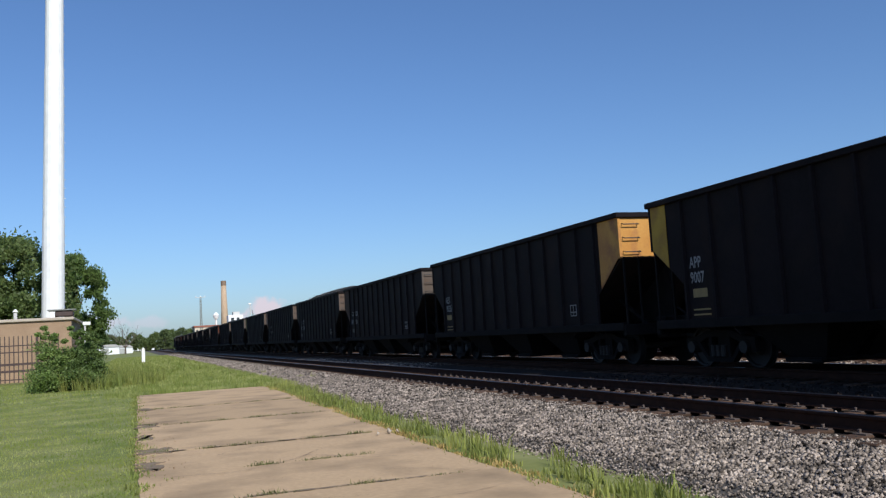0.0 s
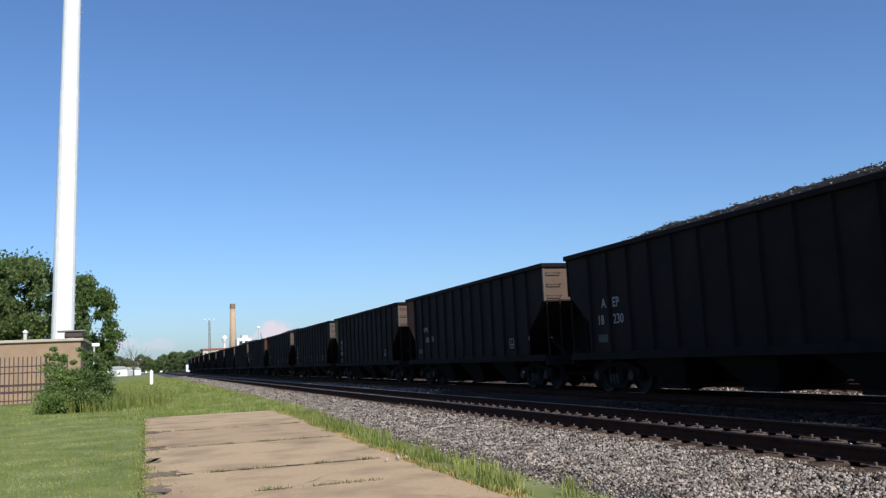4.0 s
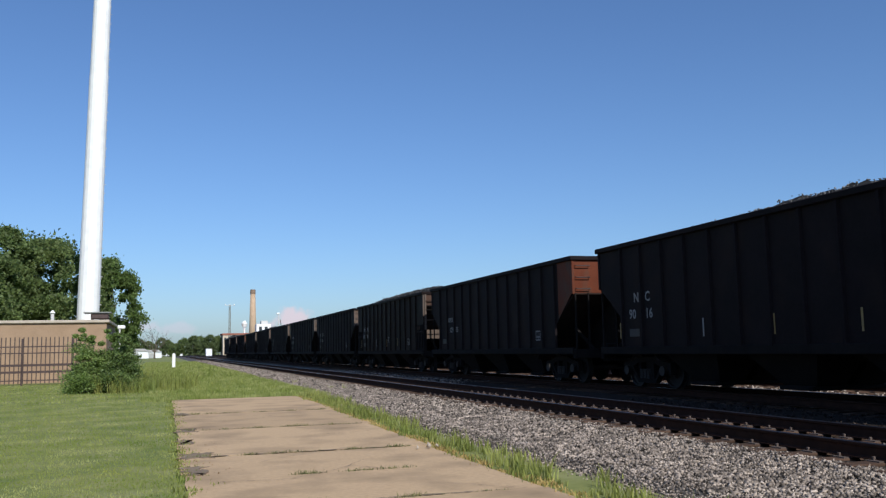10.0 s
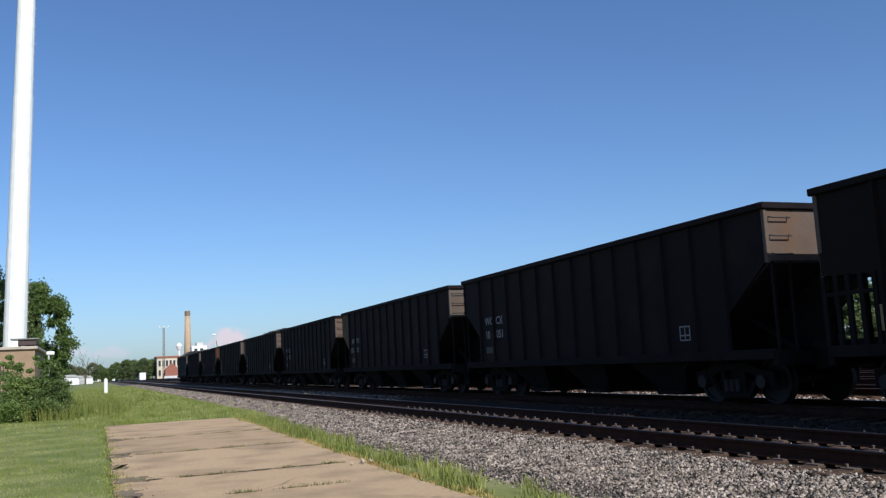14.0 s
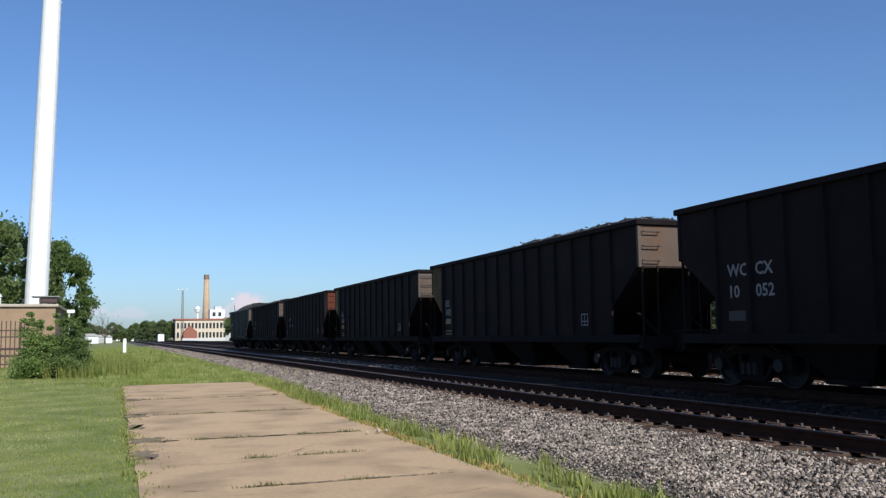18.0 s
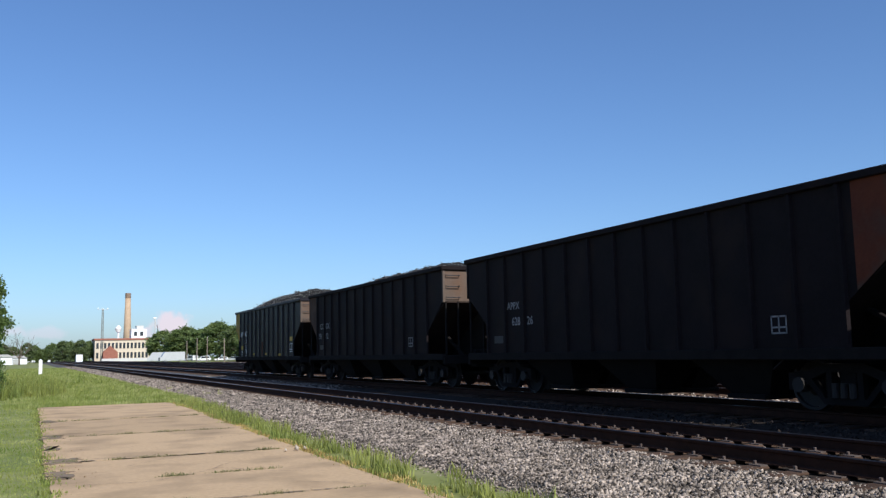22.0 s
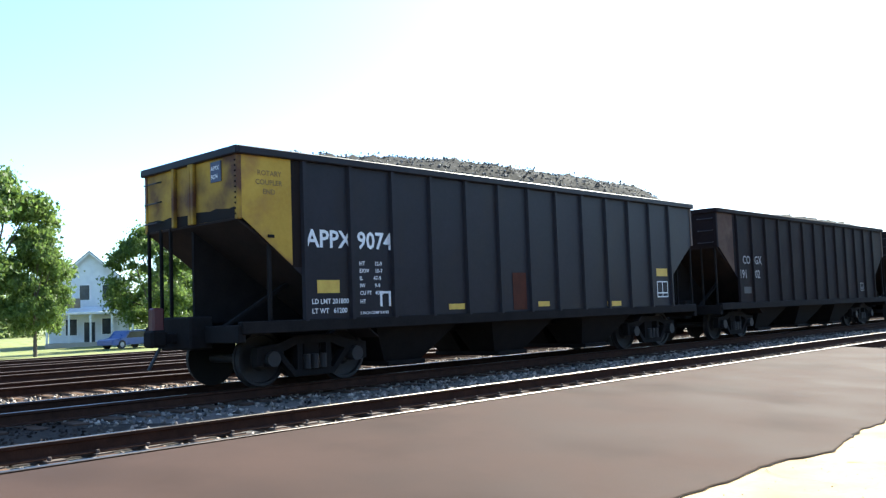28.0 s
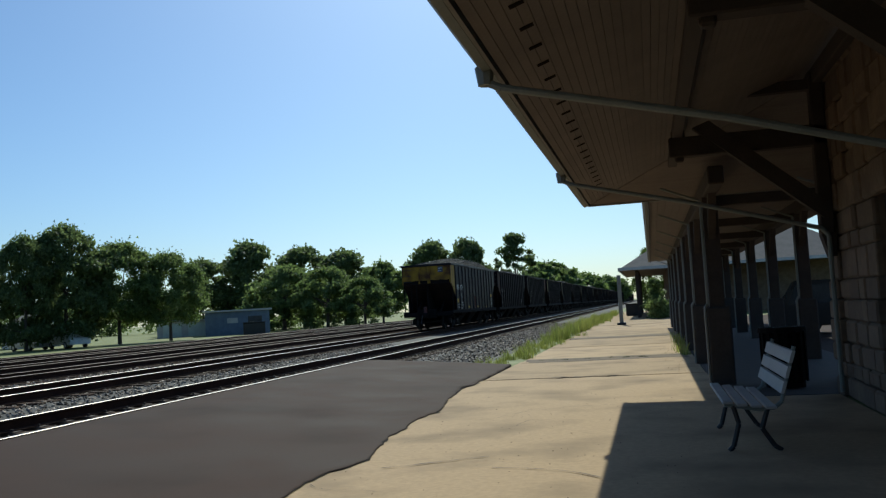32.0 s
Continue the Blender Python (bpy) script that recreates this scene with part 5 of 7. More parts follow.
fence = thing("iron_fence", "brown ornamental iron fence with upright pickets", "fence", at=pose(0, 50, 0))
pk = mesh_of("picket", box(-0.024, 0.024, -0.02, 0.02, 0.06, 2.45), IRON)
po = mesh_of("fence_post", box(-0.05, 0.05, -0.05, 0.05, -0.05, 2.38, bev=0.01), IRON)
for k in range(97):
    part("picket", pk, None, fence, at=pose(-24.0 + k * 0.21, 0, 0))
for k in range(9):
    part("fence_post", po, None, fence, at=pose(-24.2 + k * 2.42, 0, 0))
for z in (0.2, 1.6, 1.93):
    part("fence_rail", box(-24.2, -3.8, -0.03, -0.021, z, z + 0.06), IRON, fence)
for z in (0.6, 0.95):
    part("kick_rail", box(-9.3, -3.8, -0.05, -0.031, z, z + 0.12), IRON, fence, "broad brown lower rail")
sg = thing("fence_sign", "small white warning sign on the fence", "sign", at=pose(-10.2, 49.95, 0))
part("panel", box(-0.28, 0.28, 0, 0.04, 1.25, 1.85), WHITE, sg)
part("bars", box(-0.12, 0.12, -0.006, 0, 1.38, 1.6), DECAL_Y, sg)

mast = thing("monopole_mast", "tall white tapered steel monopole mast with step pegs", "mast", at=pose(-6.15, 74.7, -0.05, 0, 1.1, 0))
for z0, z1, r0, r1 in ((0, 12, 0.86, 0.81), (12, 24, 0.79, 0.73), (24, 40, 0.71, 0.62), (40, 62, 0.6, 0.48)):
    part("shaft_section", rod((0, 0, z0), (0, 0, z1 + 0.15), r0, r1, 18), WHITE, mast)
part("base_flange", rod((0, 0, 0), (0, 0, 0.2), 1.1, seg=18), CAPST, mast)
peg = mesh_of("step_peg", rod((0.6, 0, 0), (0.97, 0, 0), 0.03, seg=5), TRIMW)
for k in range(46):
    part("step_peg", peg, None, mast, at=Matrix.Translation((-0.006 * k, 0, 4 + k * 0.75)) @ pose(0, 0, 0, 0, 0, 8 if k % 2 else -8))


def shrub(name, label, x, y, w, d, h, seed, material, leaves=460, n=40, size=0.12):
    rng = np.random.default_rng(seed)
    t = thing(name, label, "bush", at=pose(x, y, gz(x, y)))
    cl = []
    for k in range(n):
        a, u = rng.uniform(0, 2 * math.pi), rng.uniform(0, 1) ** 0.5
        px, py = math.cos(a) * u * w / 2, math.sin(a) * u * d / 2
        top = h * (1 - 0.45 * u ** 2.2) * rng.uniform(0.7, 1.0)
        cl.append((px, py, rng.uniform(0.08, 1) * top, rng.uniform(0.14, 0.42) * h / 2.3))
    for k in range(n // 4):
        a, u = rng.uniform(0, 2 * math.pi), rng.uniform(0, 0.9)
        cl.append((math.cos(a) * u * w / 2, math.sin(a) * u * d / 2, h * rng.uniform(0.85, 1.12), rng.uniform(0.06, 0.14) * h / 2.3))
    sb = bmesh.new()
    for c in cl[:14]:
        rod((c[0] * 0.2, c[1] * 0.2, 0), (c[0], c[1], c[2]), 0.03, 0.01, 5, sb)
    part("stems", sb, BARK, t)
    part("foliage", leaf_mesh("foliage", cl, leaves, size, material, rng), None, t)
    return t


shrub("hedge_bush", "dense green bush in front of the fence", -3.0, 38, 1.8, 2.2, 2.25, 21, BUSH, 700, 44, 0.055)
shrub("hedge_bush", "dense green bush with darker leaves", -1.95, 37.6, 1.4, 2.0, 2.15, 22, BUSH_D, 700, 38, 0.055)

post = thing("white_marker_post", "square white trackside marker post", "post", at=pose(0.62, 88, -0.05))
part("post", box(-0.15, 0.15, -0.1, 0.1, -0.05, 1.45, bev=0.02), WHITE, post)
part("cap", prism([(-0.15, 1.45), (0.15, 1.45), (0, 1.58)], "y", -0.1, 0.1), WHITE, post)

# ---- far end: factory, stack, masts ----
fac = thing("factory", "long two-storey buff masonry factory with tall windows", "building", at=pose(0, 448, 0))
part("wall", box(27.6, 52.5, 0, 18, -0.2, 10.2), FACT, fac)
part("parapet", box(27.2, 52.9, -0.4, 18.4, 10.2, 11.0), REDB, fac, "red-brown roof edge")
part("penthouse", box(44.3, 51.5, 3, 12, 11.0, 15.5), WHITE, fac, "white rooftop block")
part("tower_room", box(46.8, 50.0, 4, 10, 15.5, 17.2), TRIMW, fac)
part("entrance_wing", prism([(31.0, -0.2), (37.5, -0.2), (37.5, 4.4), (34.2, 7.4), (31.0, 4.4)], "y", -6, 0), REDB, fac, "red brick gabled wing")
win = mesh_of("window", box(-0.52, 0.52, -0.06, 0.05, 0, 2.7), WINDOW)
sil = mesh_of("window_sill", box(-0.65, 0.65, -0.15, 0.02, -0.2, 0), CAPST)
for r, z in enumerate((1.6, 6.2)):
    for k in range(14):
        x = 28.8 + k * 1.72
        if r == 0 and 30.3 < x < 38.3:
            continue
        w = part("window", win, None, fac, at=pose(x, 0, z))
        part("window_sill", sil, None, w)
part("chimney_window", box(45.5, 47.0, 2.9, 3.0, 12.2, 14.2), WINDOW, fac)
part("chimney_window", box(48.3, 49.8, 2.9, 3.0, 12.2, 14.2), WINDOW, fac)
part("low_fence", box(30, 60, -12, -11.7, 0, 1.4), TRIMW, fac)
stk = thing("brick_chimney", "tall tapered pale brick factory chimney with a dark rim", "chimney", at=pose(46.7, 496.6, 0))
part("shaft", rod((0, 0, -0.3), (0, 0, 33.6), 2.35, 1.4, 20), CHIM, stk, smooth=True)
part("rim", rod((0, 0, 33.6), (0, 0, 36.2), 1.5, 1.46, 20), CHIM_D, stk, "darker brick rim")
tank = thing("water_tank", "white water tank on a slender stem", "water tank", at=pose(38.6, 455, 0))
part("stem", rod((0, 0, 0), (0, 0, 14.6), 0.5, 0.5), WHITE, tank)
part("bowl", rod((0, 0, 14.2), (0, 0, 16.0), 1.0, 1.6, 14), WHITE, tank)
part("dome", rod((0, 0, 16.0), (0, 0, 17.4), 1.6, 0.5, 14), WHITE, tank)


def light_mast(x, y, h, label, arms=3):
    m = thing("light_mast", label, "light mast", at=pose(x, y, gz(x, y)))
    for s in (-0.45, 0.45):
        part("leg", rod((s, 0, -0.2), (s * 0.6, 0, h), 0.28, 0.2, 6), PIPE, m)
    b = bmesh.new()
    for k in range(int(h / 1.6)):
        rod((-0.42, 0, k * 1.6), (0.42, 0, k * 1.6 + 1.5), 0.09, seg=4, bm=b)
    part("lattice", b, PIPE, m)
    part("crossbar", box(-2.4, 2.4, -0.1, 0.1, h, h + 0.2), TRIMW, m)
    for k in range(arms):
        part("floodlight", box(-2.4 + k * 4.4 / (arms - 1), -2.0 + k * 4.4 / (arms - 1), -0.3, 0.3, h + 0.2, h + 0.8, bev=0.05), WHITE, m)


light_mast(30.8, 448, 25.0, "pale lattice yard light mast with floodlights")
crane = thing("lamp_pole", "slender pale pole with a lamp and a leaning boom beside it", "pole", at=pose(48.5, 396, -0.3))
part("pole", rod((0, 0, 0), (0, 0, 18.6), 0.28, 0.18, 8), TRIMW, crane)
part("lamp", box(-0.8, 0.5, -0.4, 0.4, 18.4, 19.1, bev=0.1), WHITE, crane)
part("boom", rod((2.6, 0, 3), (-0.2 + 1.0, 0, 16), 0.22, 0.12, 6), IRON, crane)


def lot_pole(az, label="weathered wooden pole at the lot's edge", x=42.0, h=6.3):
    d = x / math.sin(radians(-az))
    px, py = polar(az, d)
    p = thing("wooden_pole", label, "pole", "poles along the lot", at=pose(px, py, gz(px, py), 0, random.uniform(-1.5, 1.5), 0))
    part("pole", rod((0, 0, -0.3), (0, 0, h), 0.15, 0.11, 8), WOODP, p)
    part("top_cap", rod((0, 0, h), (0, 0, h + 0.08), 0.13, 0.05, 8), TRIMW, p)


for az in (-8.9, -9.5, -10.1, -11.17, -12.15, -13.93, -15.1, -15.94, -17.75, -19.07, -21.26, -28.93):
    lot_pole(az, h=random.uniform(5.8, 6.8))


for az, d, w, hh in ((1.75, 330, 9.0, 2.6), (0.75, 350, 7.0, 2.2)):
    x, y = polar(az, d)
    s = thing("low_shed", "low white shed with a pale roof far along the line", "shed", at=pose(x, y, gz(x, y)))
    part("wall", box(-w / 2, w / 2, 0, 6, -0.3, hh), SIDING, s)
    part("roof", prism([(-w / 2 - 0.3, hh), (w / 2 + 0.3, hh), (w / 2 - 1.2, hh + 0.9), (-w / 2 + 1.2, hh + 0.9)], "y", -0.3, 6.3), ROOFP, s)
    part("door", box(-1.1, 1.1, -0.06, 0.0, 0, hh - 0.4), ROADM, s)

# ---- vehicles ----
def vehicle(kind, colour, x, y, rz, label):
    """Parked car, van or truck; its length runs along local y."""
    L, W, H, cab = {"suv": (4.7, 1.85, 1.75, 0.55), "car": (4.5, 1.75, 1.42, 0.5), "van": (5.4, 2.0, 2.1, 0.35), "truck": (8.5, 2.5, 3.4, 0.2)}[kind]
    v = thing("parked_" + kind, label, kind, at=pose(x, y, gz(x, y), 0, 0, rz))
    m = CARP[colour]
    low = H * 0.52
    out = [(-L / 2, 0.3), (L / 2, 0.3), (L / 2, low * 0.9), (L / 2 - 0.15, low), (L / 2 - L * 0.26, low + 0.05), (L / 2 - L * 0.36, H - 0.06), (-L / 2 + L * 0.12, H), (-L / 2 + 0.12, low + 0.1), (-L / 2, low)]
    if kind in ("van", "truck"):
        out = [(-L / 2, 0.35), (L / 2, 0.35), (L / 2, H * 0.45), (L / 2 - L * 0.08, H * 0.5), (L / 2 - L * 0.14, H * 0.8), (L / 2 - L * 0.2, H), (-L / 2, H)]
    b = prism(out, "x", -W / 2, W / 2)
    bmesh.ops.bevel(b, geom=list(b.edges), offset=0.05, segments=2, affect="EDGES")
    part("body", b, m, v)
    if kind != "truck":
        for s in (-1, 1):
            part("side_window", prism([(L / 2 - L * 0.29, low + 0.08), (L / 2 - L * 0.37, H - 0.14), (-L / 2 + L * 0.14, H - 0.14), (-L / 2 + L * 0.08, low + 0.1)], "x", s * (W / 2 + 0.002), s * (W / 2 + 0.008)), WINDOW, v, "dark glass")
    for s in (-1, 1):
        for y_ in (-L * 0.3, L * 0.3):
            w = part("wheel", rod((s * (W / 2 - 0.2), y_, 0.34), (s * (W / 2 + 0.02), y_, 0.34), 0.34, seg=16), TYRE, v)
            part("rim", rod((s * (W / 2 + 0.02), y_, 0.34), (s * (W / 2 + 0.03), y_, 0.34), 0.19, seg=12), TRIMW, w)
    return v


for k, (kind, col, az, d, rz) in enumerate([("suv", "white", -123.7, 76, 10), ("suv", "grey", -125.2, 86, 80), ("car", "blue", -116.4, 72, 15), ("van", "white", -143.3, 92, 60), ("car", "silver", -141.2, 95, 70),
                                            ("van", "white", -9.2, 330, 20), ("suv", "white", -9.9, 310, 90), ("car", "white", -11.0, 300, 80), ("car", "silver", -11.7, 300, 85), ("suv", "white", -12.6, 290, 60),
                                            ("car", "white", -13.6, 270, 20), ("suv", "white", -14.4, 262, 10), ("car", "silver", -15.4, 250, 90), ("suv", "white", -16.6, 240, 5), ("car", "white", -18.0, 225, 90), ("suv", "grey", -19.2, 210, 90),
                                            ("car", "white", -20.6, 195, 90), ("suv", "tan", -22.8, 175, 80), ("suv", "white", -24.9, 170, 10), ("car", "white", -26.6, 165, 90), ("suv", "white", -28.0, 160, 20), ("car", "white", -29.4, 150, 75)]):
    x, y = polar(az, d)
    vehicle(kind, col, x, y, rz, "parked %s %s%s" % (col, kind, " beside the yard"))
for az, d, rz in ((-7.3, 330, 80), (-8.0, 318, 95), (0.9, 480, 80), (0.0, 500, 95), (-0.6, 500, 88), (-2.65, 400, 0)):
    x, y = polar(az, d)
    vehicle("truck", "silver" if az < -7 else "white", x, y, rz, "parked white box truck far down the yard" if az > -7 else "parked silver-blue trailer by the yard")

heap = thing("gravel_heap", "grey gravel heap beside the yard", "gravel heap", at=pose(*polar(-30.6, 118), -0.3))
hv = [(r * math.cos(a) * 6, r * math.sin(a) * 4, 2.4 * (1 - r) ** 0.8 + (random.uniform(-0.12, 0.12) if r < 1 else 0)) for r in (1, 0.8, 0.6, 0.4, 0.2, 0.02) for a in [2 * math.pi * k / 28 for k in range(28)]]
hf = [(i * 28 + k, i * 28 + (k + 1) % 28, (i + 1) * 28 + (k + 1) % 28, (i + 1) * 28 + k) for i in range(5) for k in range(28)]
part("gravel", raw_mesh("gravel", hv, hf, GRAVEL), None, heap)


# ---- houses across the yard ----
def house(name, label, az, d, w, depth, eave, peak, wall, rz=0, roof=ROOF, porch=None, windows=(), door=None, chimney=None, two=False):
    """A gabled house; local -x faces the yard, the gable spans y."""
    x, y = polar(az, d)
    h = thing(name, label, "house", "houses across the yard", at=pose(x, y, gz(x, y), 0, 0, rz))
    hw = w / 2
    part("wall", prism([(-hw, -0.4), (hw, -0.4), (hw, eave), (0, peak), (-hw, eave)], "x", 0, depth), wall, h)
    sl = (peak - eave) / hw
    for s in (-1, 1):
        part("roof", prism([(s * (hw + 0.35), eave - 0.35 * sl + 0.03), (0, peak + 0.03), (0, peak + 0.2), (s * (hw + 0.35), eave - 0.35 * sl + 0.17)], "x", -0.35, depth + 0.3), roof, h)
        part("barge_board", prism([(s * (hw + 0.36), eave - 0.36 * sl - 0.12), (0, peak - 0.1), (0, peak + 0.08), (s * (hw + 0.36), eave - 0.36 * sl + 0.06)], "x", -0.39, -0.355), WHITE, h)
    for yy, z, ww, hh in windows:
        o = part("window", box(-0.03, 0.02, yy - ww / 2, yy + ww / 2, z, z + hh), WINDOW, h, "dark window")
        f = box(-0.06, -0.032, yy - ww / 2 - 0.09, yy + ww / 2 + 0.09, z + hh, z + hh + 0.1)
        box(-0.06, -0.032, yy - ww / 2 - 0.09, yy - ww / 2, z - 0.08, z + hh, f)
        box(-0.06, -0.032, yy + ww / 2, yy + ww / 2 + 0.09, z - 0.08, z + hh, f)
        box(-0.07, -0.032, yy - ww / 2, yy + ww / 2, z - 0.08, z, f)
        part("window_frame", f, WHITE, o)
    if door is not None:
        part("door", box(-0.05, 0.02, door - 0.45, door + 0.45, 0.15, 2.1), WINDOW, h, "dark door")
    if porch:
        p0, p1, pd, pz = porch
        part("porch_roof", prism([(-pd, pz), (-pd, pz - 0.18), (0, pz + 0.3), (0, pz + 0.48)], "y", p0, p1), WHITE, h, "pale porch roof")
        part("porch_floor", box(-pd, 0, p0, p1, -0.3, 0.35), CAPST, h)
        n = max(2, int((p1 - p0) / 1.6) + 1)
        for k in range(n):
            yy = p0 + 0.12 + (p1 - p0 - 0.24) * k / (n - 1)
            part("porch_post", box(-pd + 0.05, -pd + 0.2, yy - 0.08, yy + 0.08, 0.35, pz - 0.1), WHITE, h)
    if chimney:
        part("chimney", box(depth * 0.4, depth * 0.4 + 0.6, chimney - 0.3, chimney + 0.3, eave, peak + 0.9), CAPST, h)
    return h


h1 = house("house", "small pale green bungalow with an enclosed porch", -89.75, 84, 6.3, 9, 2.95, 5.2, SIDING_G, windows=((-0.9, 1.0, 0.9, 1.0), (0.75, 1.0, 0.9, 1.0), (-2.2, 1.0, 0.9, 1.0), (0, 3.75, 0.35, 0.6)), door=2.0)
part("awning", prism([(-0.75, 2.35), (-0.75, 2.25), (0, 2.75), (0, 2.95)], "y", -2.6, 2.5), WHITE, h1, "white porch awning")
part("side_wing", prism([(3.15, -0.4), (6.2, -0.4), (6.2, 2.4), (3.15, 2.6)], "x", 1.5, 7), SIDING_G, h1)
part("wing_roof", prism([(3.15, 4.6), (6.6, 2.7), (6.6, 2.5), (3.15, 4.3)], "x", 1.2, 7.4), ROOFP, h1)
h2 = house("house", "small white gabled bungalow with a front porch and chimney", -96.6, 86, 7.0, 10, 2.9, 5.7, SIDING, porch=(-3.4, 3.4, 1.8, 2.75), windows=((0.3, 3.6, 0.75, 1.1), (-1.6, 0.9, 0.9, 1.3), (1.6, 0.9, 0.9, 1.3)), door=0.0, chimney=0.6)
h3 = house("house", "two-storey white gabled house with a columned porch", -114.2, 84, 6.6, 10, 5.4, 8.3, SIDING, rz=-22, porch=(-3.6, 3.6, 2.0, 3.0), windows=((0.4, 4.1, 0.8, 1.3), (-1.5, 4.1, 0.8, 1.3), (-1.5, 1.0, 0.9, 1.4), (1.5, 1.0, 0.9, 1.4)), door=0.0)
part("balcony_rail", box(-2.0, -1.9, 0.8, 3.3, 3.35, 4.2), WOODP, h3)
h4 = house("house", "two-storey white house with a dark shingle roof", -127.0, 104, 7.5, 9, 4.6, 8.0, SIDING, rz=-35, windows=((-1.4, 3.6, 0.9, 1.3), (1.4, 3.6, 0.9, 1.3), (-1.4, 0.8, 0.9, 1.3), (1.4, 0.8, 0.9, 1.3)), porch=(-3.8, 3.8, 1.4, 2.6))
h5 = house("house", "grey-white two-storey house behind the street", -124.0, 112, 8, 9, 5.0, 8.0, SIDING, rz=-30, windows=((-1.8, 3.4, 0.9, 1.3), (0, 3.4, 0.9, 1.3), (1.8, 3.4, 0.9, 1.3)))
h7 = house("house", "two-storey white house with a dark roof beyond the yard", -43.0, 140, 8.0, 9, 4.6, 7.6, SIDING, rz=42, roof=ROOF_D, windows=((-2.2, 0.9, 0.9, 1.4), (0, 0.9, 0.9, 1.4), (2.2, 0.9, 0.9, 1.4), (-1.5, 3.6, 0.9, 1.3), (1.5, 3.6, 0.9, 1.3)))
h8 = house("house", "pale garage house with a porch roof", -122.9, 78, 5.0, 6, 2.3, 4.0, SIDING_G, rz=-30, porch=(-2.4, 2.4, 1.2, 2.2))
# a low house with its ridge along the yard
x, y = polar(-135.8, 88)
h6 = thing("house", "low blue-white house with a dark gabled roof", "house", "houses across the yard", at=pose(x, y, gz(x, y), 0, 0, -46) @ pose(0, 1.05, 0, 0, 0, -20))
part("wall", box(0, 7, -3.8, 3.8, -0.4, 2.7), SIDING_B, h6)
part("gable", prism([(0.0, 2.7), (7.0, 2.7), (3.5, 4.72)], "y", -3.78, 3.78), SIDING_B, h6)
part("roof", prism([(-0.5, 2.42), (3.5, 4.76), (7.5, 2.42), (7.5, 2.58), (3.5, 4.94), (-0.5, 2.58)], "y", -4.15, 4.15), ROOF_D, h6, "dark shingle roof")
for yy in (2.7, 1.3, 0.1, -1.9):
    w = part("window", box(-0.03, 0.02, yy - 0.3, yy + 0.3, 0.85, 2.05), WINDOW, h6)
    for f in (box(-0.05, -0.032, yy - 0.4, yy + 0.4, 2.05, 2.15), box(-0.05, -0.032, yy - 0.4, yy - 0.3, 0.85, 2.05), box(-0.05, -0.032, yy + 0.3, yy + 0.4, 0.85, 2.05)):
        part("window_frame", f, WHITE, w)
for xx in (2.0, 4.8):
    part("window", box(xx - 0.35, xx + 0.35, -3.83, -3.79, 0.9, 2.1), WINDOW, h6)
h9 = house("house", "small white house behind the trees", -141.6, 108, 5.0, 6, 2.3, 3.7, SIDING, rz=-40, windows=((-1.2, 0.9, 0.8, 1.1), (1.2, 0.9, 0.8, 1.1)))
x, y = polar(-150.0, 114)
garage = thing("low_garage", "low pale grey garage beside the blue shed", "garage", at=pose(x, y, gz(x, y), 0, 0, -62))
part("wall", box(0, 6, -3.2, 3.2, -0.4, 1.95), TRIMW, garage)
part("roof", box(-0.25, 6.2, -3.4, 3.4, 1.95, 2.15, bev=0.03), ROOFP, garage)
for yy in (-1.6, 1.4):
    part("garage_door", box(-0.03, 0.01, yy - 1.1, yy + 1.1, 0.05, 1.7), SIDING_G, garage)
x, y = polar(-153.4, 106)
shed = thing("blue_shed", "low blue metal shed with a pale roof edge", "shed", at=pose(x, y, gz(x, y), 0, 0, -62))
part("wall", box(0, 9, -3.5, 3.9, -0.4, 2.75), BLUE, shed)
part("roof", box(-0.3, 9.3, -3.8, 4.2, 2.75, 2.95, bev=0.03), TRIMW, shed)
part("door", box(-0.04, 0.02, -2.6, -1.0, 0, 2.1), WINDOW, shed)
part("sign_board", box(-0.05, 0.0, 0.2, 1.4, 1.4, 2.0), TRIMW, shed)
x, y = polar(-154.3, 102)
bin_ = thing("dumpster", "dark waste container beside the shed", "container", at=pose(x, y, gz(x, y), 0, 0, -62))
part("box", box(-0.8, 0.8, -1.2, 1.2, 0.0, 1.3, bev=0.05), DARKM, bin_)
part("lid", box(-0.85, 0.85, -1.25, 1.25, 1.3, 1.4, bev=0.02), DARKM, bin_)
x, y = polar(-20.5, 245)
brickh = thing("brick_block", "red brick building behind the trees", "building", at=pose(x, y, gz(x, y)))
part("wall", box(-5, 5, -4, 6, -0.5, 9), REDB, brickh)
part("roof", box(-5.3, 5.3, -4.3, 6.3, 9, 9.4), ROOF, brickh)

up = thing("utility_pole", "leaning wooden utility pole with a wire", "utility pole", at=pose(*polar(-131.5, 62), -0.4, 0, -2.0, 0))
part("pole", rod((0, 0, 0), (0, 0, 5.7), 0.15, 0.11, 8), WOODP, up)
part("wire", rod((0, 0, 5.4), (30, -26, 4.6), 0.02, seg=4), DARKM, up)
fs = thing("field_sign", "small pale sign on a post in the grass", "sign", at=pose(*polar(-127.9, 66), -0.45))
part("post", rod((0, 0, 0), (0, 0, 1.4), 0.04, seg=6), WOODP, fs)
part("panel", box(-0.04, 0.0, -0.25, 0.25, 1.2, 2.0), TRIMW, fs)
sw = thing("switch_hoop", "bent white pipe guard beside a switch", "pipe guard", at=pose(30.0, -21.6, 0.1, 0, 0, 145))
b = bmesh.new()
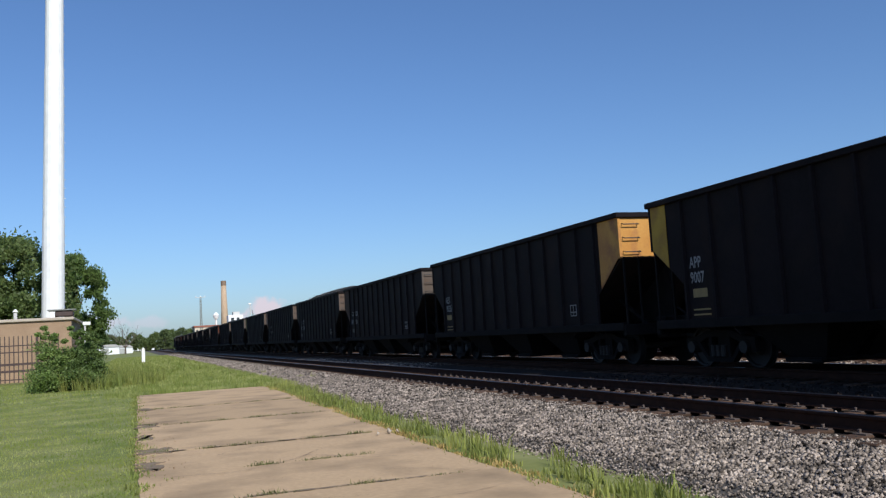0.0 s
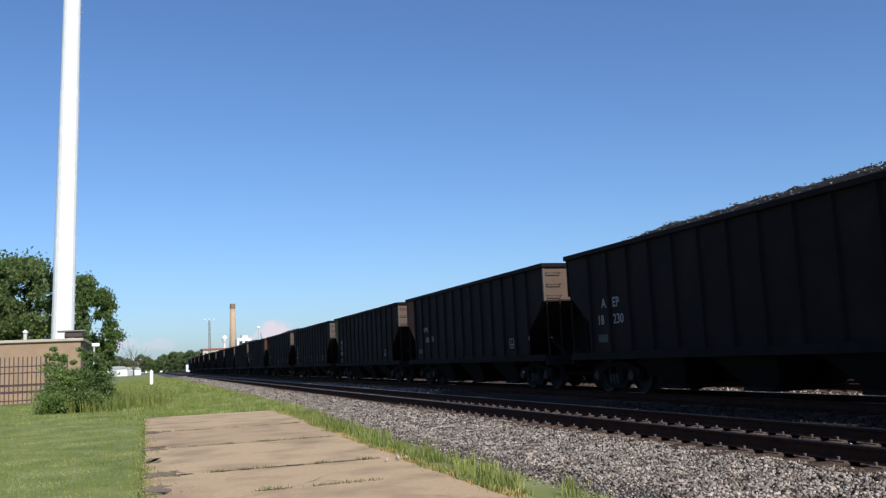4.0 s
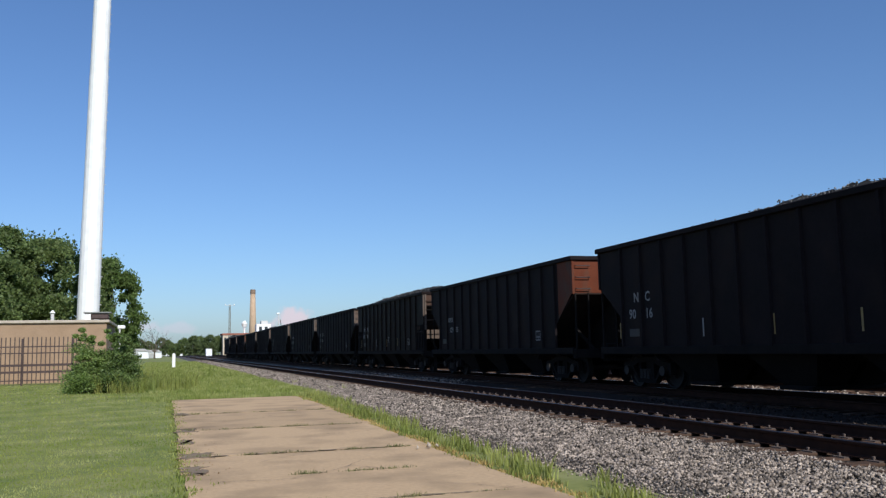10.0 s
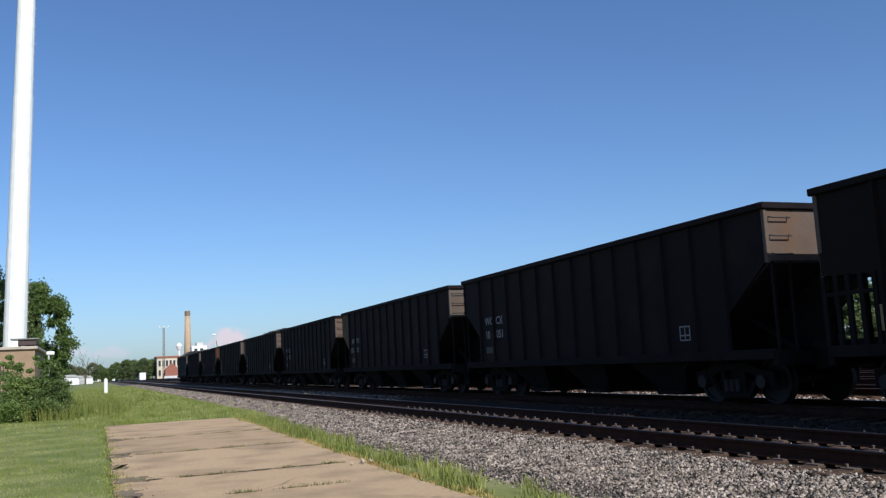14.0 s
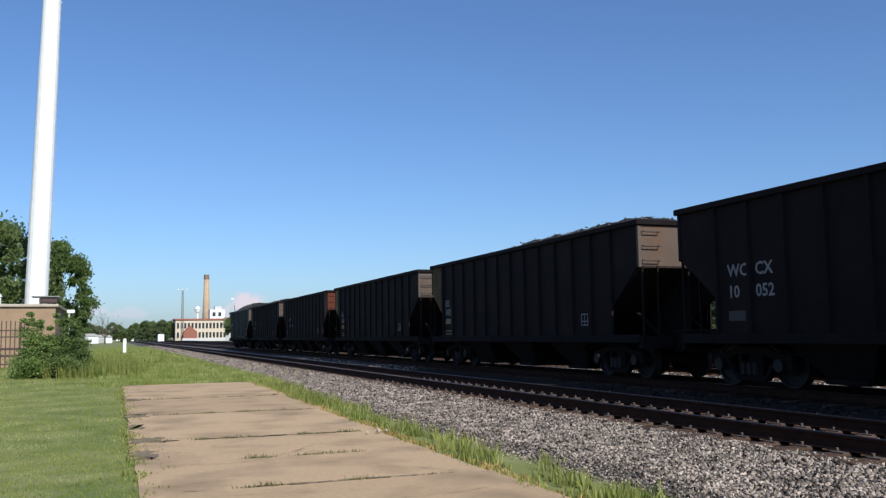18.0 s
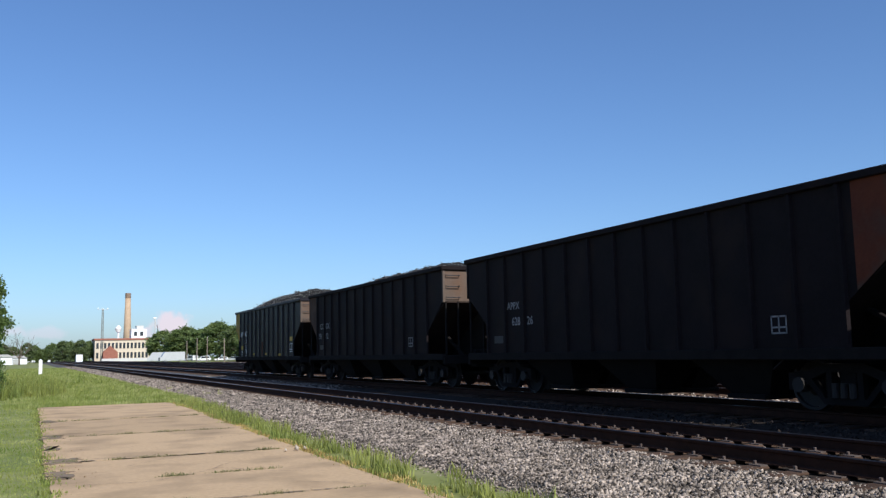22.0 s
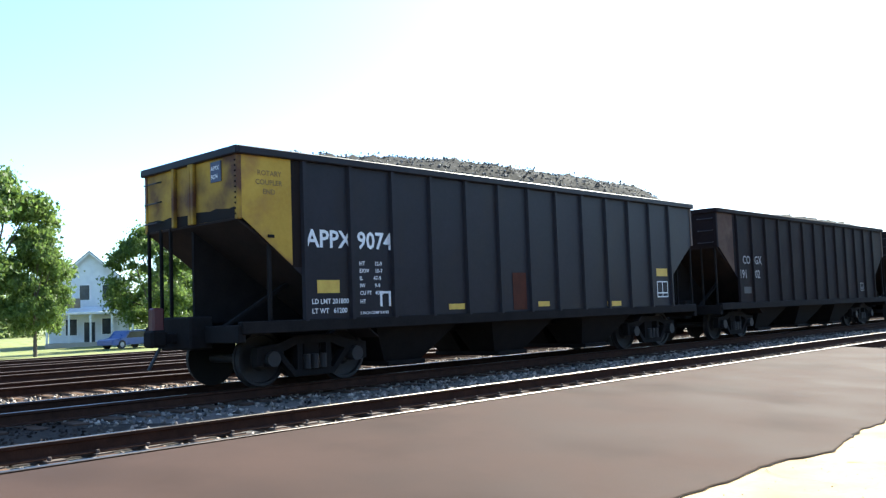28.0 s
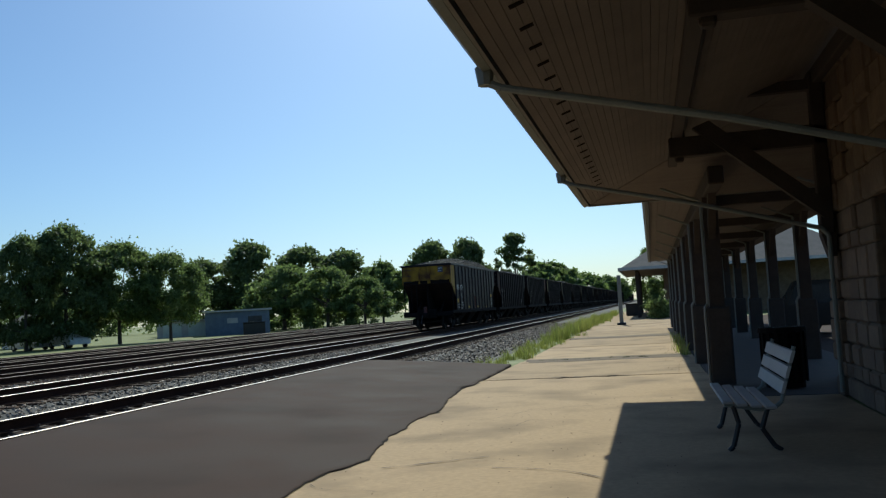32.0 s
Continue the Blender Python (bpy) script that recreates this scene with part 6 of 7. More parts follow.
for p, q in (((0, -0.9, 0), (0, -0.75, 0.85)), ((0, -0.75, 0.85), (0, -0.45, 0.95)), ((0, -0.45, 0.95), (0, 0.9, 0.15)), ((0, 0.9, 0.15), (0, 1.0, 0))):
    rod(p, q, 0.05, seg=6, bm=b)
part("pipe", b, TRIMW, sw)

# bare tree
x, y = polar(-127.2, 82)
bare = thing("bare_tree", "dead bare grey tree with forked limbs", "tree", at=pose(x, y, gz(x, y)))
part("trunk", rod((0, 0, -0.2), (0.1, 0.2, 3.0), 0.28, 0.2, 8), BARK, bare)
rb = np.random.default_rng(5)
def limb(b, p, d, r, n):
    q = p + d
    rod(p, q, r, r * 0.62, 6, b)
    if n:
        for k in range(2):
            limb(b, q, d * 0.78 + Vector(rb.normal(0, 0.3, 3) * d.length), r * 0.62, n - 1)
for k, d in enumerate(((0.2, 1.6, 1.8), (0.1, 0.2, 2.4), (-0.2, -1.5, 1.7), (0.3, 0.8, 2.2))):
    b = bmesh.new()
    limb(b, Vector((0.1, 0.2, 2.8)), Vector(d), 0.13, 3)
    part("limb", b, BARK, bare)

# leafless tree far along the line
fx, fy = polar(0.6, 300)
far_bare = thing("bare_tree", "leafless grey tree far along the line", "tree", at=pose(fx, fy, gz(fx, fy)))
part("trunk", rod((0, 0, -0.2), (0, 0, 2.2), 0.3, 0.22, 8), BARK, far_bare)
for d in ((0.6, 0.2, 1.7), (-0.7, 0.1, 1.6), (0.1, -0.3, 2.0), (1.2, 0, 1.1), (-1.2, 0.2, 1.1)):
    b = bmesh.new()
    limb(b, Vector((0, 0, 2.0)), Vector(d), 0.16, 4)
    part("limb", b, BARK, far_bare)

# street strip and driveway in front of the houses
tagged(new("road", mesh_of("road", box(66, 71, -140, 60, -0.75, -0.69), ROADM)), "pale street behind the yard", "road", kind="structure")

# ---- station: hipped canopy, stone wall, open shelter ----
# the canopy's near end (CAN_START) is unseen, lengthened to block sky light
EAVE_X, EAVE_Z, WALL_X, CAN_END, CAN_START = 1.1, 3.22, -2.3, -16.4, 1.5
slope = 0.35
can = thing("station_canopy", "broad hipped station canopy of weathered boards on timber brackets", "canopy")
zat = lambda x: EAVE_Z + (EAVE_X - x) * slope
nb = 48
width = (EAVE_X - WALL_X) / nb
for k in range(nb):
    x1 = EAVE_X - 0.02 - k * width
    x0 = x1 - width + 0.004
    far = lambda x: CAN_END + 0.02 + (EAVE_X - x)
    bm = bmesh.new()
    lo = [bm.verts.new((x, y, zat(x))) for x, y in ((x0, far(x0)), (x1, far(x1)), (x1, CAN_START), (x0, CAN_START))]
    hi = [bm.verts.new((v.co.x, v.co.y, v.co.z + 0.03)) for v in lo]
    bm.faces.new(lo), bm.faces.new(hi[::-1])
    for i in range(4):
        bm.faces.new((lo[i], lo[(i + 1) % 4], hi[(i + 1) % 4], hi[i]))
    part("soffit_board", bm, SOFFIT, can)
# boards of the hipped end, parallel to its eave
for k in range(48):
    y0 = CAN_END + 0.02 + k * width
    y1 = y0 + width - 0.004
    za, zb = EAVE_Z + (y0 - CAN_END) * slope, EAVE_Z + (y1 - CAN_END) * slope
    xa, xb = EAVE_X - (y0 - CAN_END) - 0.02, EAVE_X - (y1 - CAN_END) - 0.02
    bm = bmesh.new()
    lo = [bm.verts.new(p) for p in ((-3.6, y0, za), (xa, y0, za), (xb, y1, zb), (-3.6, y1, zb))]
    hi = [bm.verts.new((v.co.x, v.co.y, v.co.z + 0.03)) for v in lo]
    bm.faces.new(lo), bm.faces.new(hi[::-1])
    for i in range(4):
        bm.faces.new((lo[i], lo[(i + 1) % 4], hi[(i + 1) % 4], hi[i]))
    part("soffit_board", bm, SOFFIT, can)
ridge = EAVE_X - WALL_X
bm = bmesh.new()
cs = [(EAVE_X, CAN_START, EAVE_Z), (EAVE_X, CAN_END, EAVE_Z), (-3.7, CAN_END, EAVE_Z), (-3.7, CAN_END + ridge, zat(WALL_X)), (WALL_X, CAN_END + ridge, zat(WALL_X)), (WALL_X, CAN_START, zat(WALL_X))]
lo, hi = [bm.verts.new((x, y, z + 0.04)) for x, y, z in cs], [bm.verts.new((x, y, z + 0.2)) for x, y, z in cs]
for f in ((0, 1, 4, 5), (1, 2, 3, 4)):
    bm.faces.new([lo[i] for i in f]), bm.faces.new([hi[i] for i in f[::-1]])
for i in range(6):
    bm.faces.new((lo[i], lo[(i + 1) % 6], hi[(i + 1) % 6], hi[i]))
part("roof_deck", bm, ROOF, can)
part("fascia", box(EAVE_X, EAVE_X + 0.03, CAN_END - 0.03, CAN_START, EAVE_Z - 0.02, EAVE_Z + 0.22), FASCIA, can)
part("end_fascia", box(-3.7, EAVE_X - 0.002, CAN_END - 0.03, CAN_END, EAVE_Z - 0.02, EAVE_Z + 0.22), FASCIA, can)
GUTTER = [(0.035, 0.06), (0.045, 0.0), (0.1, -0.02), (0.145, 0.03), (0.155, 0.14), (0.135, 0.14), (0.12, 0.05), (0.065, 0.03)]
part("gutter", prism([(EAVE_X + a, EAVE_Z + c) for a, c in GUTTER], "y", CAN_END - 0.16, CAN_START), PIPE, can, "grey eaves gutter")
part("end_gutter", prism([(CAN_END - a, EAVE_Z + c) for a, c in GUTTER], "x", -3.7, EAVE_X + 0.03), PIPE, can, "grey eaves gutter of the hipped end")
# slots are solid tiles; the dark inside is put into their colour
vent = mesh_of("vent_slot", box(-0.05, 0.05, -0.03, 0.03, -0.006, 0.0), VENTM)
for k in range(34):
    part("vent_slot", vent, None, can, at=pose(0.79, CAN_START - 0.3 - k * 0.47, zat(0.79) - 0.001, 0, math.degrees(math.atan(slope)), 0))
for y in (-6.45, -12.2):
    part("outlet", rod((EAVE_X + 0.1, y, EAVE_Z + 0.03), (EAVE_X + 0.1, y, EAVE_Z - 0.11), 0.075, 0.055), PIPE, can)
    pipe = bmesh.new()
    bends = [(EAVE_X + 0.1, EAVE_Z - 0.08), (EAVE_X - 0.02, EAVE_Z - 0.14), (-0.5, 2.69), (-2.12, 2.22), (-2.2, 2.12), (-2.2, 0.1)]
    for p, q in zip(bends, bends[1:]):
        rod((p[0], y, p[1]), (q[0], y, q[1]), 0.03, bm=pipe)
    part("downspout", pipe, PIPE, can, "green-grey sloping downspout pipe")
for y in (0.0, -6.2, -12.35):
    part("cross_beam", box(-2.28, -0.28, y - 0.1, y + 0.1, 3.33, 3.6, bev=0.015), TIMBER, can)
    part("upper_beam", box(-2.28, -0.45, y - 0.07, y + 0.07, zat(-0.5) + 0.3, zat(-0.5) + 0.44), TIMBER, can)
    part("knee_brace", prism([(-2.16, 2.36), (-2.16, 2.62), (-0.82, 3.78), (-0.6, 3.7)], "y", y + 0.005, y + 0.15), TIMBER, can)
    part("wall_post", box(-2.29, -2.12, y - 0.1, y + 0.1, 2.15, zat(-2.1) - 0.02, bev=0.015), TIMBER, can)
    part("corbel", prism([(-2.29, 1.85), (-2.2, 1.85), (-2.12, 2.15), (-2.29, 2.15)], "y", y - 0.1, y + 0.1), TIMBER, can)
    pen = box(-0.5, -0.32, y - 0.09, y + 0.09, 3.36, zat(-0.32) - 0.01, bev=0.02)
    box(-0.47, -0.35, y - 0.06, y + 0.06, 3.27, 3.36, pen, 0.02)
    part("pendant", pen, TIMBER, can)
part("purlin", box(-0.47, -0.33, CAN_END + 1.4, CAN_START, zat(-0.33) - 0.13, zat(-0.33) - 0.005, bev=0.01), TIMBER, can)
part("ledger", box(WALL_X + 0.02, WALL_X + 0.14, -12.8, CAN_START, zat(WALL_X) - 0.26, zat(WALL_X + 0.14) - 0.01, bev=0.01), TIMBER, can)

# stone wall in courses, with a quoined corner and a deep doorway
wall = thing("wall_station", "rough grey-tan stone station wall in courses", "wall", kind="structure")
part("core", box(-2.75, -2.4, -12.85, -10.45, -0.1, 4.3), STONEW, wall)
# near stretch of the wall is unseen, run on to keep sky light off
part("core", box(-2.75, -2.4, -8.85, 3.4, -0.1, 4.3), STONEW, wall)
part("core", box(-2.75, -2.4, -10.44, -8.86, 2.45, 4.3), STONEW, wall)
part("return_wall", box(-9.0, -2.45, -12.85, -12.5, -0.1, 4.3), STONEW, wall)
rs = random.Random(4)
z = 0.0
door_gap = (-10.45, -8.85)
while z < 4.2:
    h = rs.choice((0.2, 0.26, 0.3, 0.38))
    for a, c in ((-12.9, door_gap[0]), (door_gap[1], 3.2)) if z < 2.4 else ((-12.9, 3.2),):
        y = a
        while y < c - 0.01:
            y1 = y + (rs.uniform(0.24, 0.62) if y < -8.5 else rs.uniform(0.6, 1.3))
            y1 = c if y1 > c - 0.25 else y1
            o = rs.uniform(0.0, 0.06) + (0.03 if y == a and a < -12 else 0)
            part("stone", box(-2.42, -2.34 + o, y + 0.004, y1 - 0.004, z + 0.004, min(z + h, 4.25) - 0.004, bev=rs.choice((0.016, 0.024, 0.032))), STONEW, wall)
            y = y1
    z += h
door = thing("door_1", "dark grey painted station door deep in a stone doorway", "door", kind="structure")
part("leaf", box(-2.68, -2.64, -10.34, -9.02, 0.02, 2.2), DOORP, door)
for a in (-10.24, -9.62):
    part("door_panel", box(-2.64, -2.625, a, a + 0.52, 0.2, 0.95, bev=0.006), DOORP, door)
    part("door_panel", box(-2.64, -2.625, a, a + 0.52, 1.1, 2.05, bev=0.006), DOORP, door)
for a in (-10.44, -8.94):
    part("door_frame", box(-2.7, -2.46, a, a + 0.09, 0, 2.42), TIMBER, door)
part("door_frame", box(-2.7, -2.46, -10.345, -8.945, 2.25, 2.42), TIMBER, door)
part("notice", box(-2.618, -2.612, -9.42, -9.12, 1.62, 1.86), TRIMW, door)
part("door_handle", rod((-2.63, -9.12, 1.05), (-2.55, -9.12, 1.05), 0.02), PIPE, door)
lampw = thing("wall_lantern", "dark wall lantern on a bracket beside the door", "lamp", at=pose(-2.3, -8.72, 2.1))
part("bracket", rod((-0.04, 0, 0.12), (0.14, 0, 0.16), 0.015), DARKM, lampw)
part("lantern", rod((0.14, 0, -0.12), (0.14, 0, 0.14), 0.05, 0.08, 6), DARKM, lampw)

# open shelter beyond the building: roof on two rows of posts
sh = thing("platform_shelter", "open timber platform shelter with a long row of posts", "shelter")
S0, S1 = CAN_END - 0.2, -45.5
part("roof", prism([(-4.1, 3.3), (0.0, 3.3), (0.0, 3.4), (-2.05, 4.2), (-4.1, 3.4)], "y", S1, S0), ROOFP, sh)
for k in range(27):
    part("ceiling_board", box(-4.05 + k * 0.15, -3.905 + k * 0.15, S1 + 0.02, S0 - 0.02, 3.262, 3.295), SOFFIT, sh)
part("fascia", box(0.004, 0.03, S1, S0, 3.2, 3.42), TIMBER, sh)
part("gutter", prism([(a - 0.003, 3.24 + c) for a, c in GUTTER], "y", S1, S0), PIPE, sh, "grey eaves gutter")
part("plate_beam", box(-1.02, -0.8, S1, -12.9, 3.0, 3.26, bev=0.02), TIMBER, sh)
part("plate_beam", box(-3.12, -2.9, S1, -12.9, 3.0, 3.26, bev=0.02), TIMBER, sh)
# added floor; the shelter's shade is put into its dark colour
tagged(new("shelter_floor", mesh_of("shelter_floor", box(-3.7, -0.8, S1 - 1, -12.9, -0.06, 0.005), FLOOR_SHADE)), "paving under the shelter, its colour darkened for the roof's shade", "pavement", kind="structure")
tagged(new("parking_lot", mesh_of("parking_lot", box(-26, -3.72, -57, -13.0, -0.06, -0.01), ASPHALT)), "dark asphalt parking lot behind the shelter", "pavement", kind="structure")
pst = mesh_of("post", box(-0.12, 0.12, -0.12, 0.12, 1.2, 3.02, bev=0.015), TIMBER)
ped = mesh_of("pedestal", box(-0.19, 0.19, -0.19, 0.19, -0.05, 1.24, bev=0.03), PEDESTAL)
kn = mesh_of("knee_brace", prism([(-0.1, 2.3), (0.1, 2.3), (0.75, 3.01), (0.5, 3.01)], "x", -0.06, 0.06), TIMBER)
tie_beam = mesh_of("tie_beam", box(-3.0, -0.92, -0.08, 0.08, 2.86, 3.02, bev=0.01), TIMBER)
for k in range(7):
    y = -14.75 - k * 4.65
    for x in (-0.92, -3.01):
        part("post", pst, None, sh, at=pose(x, y, 0))
        part("pedestal", ped, None, sh, at=pose(x, y, 0))
        part("knee_brace", kn, None, sh, at=pose(x, y, 0))
        part("knee_brace", kn, None, sh, at=pose(x, y, 0, 0, 0, 180))
        pipe = rod((x + 0.2, y + 0.16, 0.02), (x + 0.2, y + 0.16, 1.24), 0.022, seg=6)
        rod((x + 0.2, y + 0.16, 1.24), (x + 0.15, y + 0.13, 1.3), 0.022, seg=6, bm=pipe)
        rod((x + 0.15, y + 0.13, 1.3), (x + 0.15, y + 0.13, 2.95), 0.022, seg=6, bm=pipe)
        rod((x + 0.15, y + 0.13, 2.95), (x + 0.75, y + 0.13, 3.2), 0.022, seg=6, bm=pipe)
        part("rain_pipe", pipe, PIPE, sh, "pale thin rain pipe up the post")
    part("tie_beam", tie_beam, None, sh, at=pose(0, y, 0))
# second building with a hipped canopy
hp = thing("far_canopy", "hipped grey canopy roof of a second station building", "canopy")
b = bmesh.new()
e = [b.verts.new(p) for p in ((2.3, -65, 3.6), (2.3, -90, 3.6), (-15, -90, 3.6), (-15, -65, 3.6), (-5.2, -72.5, 8.3), (-7.5, -72.5, 8.3))]
for f in ((0, 1, 4), (1, 2, 5, 4), (2, 3, 5), (3, 0, 4, 5), (0, 3, 2, 1)):
    b.faces.new([e[i] for i in f])
part("roof", b, ROOFB, hp)
part("fascia", box(2.3, 2.34, -90, -65, 3.5, 3.72), TRIMW, hp)
part("front_fascia", box(-15, 2.298, -65.0, -64.96, 3.5, 3.72), TRIMW, hp)
part("wall", box(-14.5, -1.2, -88, -70, -0.1, 3.59), STONEW, hp)
for k in range(5):
    part("post", box(0.9, 1.15, -66.5 - k * 4.6, -66.25 - k * 4.6, -0.05, 3.59, bev=0.02), TIMBER, hp)

sp_ = thing("platform_post", "pale square platform post on a foot", "post", at=pose(1.82, -50.3, 0))
part("post", box(-0.11, 0.11, -0.11, 0.11, 0, 2.8, bev=0.02), PIPE, sp_)
part("foot", box(-0.25, 0.25, -0.25, 0.25, 0, 0.14, bev=0.03), DARKM, sp_)
tb = thing("planter_box", "low dark planter box on the platform", "planter", at=pose(1.7, -76, 0))
part("box", box(-0.55, 0.55, -0.55, 0.55, 0, 0.95, bev=0.04), DARKM, tb)
part("rim", box(-0.6, 0.6, -0.6, 0.6, 0.95, 1.02, bev=0.01), TIMBER, tb)

# bench
bench = thing("bench", "white-slatted park bench with curved black metal frames", "bench", at=pose(-0.2, 0, 0))
Y0, Y1 = -10.2, -8.45
for k in range(4):
    x = -0.26 - k * 0.125
    z = 0.43 - 0.016 * k + (0.008 if k == 0 else 0)
    part("seat_slat", box(x - 0.095, x, Y0, Y1, z, z + 0.03, bev=0.008), BENCHW, bench)
for k in range(3):
    z, x = 0.52 + k * 0.135, -0.8 - k * 0.045
    bm = prism([(x, z), (x + 0.03, z), (x + 0.03 - 0.035, z + 0.105), (x - 0.035, z + 0.105)], "y", Y0, Y1)
    part("back_slat", bm, BENCHW, bench)
for y in (Y0 + 0.2, Y1 - 0.12):
    b = bmesh.new()
    pts = [(-0.28, 0.42), (-0.6, 0.37), (-0.72, 0.38), (-0.79, 0.44), (-0.83, 0.6), (-0.93, 0.93)]
    for p, q in zip(pts, pts[1:]):
        rod((p[0], y, p[1]), (q[0], y, q[1]), 0.02, seg=6, bm=b)
    part("frame", b, PIPE, bench, "grey metal side frame")
    b = bmesh.new()
    for p, q in zip([(-0.36, 0.41), (-0.4, 0.25), (-0.34, 0.04)], [(-0.4, 0.25), (-0.34, 0.04), (-0.3, 0.0)]):
        rod((p[0], y, p[1]), (q[0], y, q[1]), 0.025, seg=6, bm=b)
    part("front_leg", b, DARKM, bench)
    b = bmesh.new()
    for p, q in zip([(-0.66, 0.38), (-0.6, 0.2), (-0.7, 0.04)], [(-0.6, 0.2), (-0.7, 0.04), (-0.76, 0.0)]):
        rod((p[0], y, p[1]), (q[0], y, q[1]), 0.025, seg=6, bm=b)
    part("back_leg", b, DARKM, bench)
can2 = thing("litter_bin", "dark slatted litter bin in the shade", "bin", at=pose(-1.75, -13.9, 0))
for k in range(16):
    a = 2 * math.pi * k / 16
    part("slat", box(-0.025, 0.025, 0.3, 0.325, 0.1, 0.85), BINM, can2, at=pose(0, 0, 0, 0, 0, math.degrees(a)))
part("liner", rod((0, 0, 0.02), (0, 0, 0.82), 0.28, seg=16), BINM, can2)
part("rim", rod((0, 0, 0.83), (0, 0, 0.9), 0.35, 0.33, seg=16), BINM, can2)
gv_ = vehicle("suv", "black", -6.2, -30, 78, "dark parked suv behind the shelter")

shrub("platform_shrub", "leafy green shrub beside the far canopy", -0.25, -62, 1.2, 4.0, 2.4, 24, LEAF, 300, 36, 0.16)
shrub("front_shrub", "round dark shrub in front of the blue-grey house", *polar(-134.8, 80), 2.6, 2.6, 1.8, 26, LEAF_D, 220, 24, 0.2)
shrub("front_shrub", "low green shrub in front of the blue-grey house", *polar(-136.9, 80), 2.2, 2.2, 1.4, 27, LEAF, 220, 20, 0.2)
rl = RNG.uniform(0, 1, (120, 2))
tagged(new("edge_rubble", scatter_stones("edge_rubble", np.stack([-0.08 + 0.6 * rl[:, 0] ** 3, 11.2 + 4 * rl[:, 1], np.full(120, 0.004)], 1), RNG.uniform(0.008, 0.035, 120), CONCRETE)), "crumbled pale concrete along the slab's edge", "rubble", kind="stuff")
rub = RNG.uniform(0, 1, (110, 2))
tagged(new("rubble", scatter_stones("rubble", np.stack([-0.7 + 0.75 * rub[:, 0] ** 1.6, -17.5 - 9 * rub[:, 1], np.full(110, 0.006)], 1), RNG.uniform(0.008, 0.032, 110), CONCRETE)), "broken concrete bits along the shelter's edge", "rubble", kind="stuff")

# ---- grass: lawn blades, tufts along the slab edges, weeds in the joints ----
def spread(n, x0, x1, y0, y1, power=1.0):
    y = y0 + (y1 - y0) * RNG.uniform(0, 1, n) ** power
    return np.stack([RNG.uniform(x0, x1, n), y, np.full(n, -0.035)], 1)

lawn = [spread(60000, -9, -0.08, 6.5, 16, 1.2), spread(45000, -14, -0.08, 16, 30, 1.2), spread(30000, -20, 0.0, 30, 50), spread(26000, -1, 5.0, 29.3, 60, 1.4), spread(9000, 3.9, 4.6, 29.3, 60, 1.3), spread(20000, -3, 4.7, 55, 150, 1.2)]
hs = [RNG.uniform(0.015, 0.038, 60000), RNG.uniform(0.02, 0.045, 45000), RNG.uniform(0.03, 0.07, 30000), RNG.uniform(0.04, 0.17, 26000), RNG.uniform(0.06, 0.2, 9000), RNG.uniform(0.1, 0.3, 20000)]
for p, h, w in zip(lawn, hs, (0.007, 0.01, 0.016, 0.014, 0.035, 0.06)):
    tagged(new("lawn_grass", scatter_blades("lawn_grass", p, h, w, BLADE)), "short green lawn grass blades", "grass", kind="stuff")
def tufts(n_tuft, per, x_of, y0, y1, h, spread_r):
    cy = RNG.uniform(y0, y1, n_tuft)
    cx = x_of(cy) + RNG.normal(0, spread_r, n_tuft)
    p = np.stack([np.repeat(cx, per) + RNG.normal(0, 0.06, n_tuft * per), np.repeat(cy, per) + RNG.normal(0, 0.08, n_tuft * per), np.full(n_tuft * per, -0.03)], 1)
    th = np.repeat(RNG.uniform(*h, n_tuft), per) * RNG.uniform(0.5, 1.2, n_tuft * per)
    return p, th
edge_n = lambda y: np.interp(y, [0, 12, 29], [3.85, 3.85, 4.25])
edge_s = lambda y: np.interp(y, [-90, -40, -22], [3.75, 3.8, 3.95])
tt = [tufts(150, 15, lambda y: edge_n(y) - 0.2, 5, 30, (0.03, 0.1), 0.1), tufts(190, 17, edge_n, 3.5, 30, (0.06, 0.26), 0.16), tufts(60, 18, lambda y: edge_n(y) + 0.2, 16, 30, (0.1, 0.26), 0.15), tufts(85, 24, edge_s, -36, -21.4, (0.08, 0.34), 0.25), tufts(170, 26, edge_s, -62, -33, (0.2, 0.75), 0.3), tufts(120, 20, edge_s, -95, -58, (0.2, 0.5), 0.3), tufts(22, 16, lambda y: 0 * y - 0.62, -31, -22, (0.08, 0.34), 0.06), tufts(140, 14, lambda y: 0 * y - 0.05, 6, 30, (0.03, 0.085), 0.06), tufts(150, 12, lambda y: 0 * y + 0.04, 6, 29, (0.02, 0.06), 0.09),
      tufts(110, 30, lambda y: 0 * y - 0.9, 36, 44, (0.4, 0.95), 0.8), tufts(60, 16, lambda y: 0 * y + 2.5, 31, 60, (0.12, 0.3), 1.5)]
dry = tufts(260, 16, lambda y: edge_n(y) - 0.27, 5, 29, (0.02, 0.07), 0.035)
tagged(new("dry_grass", scatter_blades("dry_grass", *dry, 0.008, STRAW, 1.0)), "dry straw-yellow grass along the slab edge", "grass", kind="stuff")
tagged(new("tall_grass", scatter_blades("tall_grass", np.concatenate([a for a, b in tt]), np.concatenate([b for a, b in tt]), 0.009, BLADE_TALL, 0.6)), "tall yellow-green grass tufts along the platform edge", "grass", kind="stuff")
jp, jh = [], []
SOIL_RNG = np.random.default_rng(77)
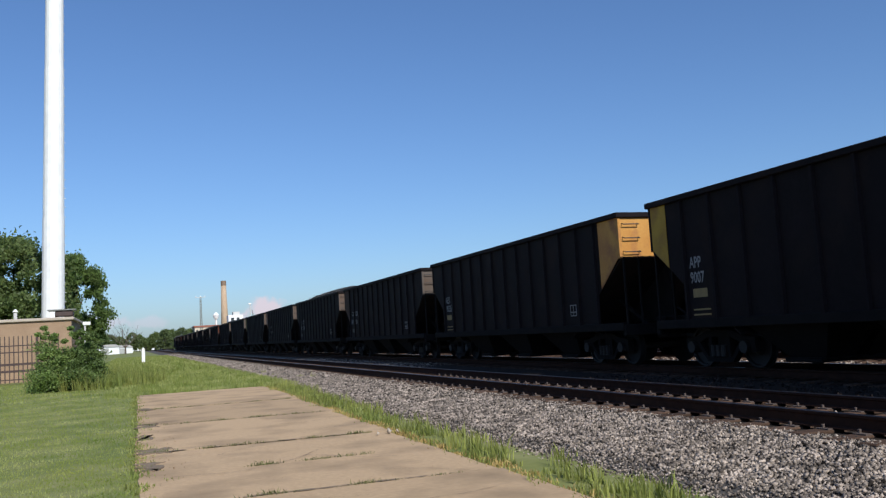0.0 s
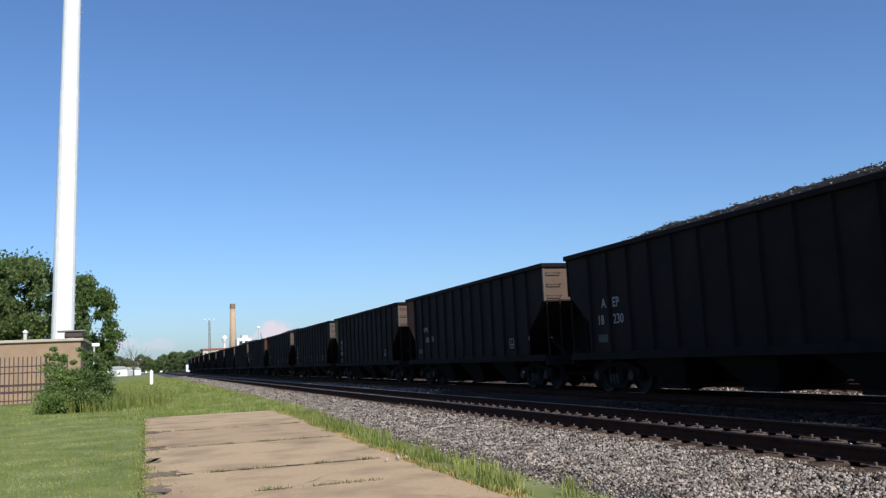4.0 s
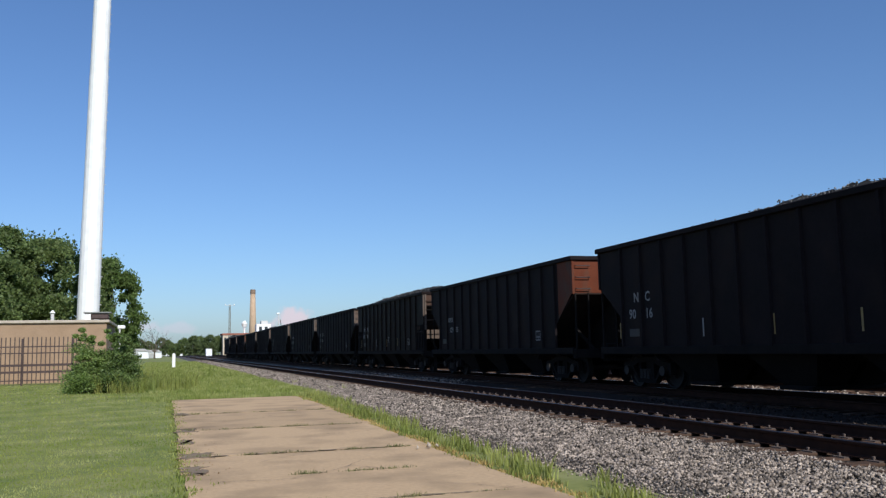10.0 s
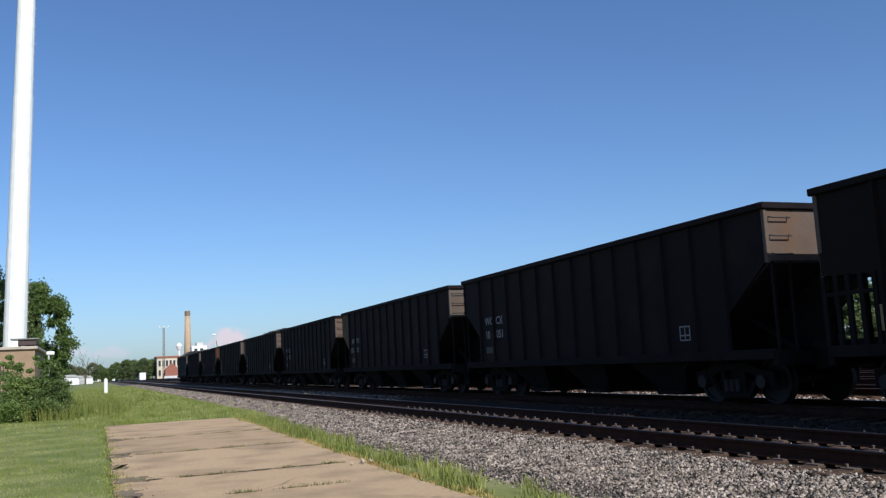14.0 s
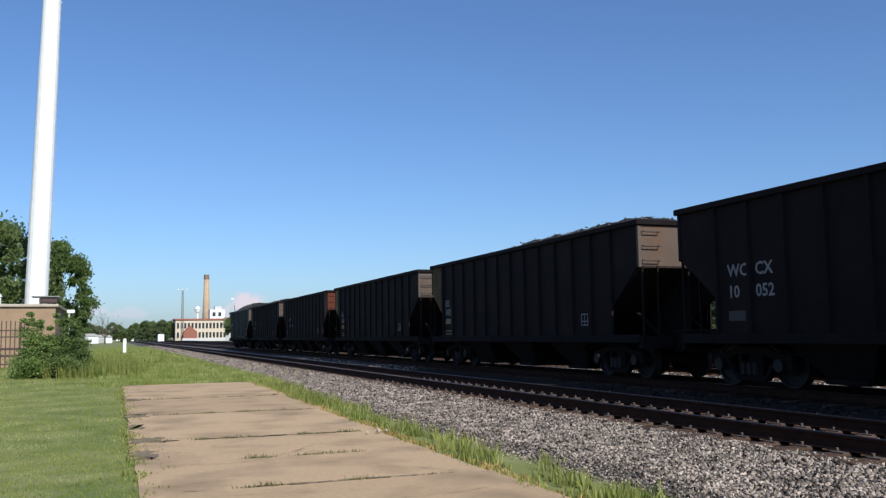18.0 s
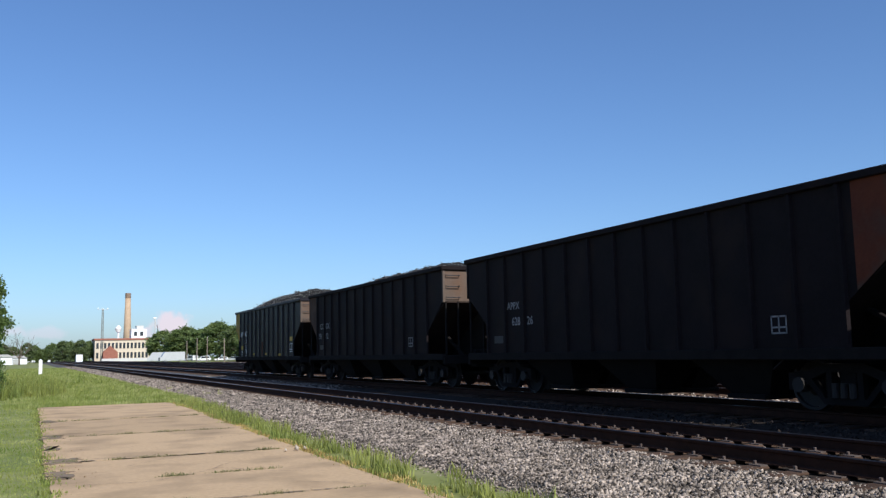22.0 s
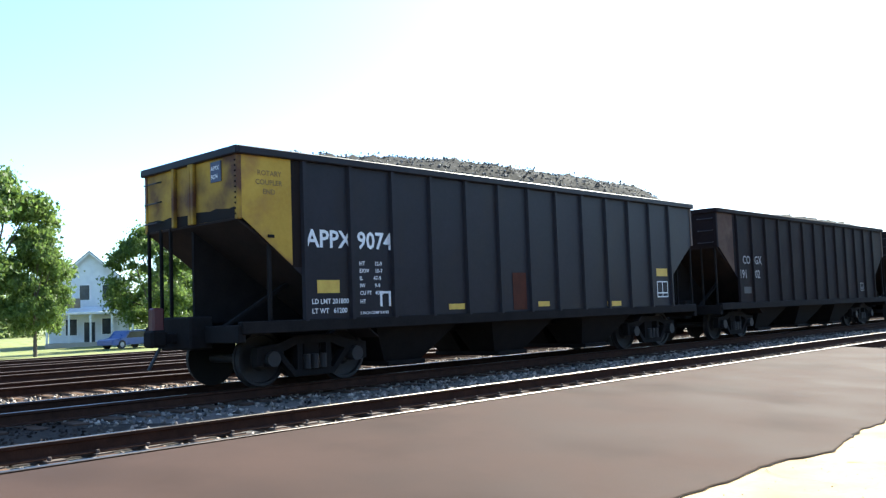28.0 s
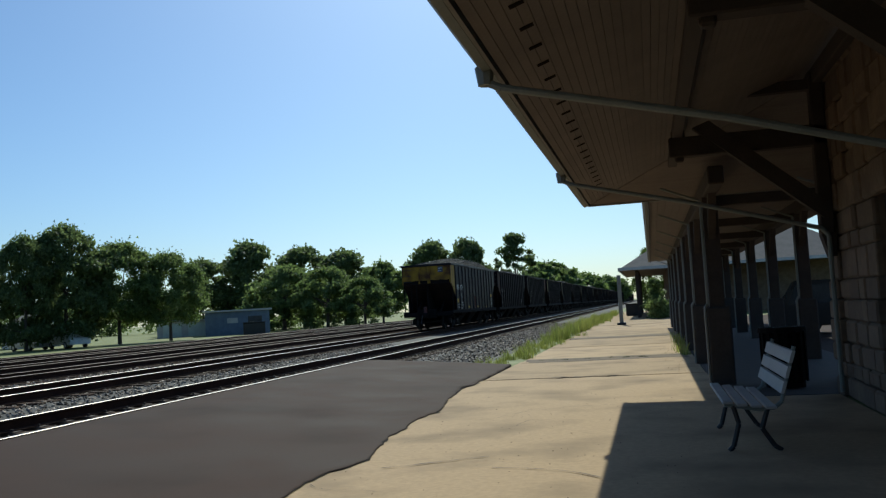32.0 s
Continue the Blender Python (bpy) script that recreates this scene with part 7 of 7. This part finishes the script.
for y, a, c in ((22.2, 0.0, 3.6), (17.6, 0.0, 3.5), (13.2, 0.0, 3.4), (8.8, 0.2, 3.3), (-17.1, 0.4, 3.3)):
    # soil that has gathered in a joint, of uneven width
    q = np.arange(a, c, 0.04)
    wide = np.clip(np.convolve(SOIL_RNG.normal(0.01, 0.05, len(q) + 4), np.ones(5) / 5, "valid") - 0.006, 0.0005, 0.05)
    mid = y + np.convolve(SOIL_RNG.normal(0, 0.03, len(q) + 8), np.ones(9) / 9, "valid")
    k = np.arange(len(q) - 1)
    part("joint_soil", raw_mesh("joint_soil", np.concatenate([np.c_[q, mid + wide, np.full(len(q), 0.0065)], np.c_[q, mid - wide, np.full(len(q), 0.0065)]]), np.stack([k, k + len(q), k + len(q) + 1, k + 1], 1), DIRTY), None, platform, "dark soil gathered in the slab joint")
for y, a, c in ((22.2, 0, 3.6), (17.6, 0, 3.5), (13.2, 0, 1.9), (13.2, 2.2, 3.4), (8.8, 0.8, 3.2), (10.9, 1.2, 2.6), (-22.2, 0.2, 3.3)):
    c0 = RNG.uniform(a, c, int(11 * (c - a)) + 1)
    n = 26 * len(c0)
    jp.append(np.stack([np.repeat(c0, 26) + RNG.normal(0, 0.06, n), y + RNG.normal(0, 0.02, n), np.full(n, -0.02)], 1))
    jh.append(np.repeat(RNG.uniform(0.2, 1.0, len(c0)), 26) * RNG.uniform(0.025, 0.085, n))
tagged(new("joint_weeds", scatter_blades("joint_weeds", np.concatenate(jp), np.concatenate(jh), 0.006, WEED, 0.9)), "short weeds growing in the slab joints", "weeds", kind="stuff")
chip = thing("concrete_chunk", "broken pale concrete chunk at the slab's edge", "rubble", at=pose(3.42, 12.75, 0))
part("chunk", scatter_stones("chunk", np.array([(0, 0, 0.03), (0.14, 0.05, 0.02), (-0.18, -0.03, 0.02)]), np.array([0.085, 0.06, 0.065]), CAPST), None, chip)

# woods and hedges closing the view behind the houses and the yard
r = np.random.default_rng(31)
cl = []
for az in np.arange(-178, -6, 0.9):
    d = np.interp(-az, [6, 14, 30, 60, 100, 150, 178], [470, 340, 215, 165, 150, 190, 420]) * r.uniform(0.95, 1.1)
    x, y = polar(float(az), float(d))
    for q in range(4):
        cl.append((x + r.normal(0, 2), y + r.normal(0, 2), r.uniform(0.5, (3.6 if az > -40 else 5.0) + d / 110) + gz(x, y), r.uniform(1.3, 2.4)))
for az in np.arange(-5.5, 30, 0.9):
    d = 520 * r.uniform(0.95, 1.1) if az < 3 else 190
    x, y = polar(float(az), float(d))
    for q in range(4):
        cl.append((x + r.normal(0, 2), y + r.normal(0, 2), r.uniform(0.3, 1.0 + d / 150), r.uniform(1.5, 2.6)))
tagged(new("far_woods", leaf_mesh("far_woods", cl, 80, 0.75, LEAF_D, r)), "far green woods and hedges behind the yard", "woods", kind="stuff")

# ---- what moves ----
TRAIN = [1.19037, -1.72129, 0.03348, 0.02169]
# shift of each wagon against even spacing, counted from the tail, set to fit the camera's view
SHIFT = [0.0, 0.05, -0.1, -0.4, -0.5, -0.55, -0.45, -0.25, 0.05, 0.15, 0.0, -0.15, -0.3, -0.25, -0.3, -0.25, -0.08, 0.05]
TRIM = [(0, 0.0), (24.5, 0.02), (25.2, 0.12), (25.6, 0.24), (27.5, 0.06), (28.0, -0.25), (28.5, -0.6), (29.0, -1.0), (30.0, -1.4), (31.0, -1.8), (32, -2.3)]


def tail_y(t):
    s = (t - 16) / 16
    return 100 * (TRAIN[0] + TRAIN[1] * s + TRAIN[2] * s * s + TRAIN[3] * s ** 3) + float(np.interp(t, [a for a, b in TRIM], [b for a, b in TRIM]))


def motions():
    times = [0.5 * k for k in range(65)]
    for k, w in enumerate(WAGONS):
        shift = SHIFT[k] if k < len(SHIFT) else 0.0
        walk(w, [(t, pose(TRACK_2, tail_y(t) - PITCH * k + shift, RAILTOP_Z)) for t in (times if k < 3 else times[::2])])
    for truck in [c for c in WAGONS[0].children if c.name.startswith("truck")]:
        for ws in [c for c in truck.children if c.name.startswith(("wheel", "axle"))]:
            x, y = ws.location.x, ws.location.y
            side, sense = (180, -1) if ws.name.startswith("wheel") and x < 0 else (0, 1)
            walk(ws, [(f / 30, pose(x, y, R_WHEEL, sense * math.degrees(-(tail_y(f / 30) - tail_y(0)) / R_WHEEL) % 360, 0, side)) for f in range(961)])


motions()
